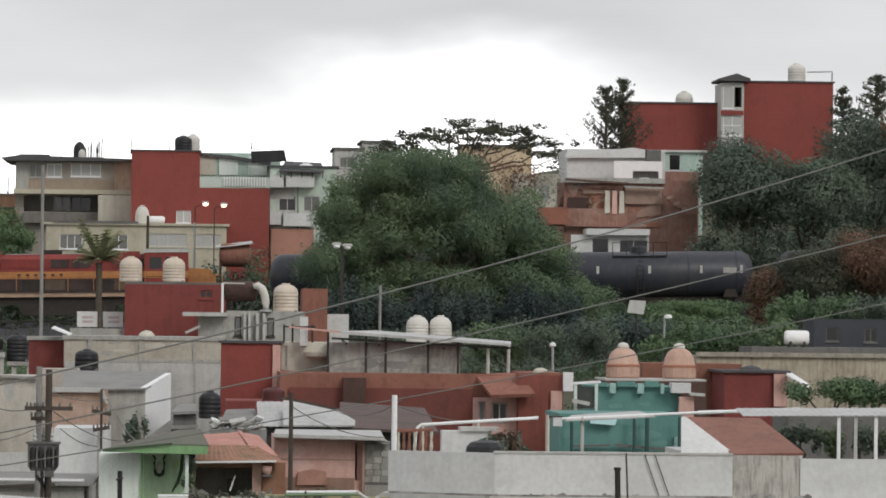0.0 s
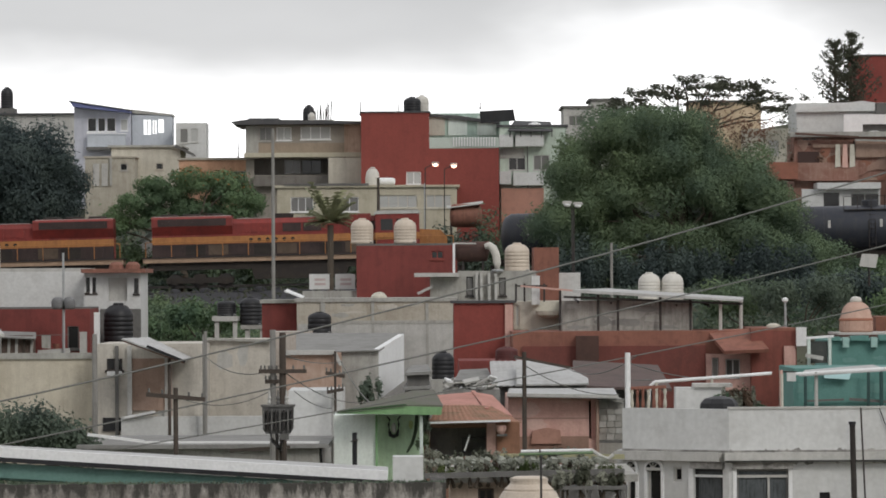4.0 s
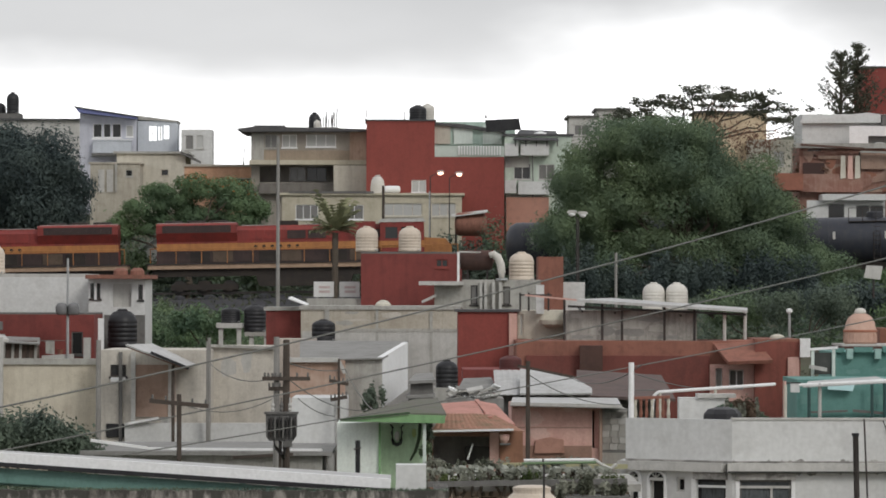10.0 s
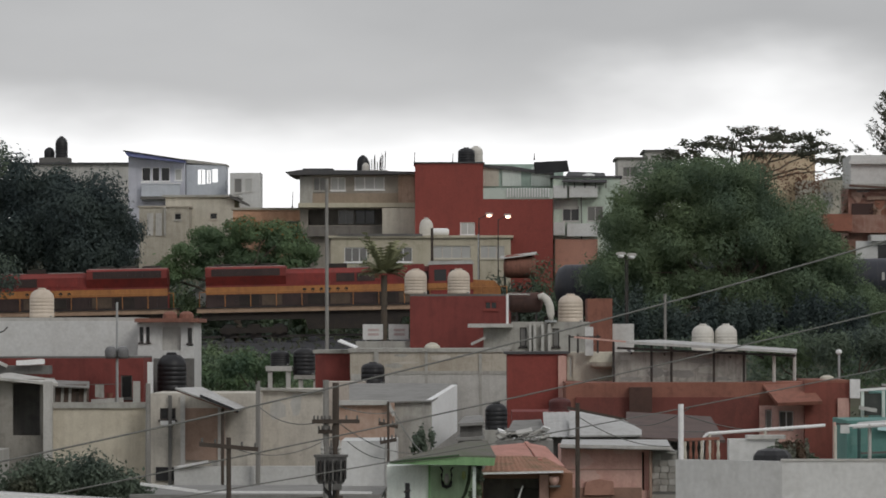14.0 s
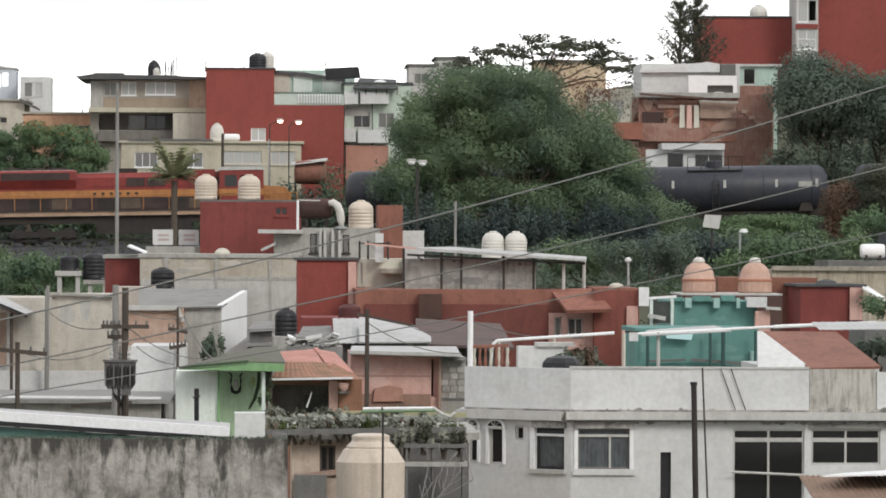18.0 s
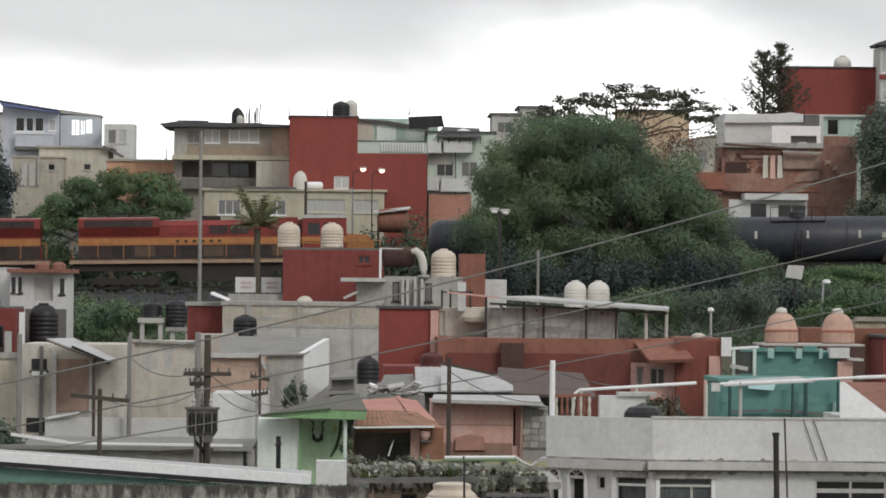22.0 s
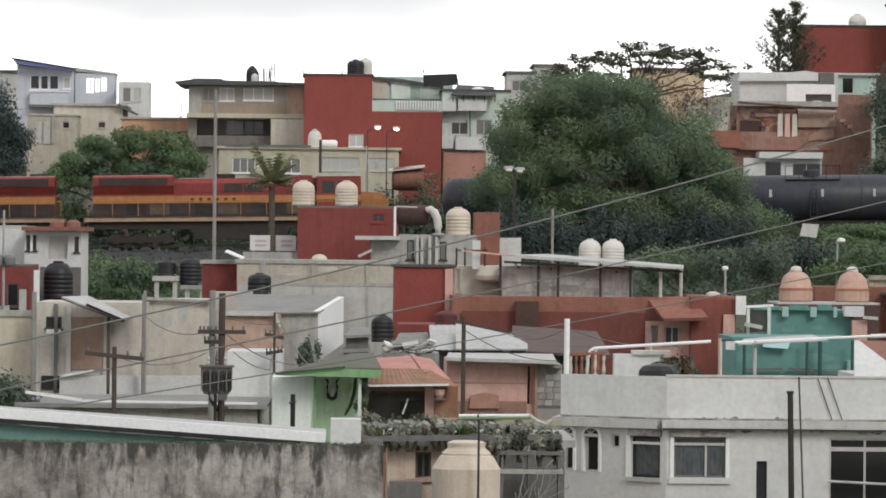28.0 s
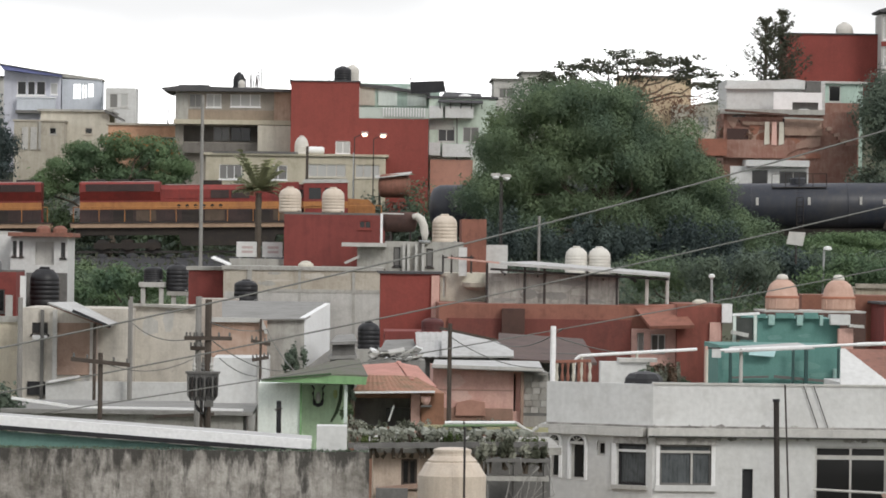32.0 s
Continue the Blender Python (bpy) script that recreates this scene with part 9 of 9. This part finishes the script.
for x in (1198, 1296, 1420):
    part("post", rod((5.77 + (x - 1198) * 0.01395, 125, ZL + 0.05), (5.77 + (x - 1198) * 0.01395, 125, 7.64 + (x - 1300) * 0.0009), 0.035), CREAM, ob)

# ---- foreground ----
ob = thing("mossy_wall", (-3.78, 98, 0.0), "tall concrete wall streaked black with moss", "wall", kind="")
WT = 6.16
bm = bmesh.new()
x0, x1 = -8.37, 0.44
n = 60
top = [(x0 + (x1 - x0) * i / n, WT + 0.03 * noise.noise(Vector((i * 0.6, 0, 3))) + 0.012 * (i % 3)) for i in range(n + 1)]
STAINED = mossy("moss_stained_concrete", WT)
part("wall", prism([(x0, 0.0), (x1, 0.0)] + top[::-1], 98, 98.3), STAINED, ob)
part("return_wall", box(x1 - 0.3, x1, 98.3, 103, 0.0, WT - 0.02), STAINED, ob)
r90 = np.random.default_rng(90)
tuft = thing("moss_tufts", (x0, 98.1, WT), "dark moss and small weeds along the wall top", "moss", kind="stuff")
leaf_part("tuft", np.stack([x0 + (x1 - x0) * r90.random(1500), 98.0 + 0.3 * r90.random(1500), WT + 0.045 * r90.random(1500)], 1), 0.035, LEAF_DARK, tuft, r90)
ob = thing("concrete_block", (-0.29, 100, WT - 0.5), "pale concrete block at the wall end", "block")
part("block", box(-0.59, 0.00, 98.32, 99.3, WT - 0.4, 6.66), WHITE, ob)
ob = thing("steel_roof", (-8.45, 103, 0.0), "white sheet roof edge on a green steel frame", "roof")
part("sheet_edge", bar(((-16.00, 103.00, 7.125)), ((-0.72, 103.00, 6.12)), 0.25, 0.2), BRIGHT, ob, "white sheet edge")
part("roof_sheet", sheet([((-16.00, 103.00, 7.205)), ((-0.72, 103.00, 6.20)), ((-0.74, 107.00, 6.16)), ((-16.00, 107.00, 7.09))], 0.03), ZINC, ob)
# Black strip painted for the shadow between sheet edge and beam.
part("gap_strip", bar(((-16.00, 102.84, 6.985)), ((-0.71, 102.84, 5.98)), 0.06, 0.09), BLACK_PLASTIC, ob, "black strip painted as the shadow below the sheet edge")
part("green_beam", bar(((-16.00, 103.10, 6.75)), ((-0.85, 103.10, 5.77)), 0.15, 0.3), STEEL_GREEN, ob, "green painted steel beam")
part("green_brace", bar(((-12.26, 103.20, 6.68)), ((-11.59, 103.20, 5.61)), 0.16, 0.24), MINT, ob, "pale green diagonal brace")
part("green_post", bar((-12.37, 103.3, 0.0), ((-12.37, 103.30, 6.64)), 0.14, 0.14), STEEL_GREEN, ob)
part("lower_rail", bar(((-16.00, 103.40, 6.527)), ((-4.43, 103.40, 5.87)), 0.08, 0.1), STEEL_GREEN, ob)
part("far_post", bar((-3.82, 105.5, 0.0), ((-3.82, 105.50, 6.23)), 0.14, 0.14), STEEL_GREEN, ob)
for k in range(5):
    bush(-11.49 + k * 1.1, 110, 5.32, 0.9, 0.6, 0.7, LEAF_THIN if k % 2 else LEAF_BIG, 1100, 0.06, 170 + k, "garden shrub under the steel roof", 9)
ob = rooms("plant_roof_house", "ochre house with a plant-covered roof edge", 0.59, 4.49, 2.94, 5.79, 112, 6, surface("ochre_wall", (0.55, 0.45, 0.365), 0.9, (0.2, 0.14, 0.09), 0.5, 0.8, 0.4), base=0.0, slab=GREY, over=0.25, windows=[(1.21, 1.56, 4.91, 5.49, 2, 1, POLE_WOOD, PANE)])
part("roof_beam", bar(((0.02, 111.50, 5.79)), ((4.43, 111.50, 5.87)), 0.15, 0.12), DARK_GREY, ob)
# Dark grey board puts the shade behind the shelf into colour.
part("painted_shade_back", box(3.01, 4.50, 111.7, 111.9, 0.0, 5.56), DARK_GREY, ob)
part("yellow_edge", bar(((1.71, 113.00, 6.17)), ((4.49, 113.00, 6.14)), 0.2, 0.1), surface("mossy_yellow_edge", (0.38, 0.36, 0.22), 0.9, (0.12, 0.14, 0.07), 0.6, 0.4), ob)
part("porch_shelf", bar(((0.64, 111.40, 4.83)), ((1.70, 111.40, 4.94)), 0.3, 0.1), TAN_BRICK, ob)
part("porch_block", box(0.65, 1.35, 111, 111.8, 0.0, 4.88), DARK_GREY, ob)
rp = np.random.default_rng(95)
for k in range(14):
    x = 0.14 + k * 0.33 * 0.93
    bush(x, 111.6 + 0.4 * rp.random(), 5.77 - 0.05, 0.28, 0.25, 0.16 + 0.22 * rp.random(), (LEAF_PALE, GRASS, LEAF_PALE)[k % 3], 260, 0.04, 180 + k, "small roof plant in a pot", 6)
ob = thing("roof_pipe", (2.17, 112.4, 6.22), "white and green pipes along the plant roof", "pipe")
part("run", rod(((2.17, 112.40, 6.29)), ((3.73, 112.40, 6.31)), 0.035), BRIGHT, ob, "white pipe")
part("run", rod(((2.12, 112.20, 6.23)), ((3.77, 112.20, 6.26)), 0.03), surface("mossy_green_pipe", (0.16, 0.24, 0.13), 0.7), ob, "green pipe")
part("riser", rod((2.60, 112.2, 5.71), ((2.59, 112.20, 6.33)), 0.02), DARK_STEEL, ob)
part("bent_end", tube([((3.72, 112.30, 6.32)), ((3.95, 112.30, 6.17)), ((4.10, 112.30, 6.12)), ((4.23, 112.30, 6.22))], [0.04] * 4), LIGHT_GREY, ob)
rq = np.random.default_rng(96)
for k in range(26):
    x = 0.02 + (3.52 - 0.02) * (k + rq.random()) / 26
    bush(x, 112.6 + 0.8 * rq.random(), 5.98 + 0.02, 0.16 + 0.12 * rq.random(), 0.2, 0.14 + 0.2 * rq.random(), (LEAF_PALE, LEAF_PALE, LEAF_THIN)[k % 3], 150, 0.035, 430 + k, "pale succulent growing on the roof edge", 5)
ob = thing("roof_rubble", (1.75, 112.3, 6.05), "heap of pale broken blocks along the roof edge", "rubble", kind="stuff")
bm = bmesh.new()
for k in range(150):
    x, y, z = -0.01 + 4.1 * rq.random(), 111.9 + 0.8 * rq.random(), 6.01 + 0.12 * rq.random()
    q = 0.02 + 0.05 * rq.random()
    box(-q, q, -q, q, -q * 0.7, q * 0.7, bm, Matrix.Translation((x, y, z)) @ pose(0, 0, 0, 40 * rq.random(), 40 * rq.random(), 90 * rq.random()))
part("block", bm, surface("mossy_rubble", (0.30, 0.31, 0.265), 0.95, (0.12, 0.13, 0.09), 0.6, 0.2), ob)
for k, (x, z, w) in enumerate(((3.05, 5.62, 0.26), (3.45, 5.70, 0.24), (3.85, 5.62, 0.3), (4.2, 5.66, 0.2))):
    bush(x, 110.4, z - 0.15, w, 0.2, 0.42, LEAF_PALE if k % 2 == 0 else LEAF_THIN, 420, 0.05, 470 + k, "pale broad-leaved pot plant on the yard shelf", 7)
ob = thing("dry_shrub", (3.45, 109.9, 3.6), "leafless grey shrub with forked twigs in the yard", "shrub")
rb = np.random.default_rng(97)
for k in range(13):
    a = (3.45 + rb.normal() * 0.08, 109.9, 3.6)
    b = (3.3 + 1.1 * rb.random(), 109.6 + 0.5 * rb.random(), 4.7 + 0.95 * rb.random())
    part("twig", limb(bmesh.new(), a, b, 0.022, 0.009, rb, 4, 0.07), POLE_CONCRETE, ob)
ob = thing("yard_shelf", (3.66, 110.5, 0.0), "grey block shelf in the back yard", "shelf")
part("board", box(3.03, 4.41, 110.2, 110.9, 5.52, 5.60), DARK_GREY, ob)
part("board", box(3.03, 4.41, 110.2, 110.9, 5.11, 5.21), GREY, ob)
for x in (752, 800, 855):
    part("support", box(3.06 + (x - 752) * 0.01205, 3.11 + (x - 752) * 0.01205, 110.25, 110.85, 0.0, 5.52), DARK_GREY, ob)
mast(2.42, 104, 0.0, 6.48, 0.03, DARK_STEEL, "thin dark rod before the beige tank", name="thin_rod")
ob = thing("beige_cistern", (2.19, 105, 0.0), "large beige cistern with stepped conical top", "water tank")
r = 0.71
zc = 5.46
part("body", lathe([(r, -zc), (r, -1.0), (r * 0.985, -0.98), (r * 0.985, -0.9), (r, -0.88), (r, -0.02), (r * 0.98, 0.0), (r * 0.78, 0.24), (r * 0.72, 0.26), (r * 0.72, 0.3), (r * 0.56, 0.4), (r * 0.54, 0.46)], (2.19, 105, zc), n=32), BEIGE_PLASTIC, ob, smooth=False)
part("lid", lathe([(r * 0.56, 0.46), (r * 0.56, 0.52), (r * 0.4, 0.56)], (2.19, 105, zc), n=28), BEIGE_PLASTIC, ob)
# ---- roof aerials and small roof gear ----
for (x, y, z0), h in (((-4.37, 362.00, 22.20), 1.0), ((-6.85, 368.00, 21.96), 1.4), ((-13.46, 372.00, 19.52), 1.2), ((-1.64, 364.00, 22.30), 0.9), ((-7.38, 368.00, 21.87), 1.1), ((4.26, 366.00, 22.77), 0.5)):
    antenna(x, y, z0 - 0.1, h)
water_tank(-8.22, 370, 21.90, 0.44, 1.25, BLACK_PLASTIC, "black water tank on the beige house roof", cone=0.4)
water_tank(-3.46, 356, 16.95, 0.5, 1.3, WHITE_PLASTIC, "white water tank on the yellow house roof", cone=0.5)
ob = thing("lying_tank", (-2.46, 356, 16.99), "white lying gas cylinder on the yellow house roof", "gas tank")
part("barrel", lathe([(0.1, -0.6), (0.22, -0.55), (0.27, -0.4), (0.27, 0.4), (0.22, 0.55), (0.1, 0.6)], (-2.46, 356, 16.99 + 0.28), n=16, axis="X"), BRIGHT, ob, smooth=True)
mast(-2.98, 347, ground_at(-3, 347), 17.36, 0.12, POLE_WOOD, "dark wooden pole before the yellow house")
mast(0.19, 348, ground_at(1, 348), 16.99, 0.06, GALVANISED, "thin pole before the yellow house")


# ---- undergrowth that covers the open slopes ----
def undergrowth(name, label, x0, x1, y0, y1, count, leaf, material, seed, high=0.7):
    r = np.random.default_rng(seed)
    ob = thing(name, ((x0 + x1) / 2, (y0 + y1) / 2, ground_at((x0 + x1) / 2, (y0 + y1) / 2)), label, "undergrowth", kind="stuff")
    xs, ys = r.uniform(x0, x1, count), r.uniform(y0, y1, count)
    hill = np.array([0.5 + 0.5 * noise.noise(Vector((a * 0.35, b * 0.35, seed))) for a, b in zip(xs, ys)])
    zs = np.array([ground_at(a, b) for a, b in zip(xs, ys)]) + high * (0.25 + 1.2 * hill) * r.random(count) ** 0.6
    leaf_part("leaves", np.stack([xs, ys, zs], 1), leaf, material, ob, r)
    return ob


undergrowth("scrub", "tangled green scrub and grass below the railway", 3, 46, 286, 327, 17000, 0.19, LEAF_DARK, 301)
undergrowth("scrub", "tangled green scrub on the lower slope", -34, 3, 276, 302, 12000, 0.17, LEAF_BIG, 306)
undergrowth("scrub", "paler grass and weeds among the scrub", 21, 46, 282, 324, 7000, 0.16, LEAF_BRIGHT, 302, 0.6)
undergrowth("scrub", "paler grass on the lower slope", -34, 3, 262, 298, 8000, 0.15, LEAF_BRIGHT, 307, 0.5)
# Tan grass bank, painted dark for the train's running gear and shadow.
bank = thing("darkened_bank", (-20, 314, ground_at(-20, 314)), "bank darkened for the train's gear and shadow", "bank", kind="structure")
bm = bmesh.new()
grid = [[bm.verts.new((-60 + 1.5 * i, 299 + 2.6 * j, ground_at(-60 + 1.5 * i, 299 + 2.6 * j) + 0.12 + 0.22 * noise.noise(Vector((i * 0.9, j * 0.9, 4))))) for i in range(43)] for j in range(13)]
for j in range(12):
    for i in range(42):
        bm.faces.new((grid[j][i], grid[j][i + 1], grid[j + 1][i + 1], grid[j + 1][i]))
part("slope", bm, SCREE, bank)
undergrowth("scrub", "sparse dark weeds on the darkened bank", -50, 3, 300, 328, 2600, 0.16, LEAF_THIN, 308, 0.5)
undergrowth("scrub", "dark weeds on the hillside behind the railway", -48, 60, 339, 372, 26000, 0.24, LEAF_DARK, 303, 1.3)
undergrowth("scrub", "dusty weeds between the lower houses", -26, 30, 196, 270, 16000, 0.15, LEAF_THIN, 304, 0.5)
undergrowth("scrub", "garden weeds between the near houses", -14, 20, 126, 196, 9000, 0.11, LEAF_THIN, 305, 0.4)
